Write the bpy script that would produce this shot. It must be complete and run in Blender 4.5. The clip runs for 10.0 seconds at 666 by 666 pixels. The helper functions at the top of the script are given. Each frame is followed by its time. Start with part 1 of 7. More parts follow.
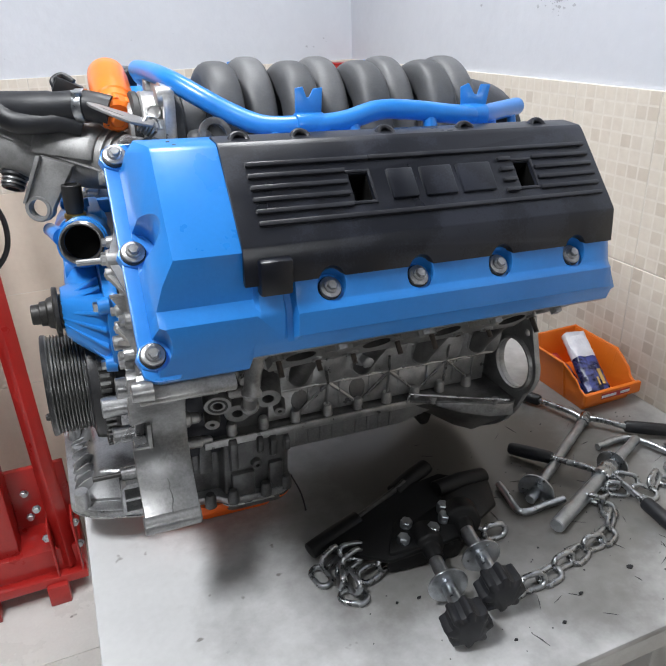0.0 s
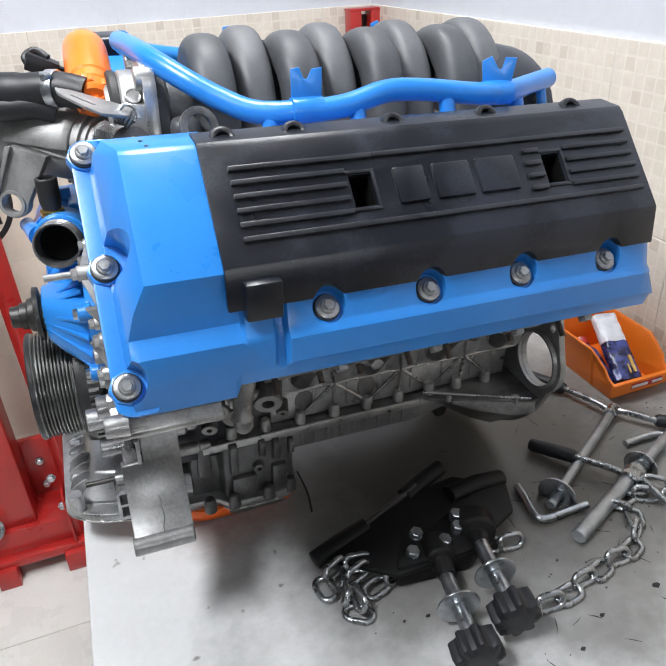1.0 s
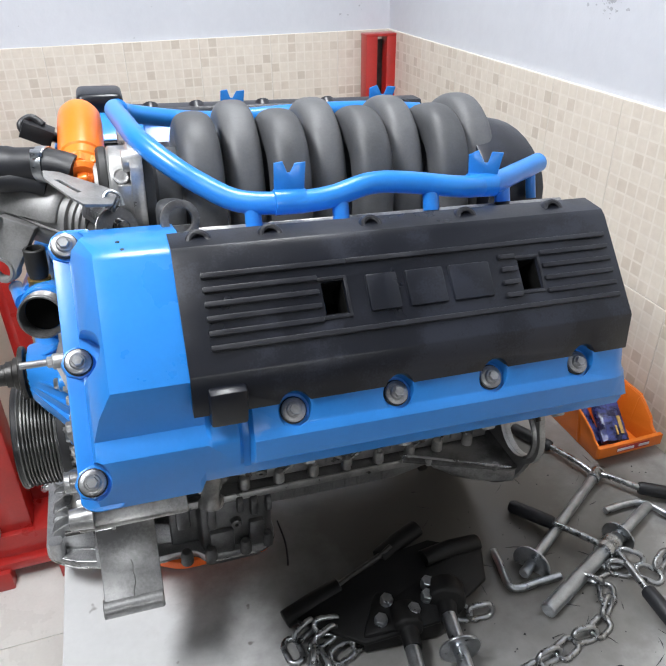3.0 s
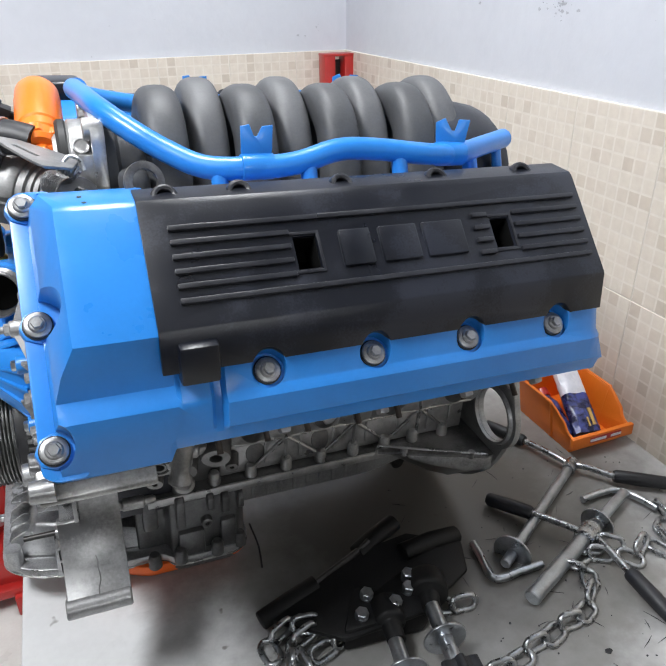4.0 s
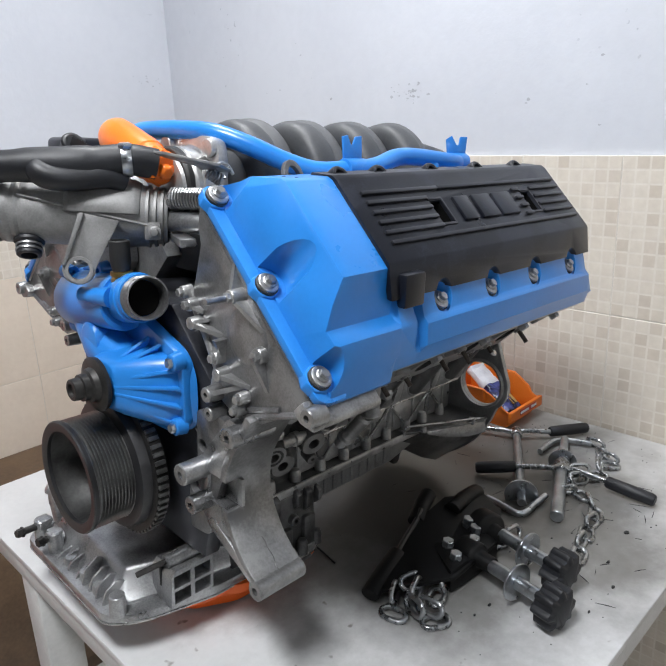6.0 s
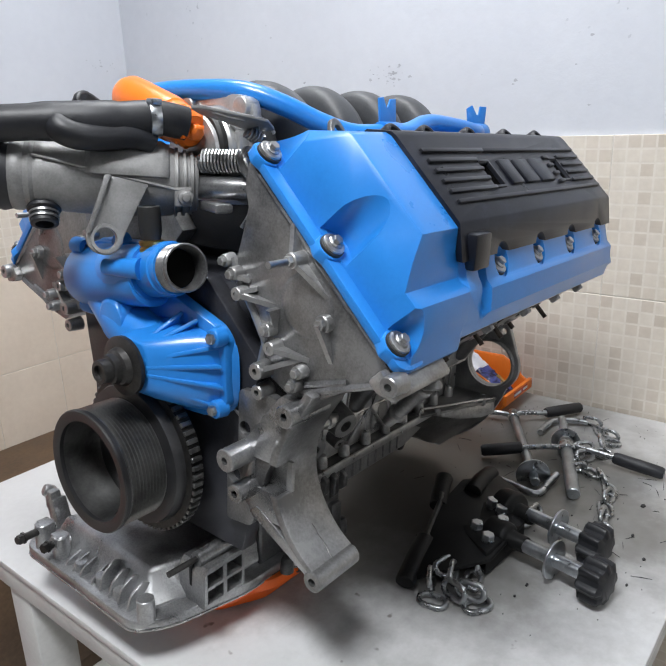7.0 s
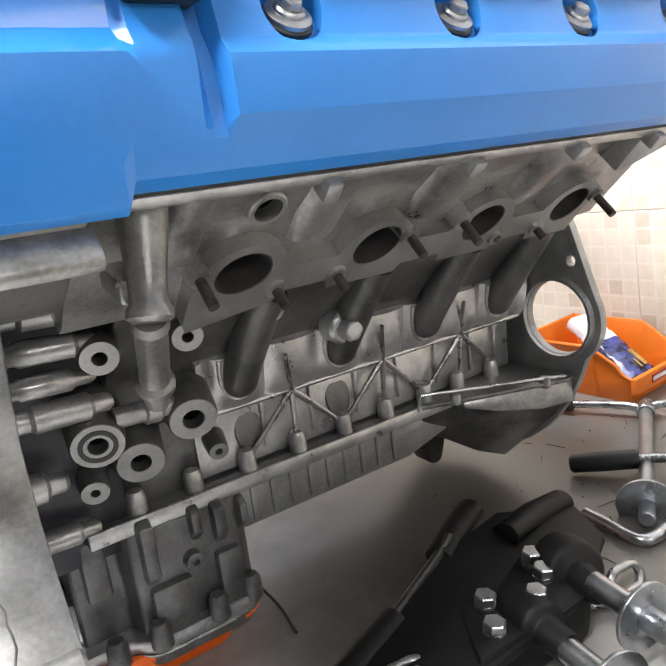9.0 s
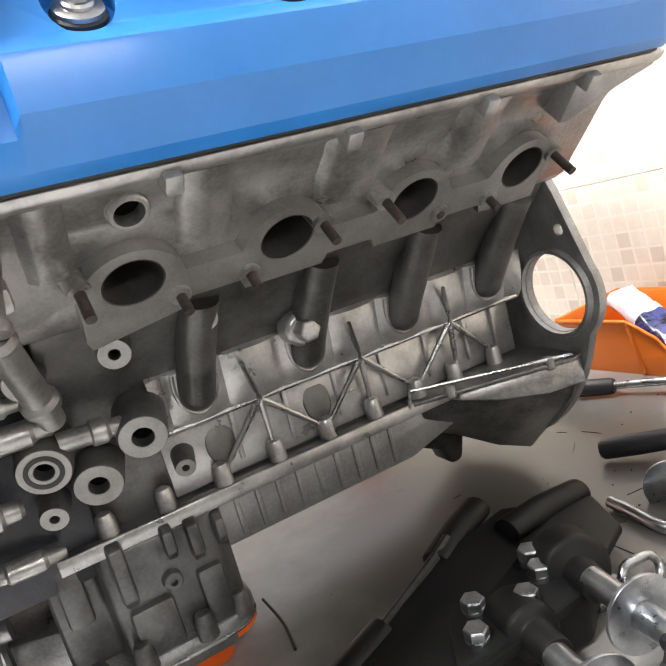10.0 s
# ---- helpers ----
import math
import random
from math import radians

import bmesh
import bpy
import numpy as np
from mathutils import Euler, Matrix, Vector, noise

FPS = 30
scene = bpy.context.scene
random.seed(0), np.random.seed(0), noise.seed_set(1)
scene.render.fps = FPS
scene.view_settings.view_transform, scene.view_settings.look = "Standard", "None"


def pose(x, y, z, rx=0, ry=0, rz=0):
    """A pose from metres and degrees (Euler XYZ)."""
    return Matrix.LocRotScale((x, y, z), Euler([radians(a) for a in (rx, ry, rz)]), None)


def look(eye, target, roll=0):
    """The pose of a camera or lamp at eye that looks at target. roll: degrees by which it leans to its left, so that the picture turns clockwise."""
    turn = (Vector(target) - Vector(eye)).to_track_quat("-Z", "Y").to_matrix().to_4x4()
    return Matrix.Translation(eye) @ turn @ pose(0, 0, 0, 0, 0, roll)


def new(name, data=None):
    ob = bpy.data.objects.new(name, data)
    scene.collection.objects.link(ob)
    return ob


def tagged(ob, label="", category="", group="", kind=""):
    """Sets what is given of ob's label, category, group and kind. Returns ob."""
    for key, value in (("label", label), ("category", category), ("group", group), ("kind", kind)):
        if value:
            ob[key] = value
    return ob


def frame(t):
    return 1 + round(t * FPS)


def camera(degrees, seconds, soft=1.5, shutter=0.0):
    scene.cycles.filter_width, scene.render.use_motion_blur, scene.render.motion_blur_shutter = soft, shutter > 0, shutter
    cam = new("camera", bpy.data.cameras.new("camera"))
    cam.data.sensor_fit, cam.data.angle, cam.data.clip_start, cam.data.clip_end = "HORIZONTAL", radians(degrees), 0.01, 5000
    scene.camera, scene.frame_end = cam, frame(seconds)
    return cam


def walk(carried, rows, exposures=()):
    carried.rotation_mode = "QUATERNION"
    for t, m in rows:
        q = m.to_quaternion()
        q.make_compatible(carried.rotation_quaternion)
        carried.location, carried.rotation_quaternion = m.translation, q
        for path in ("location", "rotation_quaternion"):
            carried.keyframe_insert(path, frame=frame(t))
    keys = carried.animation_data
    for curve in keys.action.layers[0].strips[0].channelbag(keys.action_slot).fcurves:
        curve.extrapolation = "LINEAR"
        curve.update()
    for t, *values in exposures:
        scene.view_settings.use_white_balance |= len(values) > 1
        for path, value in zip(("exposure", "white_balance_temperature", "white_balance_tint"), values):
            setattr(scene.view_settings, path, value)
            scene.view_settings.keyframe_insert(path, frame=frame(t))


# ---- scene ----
cam = camera(52.8, 10.0)
PATH = [
    (0, (-0.225, -0.569, 1.49), (0.443, 1.111, 0.634), -2.0),
    (0.5, (-0.191, -0.518, 1.496), (0.375, 1.142, 0.535), -6.1),
    (1, (-0.164, -0.486, 1.52), (0.402, 1.15, 0.519), -3.0),
    (1.5, (-0.129, -0.452, 1.555), (0.347, 1.201, 0.534), -2.4),
    (2, (-0.117, -0.445, 1.597), (0.322, 1.208, 0.56), -1.8),
    (2.5, (-0.109, -0.455, 1.618), (0.364, 1.192, 0.587), -1.4),
    (4, (-0.126, -0.474, 1.537), (0.521, 1.179, 0.616), -0.6),
    (4.5, (-0.167, -0.499, 1.484), (0.602, 1.187, 0.732), -1.6),
    (5, (-0.287, -0.509, 1.456), (0.706, 1.094, 0.789), -0.9),
    (5.5, (-0.458, -0.484, 1.438), (0.734, 1.0, 0.825), -1.8),
    (7, (-0.631, -0.292, 1.389), (0.854, 0.912, 0.803), -2.1),
    (7.5, (-0.553, -0.308, 1.321), (0.827, 1.04, 0.794), -2.7),
    (8, (-0.376, -0.352, 1.286), (0.81, 1.182, 0.796), -4.9),
    (8.5, (-0.268, -0.305, 1.225), (0.931, 1.223, 0.749), -7.8),
    (9, (-0.17, -0.264, 1.184), (0.851, 1.389, 0.711), -10.6),
    (9.2, (-0.135, -0.260, 1.179), (0.815, 1.392, 0.572), -11.5),
    (9.5, (-0.104, -0.28, 1.185), (0.796, 1.433, 0.677), -12.9),
    (9.7, (-0.084, -0.310, 1.165), (0.829, 1.446, 0.876), -17.7),
    (10, (-0.07, -0.302, 1.141), (0.722, 1.499, 0.779), -18.7),
]
EXPOSURES = [(0.0, 0.45, 6500, 11), (1.0, 0.68, 6500, 11), (2.5, 0.6, 6500, 11), (5.5, 0.46, 6500, 11), (7.0, 0.4, 6500, 11), (7.5, 0.5, 6500, 11), (8.0, 0.88, 6500, 11), (8.5, 1.1, 6700, 11), (9.0, 1.64, 6900, 12), (9.5, 1.98, 7200, 13), (10.0, 1.80, 7100, 13)]
walk(cam, [(t, look(eye, target, roll)) for t, eye, target, roll in PATH], EXPOSURES)

# ---------------------------------------------------------------- light
FLOOR, TABLE = -0.10, 0.80
WALL_X, WALL_Y, TILE_TOP = 0.747, 1.63, 1.357
world = bpy.data.worlds.new("room_world")
scene.world = world
world.use_nodes = True
world.node_tree.nodes["Background"].inputs[0].default_value = (0.80, 0.86, 1.0, 1)
world.node_tree.nodes["Background"].inputs[1].default_value = 0.035
# Two ceiling lamps, then an added fill lamp on the unseen front wall.
LAMPS = [(-0.90, -0.15, 2.72, 0.30, 0.62, 29.0, 0), (0.10, 0.55, 2.72, 0.30, 0.62, 12.5, 0), (-0.30, -2.72, 2.0, 1.25, 0.20, 2.5, 90)]
for lx, ly, lz, sx, sy, power, tip in LAMPS:
    lamp = bpy.data.lights.new("ceiling_and_fill_lamp", "AREA")
    lamp.shape, lamp.size, lamp.size_y, lamp.energy, lamp.color = "RECTANGLE", sx, sy, power, (0.95, 0.98, 1.0)
    lamp_ob = new("ceiling_and_fill_lamp", lamp)
    lamp_ob.matrix_world = pose(lx, ly, lz, tip) @ Matrix.Translation((0, 0, -0.075))


# ---------------------------------------------------------------- materials
def material(name):
    m = bpy.data.materials.new(name)
    m.use_nodes = True
    return m, m.node_tree.nodes, m.node_tree.links, m.node_tree.nodes["Principled BSDF"]


def ramp(nodes, stops):
    r = nodes.new("ShaderNodeValToRGB")
    while len(r.color_ramp.elements) < len(stops):
        r.color_ramp.elements.new(0.5)
    for e, (at, col) in zip(r.color_ramp.elements, stops):
        e.position, e.color = at, (*col, 1) if len(col) == 3 else col
    return r


def noise_tex(nodes, links, scale, detail=4, rough=0.55, coord="Object"):
    tc = nodes.new("ShaderNodeTexCoord")
    n = nodes.new("ShaderNodeTexNoise")
    n.inputs["Scale"].default_value, n.inputs["Detail"].default_value, n.inputs["Roughness"].default_value = scale, detail, rough
    links.new(tc.outputs[coord], n.inputs["Vector"])
    return n


def surface(name, col_a, col_b, rough=(0.4, 0.6), metal=0.0, big=6.0, fine=180.0, bump=0.15, dist=0.0006, coat=0.0, spec=0.5, spread=(0.35, 0.65), speck=None, patch=0.0):
    """A surface with large mottling between two colours, fine relief, and roughness that varies with both."""
    m, nodes, links, b = material(name)
    large = noise_tex(nodes, links, big, 5, 0.6)
    small = noise_tex(nodes, links, fine, 3, 0.6)
    mix = nodes.new("ShaderNodeMath")
    mix.operation = "MULTIPLY_ADD"
    links.new(small.outputs["Fac"], mix.inputs[0])
    mix.inputs[1].default_value = 0.3
    links.new(large.outputs["Fac"], mix.inputs[2])
    sub = nodes.new("ShaderNodeMath")
    sub.operation = "SUBTRACT"
    links.new(mix.outputs[0], sub.inputs[0])
    sub.inputs[1].default_value = 0.15
    r = ramp(nodes, [(spread[0], col_a), (spread[1], col_b)])
    links.new(sub.outputs[0], r.inputs[0])
    colour = r.outputs[0]
    if speck:
        sn = noise_tex(nodes, links, speck[1], 2, 0.5)
        sr = ramp(nodes, [(speck[2], (0, 0, 0)), (speck[2] + 0.04, (1, 1, 1))])
        links.new(sn.outputs["Fac"], sr.inputs[0])
        mx = nodes.new("ShaderNodeMix")
        mx.data_type = "RGBA"
        if patch:
            pn = noise_tex(nodes, links, patch, 2, 0.5)
            pr = ramp(nodes, [(0.60, (0, 0, 0)), (0.66, (1, 1, 1))])
            links.new(pn.outputs["Fac"], pr.inputs[0])
            gate = nodes.new("ShaderNodeMath")
            gate.operation = "MULTIPLY"
            links.new(sr.outputs[0], gate.inputs[0])
            links.new(pr.outputs[0], gate.inputs[1])
            links.new(gate.outputs[0], mx.inputs["Factor"])
        else:
            links.new(sr.outputs[0], mx.inputs["Factor"])
        links.new(colour, mx.inputs["A"])
        mx.inputs["B"].default_value = (*speck[0], 1)
        colour = mx.outputs["Result"]
    links.new(colour, b.inputs["Base Color"])
    mr = nodes.new("ShaderNodeMapRange")
    mr.inputs["From Min"].default_value, mr.inputs["From Max"].default_value = 0.3, 0.7
    mr.inputs["To Min"].default_value, mr.inputs["To Max"].default_value = rough
    links.new(large.outputs["Fac"], mr.inputs["Value"])
    links.new(mr.outputs[0], b.inputs["Roughness"])
    b.inputs["Metallic"].default_value = metal
    b.inputs["Coat Weight"].default_value = coat
    b.inputs["Coat Roughness"].default_value = 0.12
    b.inputs["Specular IOR Level"].default_value = spec
    bp = nodes.new("ShaderNodeBump")
    bp.inputs["Strength"].default_value, bp.inputs["Distance"].default_value = bump, dist
    links.new(small.outputs["Fac"], bp.inputs["Height"])
    links.new(bp.outputs[0], b.inputs["Normal"])
    return m


BLUE = surface("blue_gloss_paint", (0.015, 0.182, 0.56), (0.022, 0.213, 0.63), (0.26, 0.36), big=9, fine=240, bump=0.06, coat=0.15)
BLACK_COVER = surface("black_satin_plastic", (0.0055, 0.0066, 0.0110), (0.0150, 0.0172, 0.0260), (0.26, 0.40), big=13, fine=500, bump=0.14, spread=(0.49, 0.57), spec=0.42)
# Greyer copy of the cover plastic: rubbed bosses, and rib highlights painted in.
RIB_BLACK = surface("rubbed_highlit_plastic", (0.009, 0.0095, 0.013), (0.019, 0.020, 0.025), (0.28, 0.42), big=30, fine=500, bump=0.1, spec=0.5)
RUNNER_PALE = surface("pale_grey_plastic", (0.075, 0.077, 0.082), (0.115, 0.117, 0.122), (0.45, 0.6), big=14, fine=420, bump=0.25, dist=0.0004)
RUNNER = surface("grey_black_plastic", (0.042, 0.044, 0.048), (0.074, 0.076, 0.081), (0.45, 0.6), big=14, fine=420, bump=0.25, dist=0.0004)
RUBBER = surface("black_rubber", (0.0055, 0.0060, 0.0080), (0.014, 0.0150, 0.019), (0.40, 0.56), big=20, fine=300, bump=0.2)
HEAD_ALU = surface("head_aluminium", (0.22, 0.218, 0.214), (0.47, 0.467, 0.462), (0.26, 0.42), metal=0.75, big=26, fine=380, bump=0.25, dist=0.0004)
# Paler block casting: light on skirt and band put into the colour; also bright alloy.
SKIRT_ALU = surface("bright_and_lit_casting", (0.34, 0.338, 0.335), (0.54, 0.537, 0.533), (0.26, 0.38), metal=0.7, big=34, fine=380, bump=0.22, dist=0.0004)
# Darker block casting: oil, plus the shade under the head painted in.
DARK_BLOCK = surface("oily_shaded_casting", (0.070, 0.069, 0.068), (0.150, 0.148, 0.146), (0.32, 0.46), metal=0.55, big=24, fine=330, bump=0.25, dist=0.0005)
SUMP_CAST = surface("greasy_sump_casting", (0.075, 0.075, 0.076), (0.165, 0.165, 0.166), (0.28, 0.42), metal=0.55, big=24, fine=330, bump=0.3, dist=0.0005)
ALU = surface("cast_aluminium", (0.20, 0.201, 0.205), (0.50, 0.505, 0.512), (0.24, 0.40), metal=0.8, big=14, fine=420, bump=0.3, dist=0.0005)
MOUNT_ALU = surface("brushed_mount_aluminium", (0.17, 0.17, 0.172), (0.37, 0.37, 0.37), (0.28, 0.46), metal=0.75, big=14, fine=260, bump=0.25, dist=0.0005)
ALU_DARK = surface("stained_cast_aluminium", (0.22, 0.22, 0.22), (0.40, 0.40, 0.398), (0.36, 0.46), metal=0.6, big=18, fine=380, bump=0.3, dist=0.0005)
BLOCK = surface("grey_cast_block", (0.115, 0.113, 0.112), (0.27, 0.267, 0.264), (0.28, 0.44), metal=0.65, big=26, fine=330, bump=0.3, dist=0.0005)
STEEL = surface("zinc_plated_steel", (0.36, 0.38, 0.405), (0.56, 0.585, 0.615), (0.24, 0.40), metal=1.0, big=60, fine=600, bump=0.15, dist=0.0003)
BOLT_ZINC = surface("dull_zinc_bolt", (0.26, 0.262, 0.266), (0.42, 0.424, 0.43), (0.30, 0.44), metal=0.9, big=60, fine=600, bump=0.2, dist=0.0003)
RIB_ALU = surface("polished_cast_rib", (0.34, 0.338, 0.335), (0.50, 0.498, 0.495), (0.22, 0.34), metal=0.85, big=30, fine=500, bump=0.15)
PORT_FACE = surface("dull_machined_face", (0.21, 0.208, 0.204), (0.32, 0.317, 0.312), (0.32, 0.46), metal=0.65, big=26, fine=500, bump=0.2)
DARK_CASE = surface("blue_black_case", (0.020, 0.021, 0.026), (0.050, 0.052, 0.062), (0.30, 0.46), metal=0.3, big=9, fine=260, bump=0.15)
CASE_ALU = surface("smooth_cast_case", (0.13, 0.129, 0.131), (0.33, 0.329, 0.333), (0.27, 0.42), metal=0.75, big=15, fine=420, bump=0.2, dist=0.0004)
BRIGHT_CAST = surface("bright_cast_edge", (0.27, 0.27, 0.27), (0.44, 0.44, 0.438), (0.28, 0.42), metal=0.75, big=22, fine=400, bump=0.25, dist=0.0004)
DAMPER_BLACK = surface("black_damper_paint", (0.010, 0.010, 0.011), (0.026, 0.026, 0.028), (0.34, 0.48), big=14, fine=260, bump=0.15)
DARK_STEEL = surface("dark_steel", (0.035, 0.034, 0.033), (0.085, 0.082, 0.080), (0.36, 0.5), metal=0.8, big=25, fine=300, bump=0.2)
PULLEY = surface("worn_pulley_steel", (0.095, 0.095, 0.093), (0.20, 0.20, 0.197), (0.26, 0.38), metal=0.85, big=18, fine=260, bump=0.15)
RUST_STEEL = surface("rusty_steel", (0.055, 0.045, 0.039), (0.115, 0.096, 0.084), (0.4, 0.6), metal=0.6, big=60, fine=400, bump=0.3)
CAST_GREY = surface("matt_cast_alloy", (0.18, 0.179, 0.178), (0.30, 0.298, 0.295), (0.40, 0.54), metal=0.35, big=24, fine=420, bump=0.45, dist=0.0005)
CHROME = surface("chain_steel", (0.28, 0.29, 0.30), (0.45, 0.465, 0.48), (0.20, 0.36), metal=1.0, big=80, fine=500, bump=0.1, dist=0.0003)
ORANGE = surface("orange_paint", (0.83, 0.17, 0.012), (0.90, 0.20, 0.018), (0.28, 0.38), big=14, fine=300, bump=0.06, coat=0.3)
SUMP_ORANGE = surface("orange_sump_paint", (0.72, 0.105, 0.008), (0.82, 0.135, 0.012), (0.4, 0.55), big=14, fine=300, bump=0.1)
BIN_ORANGE = surface("orange_plastic", (0.72, 0.165, 0.010), (0.80, 0.19, 0.016), (0.38, 0.5), big=10, fine=350, bump=0.08)
RED = surface("red_enamel", (0.36, 0.016, 0.014), (0.46, 0.022, 0.018), (0.26, 0.42), big=8, fine=150, bump=0.06, coat=0.2)
BLACK_PAINT = surface("black_powder_coat", (0.0030, 0.0030, 0.0033), (0.0080, 0.0080, 0.0085), (0.45, 0.60), big=16, fine=350, bump=0.3, spec=0.28)
BRASS = surface("brass", (0.55, 0.36, 0.12), (0.68, 0.46, 0.17), (0.28, 0.4), metal=1.0, big=40, fine=400, bump=0.1)
PLASTER = surface("blue_grey_plaster", (0.58, 0.60, 0.65), (0.63, 0.65, 0.70), (0.5, 0.7), big=2.2, fine=38, bump=0.34, dist=0.0025, speck=((0.40, 0.42, 0.47), 60, 0.70), patch=1.6)
# For walls out of view: coloured dark to cut the light they bounce.
BOUNCE_CUT_PLASTER = surface("grey_plaster", (0.11, 0.115, 0.125), (0.15, 0.155, 0.165), (0.5, 0.7), big=2.2, fine=38, bump=0.25, dist=0.002)
CEILING = surface("grey_white_ceiling_paint", (0.56, 0.56, 0.55), (0.64, 0.64, 0.63), (0.6, 0.8), big=2, fine=60, bump=0.1)
GROUT = surface("pale_grout", (0.62, 0.58, 0.52), (0.74, 0.70, 0.64), (0.7, 0.85), big=6, fine=200, bump=0.2)


def laminate():
    """White laminate under a greasy grey-brown film, thickest about the tools and chains, that also carries the
    engine's painted shade.
    """
    m = surface("worn_white_laminate", (0.52, 0.522, 0.524), (0.60, 0.603, 0.606), (0.27, 0.33), big=3.5, fine=90, bump=0.05, speck=((0.22, 0.21, 0.20), 34, 0.735))
    nodes, links = m.node_tree.nodes, m.node_tree.links
    b = nodes["Principled BSDF"]
    clean = b.inputs["Base Color"].links[0].from_socket
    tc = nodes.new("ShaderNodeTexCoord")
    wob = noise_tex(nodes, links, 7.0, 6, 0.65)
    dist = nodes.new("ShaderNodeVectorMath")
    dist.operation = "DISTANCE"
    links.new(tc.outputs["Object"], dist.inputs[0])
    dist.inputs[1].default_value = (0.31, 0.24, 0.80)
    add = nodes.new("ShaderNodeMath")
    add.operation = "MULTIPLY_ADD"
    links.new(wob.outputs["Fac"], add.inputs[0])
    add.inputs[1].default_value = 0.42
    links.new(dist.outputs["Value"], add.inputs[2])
    # Grime and the engine's soft bench shade share this one darkening mask.
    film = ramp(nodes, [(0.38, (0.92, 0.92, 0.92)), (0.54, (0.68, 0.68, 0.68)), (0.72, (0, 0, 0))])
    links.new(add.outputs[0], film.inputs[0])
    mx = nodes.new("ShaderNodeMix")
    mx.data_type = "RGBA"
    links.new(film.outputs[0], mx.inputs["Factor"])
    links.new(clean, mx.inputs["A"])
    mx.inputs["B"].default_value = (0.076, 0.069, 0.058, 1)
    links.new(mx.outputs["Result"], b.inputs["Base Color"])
    return m


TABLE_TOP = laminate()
TABLE_FRAME = surface("grey_painted_frame", (0.48, 0.48, 0.47), (0.60, 0.60, 0.59), (0.4, 0.6), big=5, fine=150, bump=0.1)
FLOOR_TILE = surface("white_floor_tile", (0.66, 0.65, 0.62), (0.76, 0.75, 0.72), (0.22, 0.36), big=4, fine=120, bump=0.03, speck=((0.25, 0.24, 0.22), 22, 0.72))
GASKET = surface("black_gasket", (0.012, 0.012, 0.012), (0.02, 0.02, 0.02), (0.5, 0.6))
# Near-black that paints the shade inside holes and recesses.
VOID_BLACK = surface("unlit_hollow", (0.0015, 0.0015, 0.0015), (0.003, 0.003, 0.003), (0.8, 0.9), spec=0.1)
PORT_DARK = surface("dark_port", (0.014, 0.013, 0.0125), (0.04, 0.037, 0.036), (0.6, 0.8), metal=0.3, big=40, fine=200)
DIFFUSER, dn, dl, db = material("lit_diffuser")
db.inputs["Base Color"].default_value = (0.9, 0.9, 0.9, 1)
db.inputs["Emission Color"].default_value = (0.95, 0.98, 1.0, 1)
db.inputs["Emission Strength"].default_value = 6.0

CELL = 0.0262


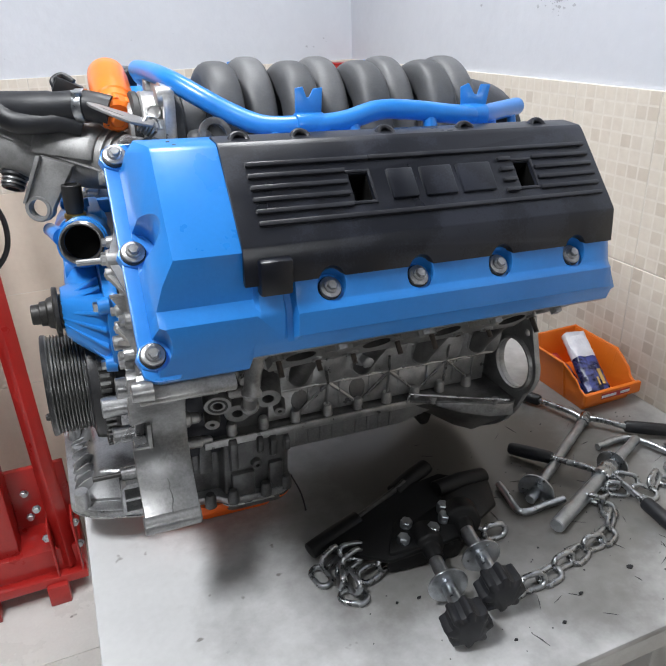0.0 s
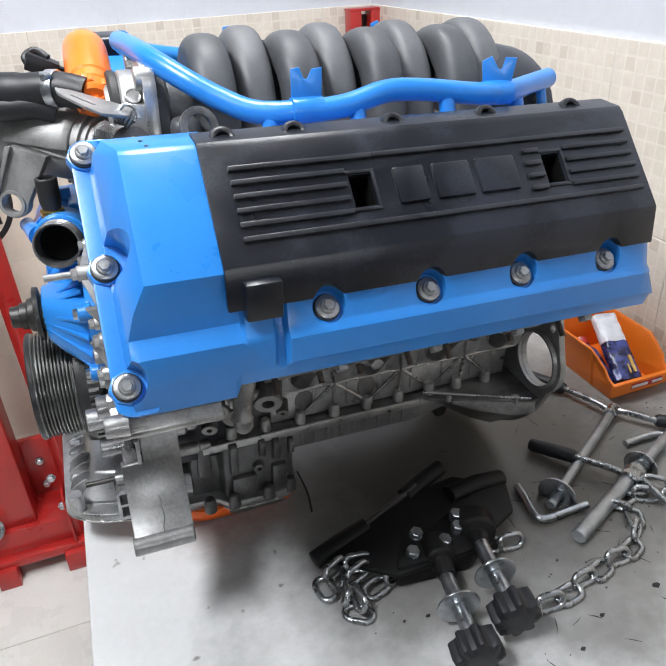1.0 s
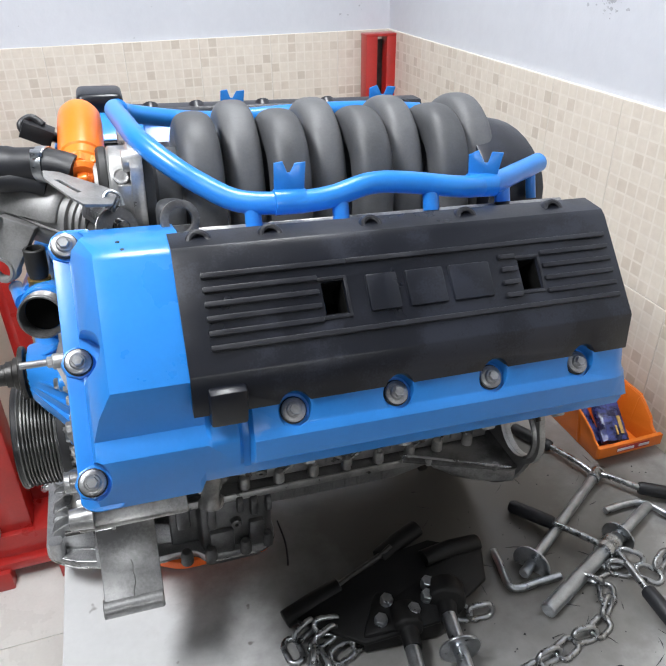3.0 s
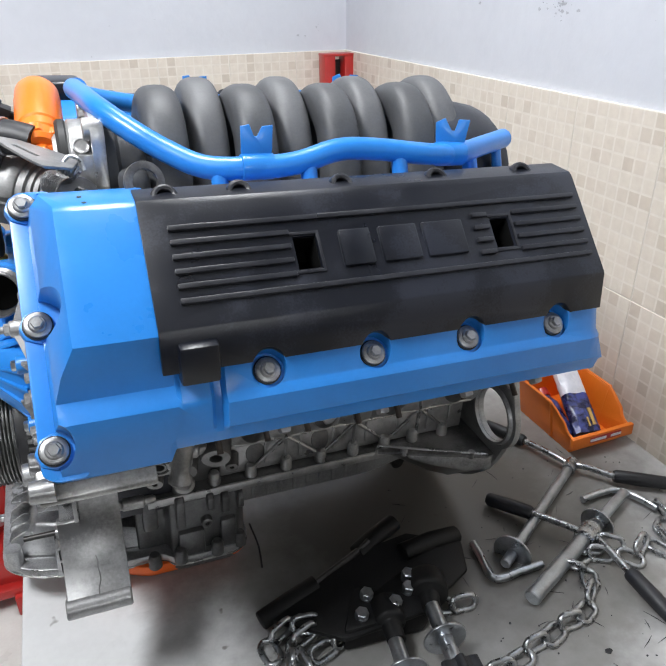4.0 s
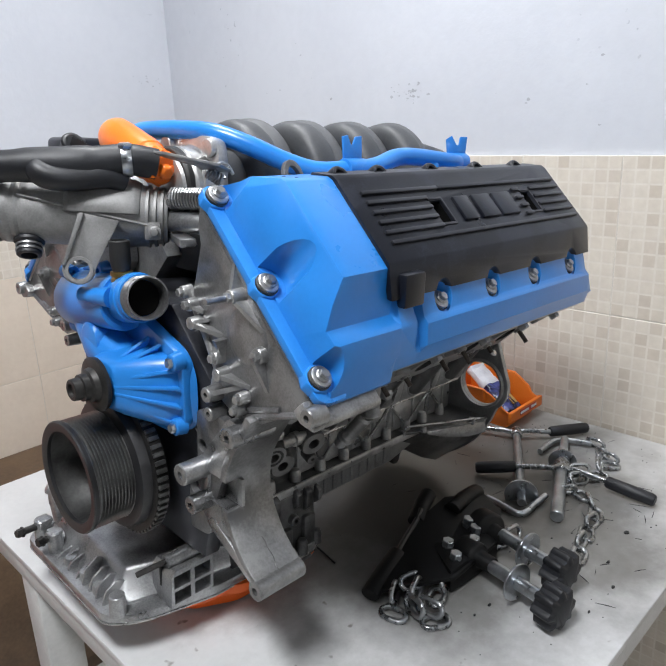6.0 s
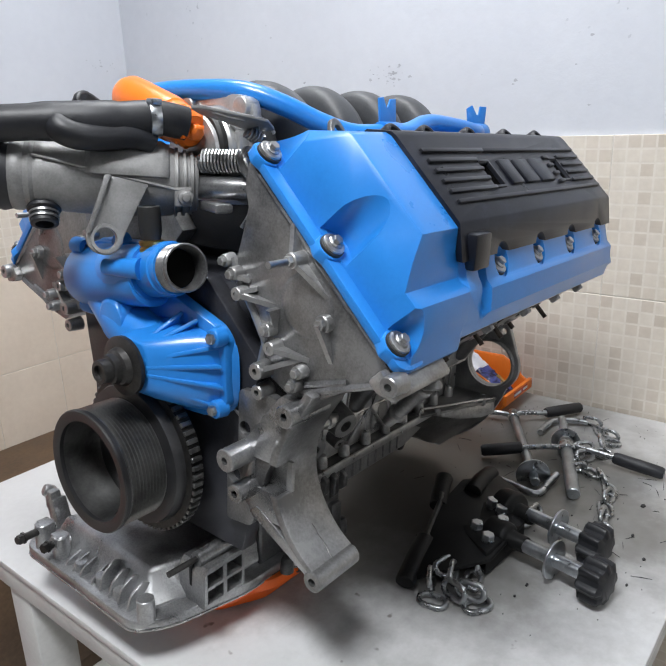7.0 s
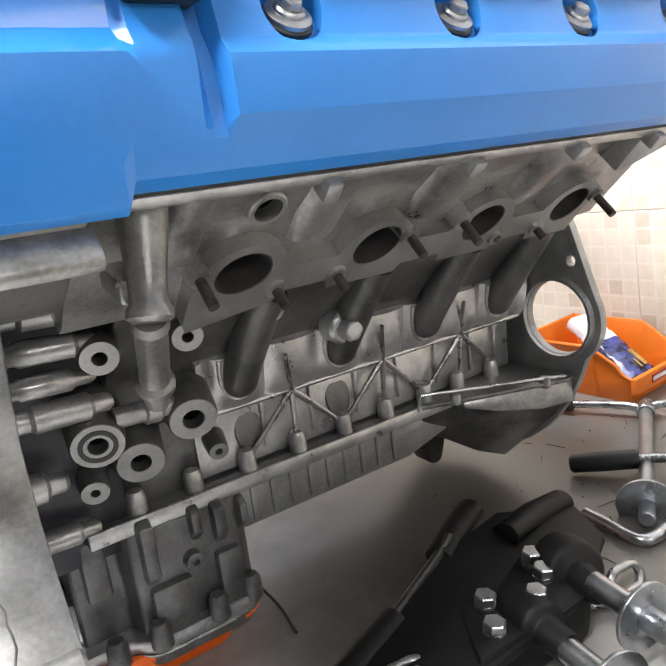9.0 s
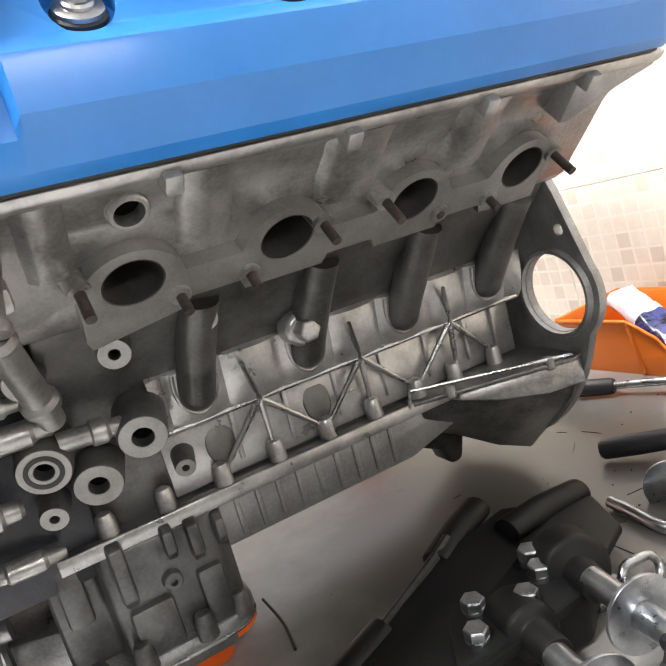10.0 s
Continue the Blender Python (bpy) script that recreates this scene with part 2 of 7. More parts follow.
def mosaic():
    m, nodes, links, b = material("mosaic_print_wall_tile")
    tc = nodes.new("ShaderNodeTexCoord")
    sep = nodes.new("ShaderNodeSeparateXYZ")
    info = nodes.new("ShaderNodeObjectInfo")
    links.new(tc.outputs["Object"], sep.inputs[0])
    cells, edges = [], []
    for axis in ("X", "Z"):
        d = nodes.new("ShaderNodeMath")
        d.operation = "DIVIDE"
        links.new(sep.outputs[axis], d.inputs[0])
        d.inputs[1].default_value = CELL
        fl = nodes.new("ShaderNodeMath")
        fl.operation = "FLOOR"
        links.new(d.outputs[0], fl.inputs[0])
        cells.append(fl)
        pp = nodes.new("ShaderNodeMath")
        pp.operation = "PINGPONG"
        links.new(d.outputs[0], pp.inputs[0])
        pp.inputs[1].default_value = 0.5
        edges.append(pp)
    comb = nodes.new("ShaderNodeCombineXYZ")
    links.new(cells[0].outputs[0], comb.inputs[0])
    links.new(cells[1].outputs[0], comb.inputs[1])
    pick = nodes.new("ShaderNodeMath")
    pick.operation = "MULTIPLY"
    links.new(info.outputs["Random"], pick.inputs[0])
    pick.inputs[1].default_value = 53.0
    links.new(pick.outputs[0], comb.inputs[2])
    wn = nodes.new("ShaderNodeTexWhiteNoise")
    links.new(comb.outputs[0], wn.inputs["Vector"])
    r = ramp(nodes, [(0.0, (0.75, 0.69, 0.605)), (0.62, (0.73, 0.665, 0.58)), (0.80, (0.69, 0.62, 0.535)), (0.93, (0.645, 0.575, 0.49)), (1.0, (0.605, 0.535, 0.455))])
    links.new(wn.outputs["Value"], r.inputs[0])
    low = nodes.new("ShaderNodeMath")
    low.operation = "MINIMUM"
    links.new(edges[0].outputs[0], low.inputs[0])
    links.new(edges[1].outputs[0], low.inputs[1])
    mask = ramp(nodes, [(0.05, (1, 1, 1)), (0.10, (0, 0, 0))])
    links.new(low.outputs[0], mask.inputs[0])
    mx = nodes.new("ShaderNodeMix")
    mx.data_type = "RGBA"
    links.new(mask.outputs[0], mx.inputs["Factor"])
    links.new(r.outputs[0], mx.inputs["A"])
    mx.inputs["B"].default_value = (0.78, 0.725, 0.65, 1)
    cloud = noise_tex(nodes, links, 55, 4, 0.6)
    cr = ramp(nodes, [(0.3, (0.90, 0.89, 0.88)), (0.7, (1, 1, 1))])
    links.new(cloud.outputs["Fac"], cr.inputs[0])
    mul = nodes.new("ShaderNodeMix")
    mul.data_type, mul.blend_type = "RGBA", "MULTIPLY"
    mul.inputs["Factor"].default_value = 1.0
    links.new(mx.outputs["Result"], mul.inputs["A"])
    links.new(cr.outputs[0], mul.inputs["B"])
    links.new(mul.outputs["Result"], b.inputs["Base Color"])
    b.inputs["Roughness"].default_value = 0.32
    bp = nodes.new("ShaderNodeBump")
    bp.inputs["Strength"].default_value, bp.inputs["Distance"].default_value = 0.25, 0.0006
    inv = ramp(nodes, [(0.03, (0, 0, 0)), (0.12, (1, 1, 1))])
    links.new(low.outputs[0], inv.inputs[0])
    links.new(inv.outputs[0], bp.inputs["Height"])
    links.new(bp.outputs[0], b.inputs["Normal"])
    return m


MOSAIC = mosaic()
PLAIN_TILE = surface("plain_beige_tile", (0.70, 0.605, 0.505), (0.80, 0.705, 0.60), (0.28, 0.38), big=3.0, fine=60, bump=0.04)


# ---------------------------------------------------------------- mesh tools
V = Vector


def ring(bm, centre, a, b, r, seg, ra=None):
    return [bm.verts.new(centre + a * (r * math.cos(2 * math.pi * k / seg)) + b * ((ra or r) * math.sin(2 * math.pi * k / seg))) for k in range(seg)]


def bridge(bm, one, two):
    n = len(one)
    for k in range(n):
        bm.faces.new((one[k], one[(k + 1) % n], two[(k + 1) % n], two[k]))


def across(axis):
    axis = V(axis).normalized()
    side = axis.cross(V((0, 0, 1)) if abs(axis.z) < 0.9 else V((1, 0, 0))).normalized()
    return axis, side, axis.cross(side)


def cyl(bm, p0, p1, r0, r1=None, seg=20):
    p0, p1 = V(p0), V(p1)
    _, a, b = across(p1 - p0)
    lo, hi = ring(bm, p0, a, b, r0, seg), ring(bm, p1, a, b, r0 if r1 is None else r1, seg)
    bridge(bm, lo, hi)
    bm.faces.new(lo)
    bm.faces.new(hi)
    return bm


def lathe(bm, origin, axis, profile, seg=32, closed=False):
    """Rings of (along, radius); closed joins the last ring to the first."""
    ax, a, b = across(axis)
    rings = [ring(bm, V(origin) + ax * t, a, b, r, seg) for t, r in profile]
    for one, two in zip(rings, rings[1:]):
        bridge(bm, one, two)
    if closed:
        bridge(bm, rings[-1], rings[0])
    else:
        bm.faces.new(rings[0])
        bm.faces.new(rings[-1])
    return bm


def box(bm, centre, size, turn=None):
    m = Matrix.Translation(centre) @ (turn.to_4x4() if turn else Matrix.Identity(4)) @ Matrix.Diagonal((*size, 1))
    bmesh.ops.create_cube(bm, size=1, matrix=m)
    return bm


def prism(bm, poly, place, a, b):
    """poly of (p, q), drawn by place(p, q, depth) from depth a to depth b."""
    lo = [bm.verts.new(place(p, q, a)) for p, q in poly]
    hi = [bm.verts.new(place(p, q, b)) for p, q in poly]
    bridge(bm, lo, hi)
    bm.faces.new(lo)
    bm.faces.new(hi)
    return bm


def loft(bm, sections, loop=False):
    rows = [[bm.verts.new(p) for p in s] for s in sections]
    for one, two in zip(rows, rows[1:]):
        bridge(bm, one, two)
    if loop:
        bridge(bm, rows[-1], rows[0])
    else:
        bm.faces.new(rows[0])
        bm.faces.new(rows[-1])
    return bm


def spline(pts, per=6, closed=False):
    pts = [V(p) for p in pts]
    out, n = [], len(pts)
    for k in range(n if closed else n - 1):
        if closed:
            a, b, c, d = pts[k - 1], pts[k], pts[(k + 1) % n], pts[(k + 2) % n]
        else:
            a, b, c, d = pts[max(k - 1, 0)], pts[k], pts[k + 1], pts[min(k + 2, n - 1)]
        for s in range(per):
            t = s / per
            out.append(0.5 * ((2 * b) + (c - a) * t + (2 * a - 5 * b + 4 * c - d) * t * t + (3 * b - a - 3 * c + d) * t ** 3))
    if not closed:
        out.append(pts[-1])
    return out


def tube(bm, pts, r, seg=14, closed=False, flat=1.0):
    """A round bar along pts; r is one radius or one for each point."""
    n = len(pts)
    rad = r if isinstance(r, (list, tuple)) else [r] * n
    rows, side = [], None
    for k in range(n):
        go = (pts[(k + 1) % n] - pts[k - 1]) if closed else (pts[min(k + 1, n - 1)] - pts[max(k - 1, 0)])
        go = go.normalized()
        if side is None:
            side = across(go)[1]
        side = (side - go * side.dot(go)).normalized()
        rows.append(ring(bm, pts[k], side, go.cross(side), rad[k], seg, rad[k] * flat))
    for one, two in zip(rows, rows[1:]):
        bridge(bm, one, two)
    if closed:
        bridge(bm, rows[-1], rows[0])
    else:
        bm.faces.new(rows[0])
        bm.faces.new(rows[-1])
    return bm


def fillet(poly, r, seg=4):
    """A closed 2D outline with its corners rounded."""
    out, n = [], len(poly)
    for k in range(n):
        a, b, c = (V((*poly[j % n], 0)) for j in (k - 1, k, k + 1))
        d = min(r, (a - b).length * 0.45, (c - b).length * 0.45)
        p, q = b + (a - b).normalized() * d, b + (c - b).normalized() * d
        for s in range(seg + 1):
            t = s / seg
            w = p * (1 - t) ** 2 + b * 2 * t * (1 - t) + q * t * t
            out.append((w.x, w.y))
    return out


def cut(bm, cutters):
    """bm with the cutters taken out of it."""
    bmesh.ops.recalc_face_normals(bm, faces=bm.faces)
    me = bpy.data.meshes.new("work")
    bm.to_mesh(me)
    ob, spare = new("work", me), []
    for c in cutters:
        bmesh.ops.recalc_face_normals(c, faces=c.faces)
        cm = bpy.data.meshes.new("cutter")
        c.to_mesh(cm)
        co = new("cutter", cm)
        mod = ob.modifiers.new("cut", "BOOLEAN")
        mod.object, mod.operation, mod.solver = co, "DIFFERENCE", "EXACT"
        spare.append((co, cm))
    deps = bpy.context.evaluated_depsgraph_get()
    done = bpy.data.meshes.new_from_object(ob.evaluated_get(deps))
    out = bmesh.new()
    out.from_mesh(done)
    bpy.data.objects.remove(ob)
    for co, cm in spare:
        bpy.data.objects.remove(co)
        bpy.data.meshes.remove(cm)
    bpy.data.meshes.remove(me)
    bpy.data.meshes.remove(done)
    return out


def part(name, bm, mat, parent=None, label="", bevel=0.0, angle=35, seg=2):
    """Links a bmesh as one mesh object under a thing or a part."""
    bmesh.ops.recalc_face_normals(bm, faces=bm.faces)
    if bevel:
        bmesh.ops.remove_doubles(bm, verts=bm.verts, dist=1e-5)
        bm.normal_update()
        sharp = [e for e in bm.edges if len(e.link_faces) == 2 and e.calc_face_angle(0) > radians(28)]
        bmesh.ops.bevel(bm, geom=sharp, offset=bevel, segments=seg, profile=0.5, affect="EDGES", clamp_overlap=True)
    bm.normal_update()
    for f in bm.faces:
        f.smooth = True
    for e in bm.edges:
        if len(e.link_faces) == 2 and e.calc_face_angle(0) > radians(angle):
            e.smooth = False
    me = bpy.data.meshes.new(name)
    bm.to_mesh(me)
    bm.free()
    me.materials.append(mat)
    ob = new(name, me)
    if parent:
        ob.parent = parent
    if label:
        tagged(ob, label)
    return ob


def B():
    return bmesh.new()


def mirrored(bm):
    """The same shape on the other bank."""
    for v in bm.verts:
        v.co.y = 0.64 - v.co.y
    return bm


# ---------------------------------------------------------------- room
def slab(name, lo, hi, mat, label, category):
    bm = B()
    box(bm, [(a + b) / 2 for a, b in zip(lo, hi)], [b - a for a, b in zip(lo, hi)])
    return tagged(part(name, bm, mat), label, category, kind="structure")


X0, Y0, TOP = -2.6, -2.8, 2.8
floor = slab("floor", (X0 - 0.1, Y0 - 0.1, FLOOR - 0.1), (WALL_X + 0.1, WALL_Y + 0.1, FLOOR - 0.004), GROUT, "pale tiled workshop floor with thin joints", "floor")
wall_back = slab("wall_back", (X0 - 0.1, WALL_Y + 0.009, FLOOR - 0.1), (WALL_X + 0.1, WALL_Y + 0.12, TOP), PLASTER, "blue-grey plastered wall above beige mosaic tiles", "wall")
wall_side = slab("wall_side", (WALL_X + 0.009, Y0 - 0.1, FLOOR - 0.1), (WALL_X + 0.12, WALL_Y + 0.009, TOP), PLASTER, "blue-grey plastered wall above beige mosaic tiles", "wall")
# Left and front walls are unseen; their dark colour holds down the fill.
wall_left = slab("wall_left", (X0 - 0.1, Y0 - 0.1, FLOOR - 0.1), (X0, WALL_Y + 0.009, TOP), BOUNCE_CUT_PLASTER, "unseen plain plastered wall, darkened to cut bounce", "wall")
wall_front = slab("wall_front", (X0, Y0 - 0.1, FLOOR - 0.1), (WALL_X + 0.009, Y0, TOP), BOUNCE_CUT_PLASTER, "unseen plain plastered wall, darkened to cut bounce", "wall")
ceiling = slab("ceiling", (X0 - 0.1, Y0 - 0.1, TOP), (WALL_X + 0.12, WALL_Y + 0.12, TOP + 0.1), CEILING, "plain dull white painted ceiling", "ceiling")


def strip_light(lx, ly, lz, sx, sy, tip):
    if tip:
        # Made-up fixture for the fill lamp that brightens the near faces.
        root = tagged(new("fill_light"), "added fill light with a long lit diffuser, out of view", "wall light")
    else:
        root = tagged(new("ceiling_light"), "white ceiling light with a lit diffuser", "ceiling light", group="ceiling lights")
    root.matrix_world = pose(lx, Y0 if tip else ly, lz if tip else TOP, tip)
    bm = B()
    box(bm, (0, 0, -0.035), (sx + 0.05, sy + 0.05, 0.07))
    part("frame", bm, CEILING, root, bevel=0.006)
    bm = B()
    box(bm, (0, 0, -0.077), (sx, sy, 0.012))
    part("diffuser", bm, DIFFUSER, root, "lit white diffuser", bevel=0.003)


for lx, ly, lz, sx, sy, power, tip in LAMPS:
    strip_light(lx, ly, lz, sx, sy, tip)


# ---------------------------------------------------------------- workbench
def workbench():
    root = tagged(new("workbench"), "white laminate workbench with grey frame, stained and dusty", "workbench")
    x0, x1, y0, y1 = -0.288, 0.738, -0.172, 0.862
    bm = B()
    box(bm, ((x0 + x1) / 2, (y0 + y1) / 2, TABLE - 0.006), (x1 - x0, y1 - y0, 0.012))
    part("tabletop", bm, TABLE_TOP, root, "worn white laminate top with grease stains and painted shade", bevel=0.003)
    for cx, cy, sx, sy in (((x0 + x1) / 2, y0 + 0.017, x1 - x0 - 0.006, 0.028), ((x0 + x1) / 2, y1 - 0.017, x1 - x0 - 0.006, 0.028), (x0 + 0.017, (y0 + y1) / 2, 0.028, y1 - y0 - 0.064), (x1 - 0.017, (y0 + y1) / 2, 0.028, y1 - y0 - 0.064)):
        bm = B()
        box(bm, (cx, cy, TABLE - 0.0125 - 0.0165), (sx, sy, 0.033))
        part("apron", bm, TABLE_FRAME, root, "grey painted apron under the top", bevel=0.002)
    for cx in (x0 + 0.038, x1 - 0.038):
        for cy in (0.083, 0.607):
            bm = B()
            box(bm, (cx, cy, (TABLE - 0.0460 + FLOOR) / 2), (0.060, 0.060, TABLE - 0.0460 - FLOOR))
            part("leg", bm, TABLE_FRAME, root, bevel=0.004)


workbench()
BROWN = surface("brown_board", (0.075, 0.045, 0.026), (0.15, 0.095, 0.055), (0.5, 0.7), big=5, fine=90, bump=0.2)


def low_cabinet():
    root = tagged(new("low_cabinet"), "low dark brown wooden cabinet behind the bench", "cabinet")
    root.location = (0.20, 1.44, FLOOR)
    bm = B()
    box(bm, (0, 0, 0.030), (1.02, 0.29, 0.060))
    part("plinth", bm, BROWN, root, bevel=0.002)
    bm = B()
    box(bm, (0, 0, 0.3225), (1.06, 0.33, 0.525))
    part("body", bm, BROWN, root, bevel=0.003)
    bm = B()
    box(bm, (0, 0, 0.5975), (1.09, 0.36, 0.025))
    part("top", bm, BROWN, root, "worn brown wooden top", bevel=0.004)


low_cabinet()

# ---------------------------------------------------------------- engine
# Engine space: x runs from front to rear, y from the near bank to the far bank, the crank axis lies at y 0.32, z -0.234.
S2 = math.sqrt(0.5)
CY, CZ = 0.32, -0.234
engine = tagged(new("engine"), "rebuilt eight-cylinder engine with blue covers standing on a white bench", "engine")
engine.matrix_world = Matrix.Translation((0, 0, 1.246)) @ Matrix.Rotation(radians(2.5), 4, "Y") @ Matrix.Rotation(radians(2.8), 4, "X")


def bank(x, u, v):
    """u runs up along the head's face, v out from it."""
    return V((x, (u - v) * S2, (u + v) * S2))


OUT = V((0, -S2, S2))
UP = V((0, S2, S2))


def bank_cyl(bm, x, u, v0, v1, r0, r1=None, seg=24):
    return cyl(bm, bank(x, u, v0), bank(x, u, v1), r0, r1, seg)


def cover_bolt(x, u, v, parent, flip, big=1.0):
    """A flanged hex bolt on a steel washer and a rubber ring."""
    ob = None
    for name, mat, rows, seg in (("rubber_ring", GASKET, [(-0.010, 0.0125), (-0.004, 0.0125), (-0.003, 0.011)], 24),
                                 ("washer", BOLT_ZINC, [(-0.0035, 0.0112), (-0.0012, 0.0112), (-0.0004, 0.0100), (0.0, 0.0070)], 28)):
        bm = B()
        lathe(bm, bank(x, u, v), OUT, [(t * big, r * big) for t, r in rows], seg)
        part(name, mirrored(bm) if flip else bm, mat, parent)
    bm = B()
    lathe(bm, bank(x, u, v), OUT, [(-0.001, 0.0075 * big), (0.0012, 0.0073 * big), (0.0022, 0.0062 * big)], 24)
    lathe(bm, bank(x, u, v), OUT, [(0.0, 0.0052 * big), (0.0052, 0.0052 * big), (0.0060, 0.0046 * big)], 6)
    part("bolt", mirrored(bm) if flip else bm, BOLT_ZINC, parent, angle=25)


BOLT_X = (0.0, 0.098, 0.196, 0.294)


def front_profile(step):
    """Outline of the cover's tall front box in (u, v); step draws its foot in."""
    a, b = (-0.0148 + step, -0.0007 - step * 0.4), (0.0035 + step * 0.4, -0.0035)
    return [(-0.052, -0.047), (-0.052, -0.042), (-0.0415, -0.0305 - step * 0.1), (-0.032 + step * 0.2, -0.0177 - step * 0.2), a, ((a[0] + b[0]) / 2, (a[1] + b[1]) / 2), b, (0.020, 0.0145),
            (0.036, 0.032), (0.146, 0.032), (0.153, 0.0295), (0.178, 0.004), (0.186, -0.012), (0.200, -0.036), (0.202, -0.047)]


def main_profile(drop):
    """Outline of the long part: flared foot, undercut, upright face, ledge under the bolts, top."""
    d = drop
    return [(-0.0415, -0.0465), (-0.0432, -0.0375 - d * 0.1), (-0.0365, -0.0240 - d * 0.2), (-0.0360, -0.0150 - d * 0.3), (-0.0205 + d * 0.3, -0.0010 - d * 0.7), (-0.0188 + d * 0.3, 0.0006 - d * 0.7), (-0.0095 + d * 0.2, 0.0012 - d * 0.8), (0.0100, 0.0122 - d),
            (0.036, 0.028 - d), (0.144, 0.028 - d), (0.150, 0.019 - d), (0.156, 0.010 - d), (0.160, -0.010 - d * 0.5), (0.164, -0.036), (0.166, -0.047)]


def recess_profile():
    """The main outline drawn in below the plug housing: its face carries on that of the front box."""
    mp = main_profile(0.0)
    return mp[:2] + [(-0.0370, -0.0255), (-0.0345, -0.0227), (-0.0173, -0.0035), (-0.0120, 0.0000), (-0.0040, 0.0020), (0.0120, 0.0110), (0.036, 0.026)] + mp[9:]


def valve_cover(flip):
    fp, mp, low = front_profile(0.0), main_profile(0.0), recess_profile()
    slot = [(u + 0.7 * d, v - 0.7 * d) for (u, v), d in zip(low, (0, 0, 0, 0.001, 0.006, 0.008, 0.008, 0.008, 0.002) + (0,) * 6)]
    foot = [bank(-0.172, u if u < 0.01 else min(u, 0.196), max(-0.047, min(v, -0.038))) for u, v in fp]
    edge = [bank(-0.167 if v > -0.03 else -0.171, {0.020: 0.0040, 0.036: 0.0045, 0.146: 0.168, 0.153: 0.172}.get(u, u), min(v, -0.003)) for u, v in fp]
    crest = [bank(-0.149 if v > 0.02 else -0.160, u, v) for u, v in fp]
    bm = B()
    loft(bm, [foot, edge, crest] + [[bank(x - (0.007 if x == -0.0735 and n < 3 else (0.0085 if x == -0.077 and n < 3 else 0)), u, v) for n, (u, v) in enumerate(prof)] for x, prof in
                                    ((-0.138, fp), (-0.077, fp), (-0.0735, low), (-0.0500, low), (-0.0465, slot), (-0.0405, slot), (-0.0372, mp), (0.336, mp), (0.350, main_profile(0.008)), (0.360, main_profile(0.022)))])
    cutters = []
    for x in BOLT_X:
        c = B()
        bank_cyl(c, x, 0.003, -0.0012, 0.05, 0.0152, None, 32)
        cutters.append(c)
    for x in (0.046, 0.243):
        c = B()
        prism(c, [(x - 0.010, 0.076), (x + 0.011, 0.076), (x + 0.011, 0.106), (x - 0.010, 0.106)], lambda p, q, d: bank(p, q, d), 0.000, 0.08)
        cutters.append(c)
    for u, r in ((-0.027, 0.0165), (0.078, 0.022), (0.186, 0.018)):
        c = B()
        bank_cyl(c, -0.174, u, -0.0355, 0.09, r)
        cutters.append(c)
    bm = cut(bm, cutters)
    cover = part("valve_cover", mirrored(bm) if flip else bm, BLUE, engine, "bright blue painted cast valve cover", bevel=0.0028, seg=3)
    # flange along the front edge with three bolt ears
    bm = B()
    prism(bm, fillet([(-0.186, -0.045), (-0.176, -0.052), (-0.150, -0.052), (-0.150, 0.203), (-0.178, 0.203), (-0.186, 0.196)], 0.006), lambda p, q, d: bank(p, q, d), -0.0468, -0.0375)
    part("front_flange", mirrored(bm) if flip else bm, BLUE, cover, bevel=0.0015)
    for u in (-0.027, 0.078, 0.186):
        bm = B()
        bank_cyl(bm, -0.174, u, -0.0465, -0.0352, 0.0165, 0.0150, 8)
        part("bolt_ear", mirrored(bm) if flip else bm, BLUE, cover, bevel=0.0015)
    bm = B()
    prism(bm, [(-0.183, -0.0485), (-0.086, -0.0485), (-0.081, -0.0395), (0.358, -0.0395), (0.358, 0.165), (-0.07, 0.165), (-0.07, 0.2005), (-0.184, 0.2005)], lambda p, q, d: bank(p, q, d), -0.0500, -0.0471)
    part("gasket", mirrored(bm) if flip else bm, GASKET, cover, "thin black rubber gasket")
    for x in BOLT_X:
        cover_bolt(x, 0.003, 0.0048, cover, flip, 0.97)
    for u in (-0.027, 0.078, 0.186):
        cover_bolt(-0.174, u, -0.0285, cover, flip, 0.98)
    if not flip:
        for x, u in ((-0.128, 0.166), (-0.125, 0.155)):
            # Solid black dot; the shade of a small hole is its colour.
            bm = B()
            cyl(bm, bank(x, u, 0.010 + (0.170 - u)), bank(x, u, 0.010 + (0.170 - u)) + V((0, 0, 0.0022)), 0.0019, seg=12)
            part("pin_hole", bm, GASKET, cover, "small dark hole")
    return cover


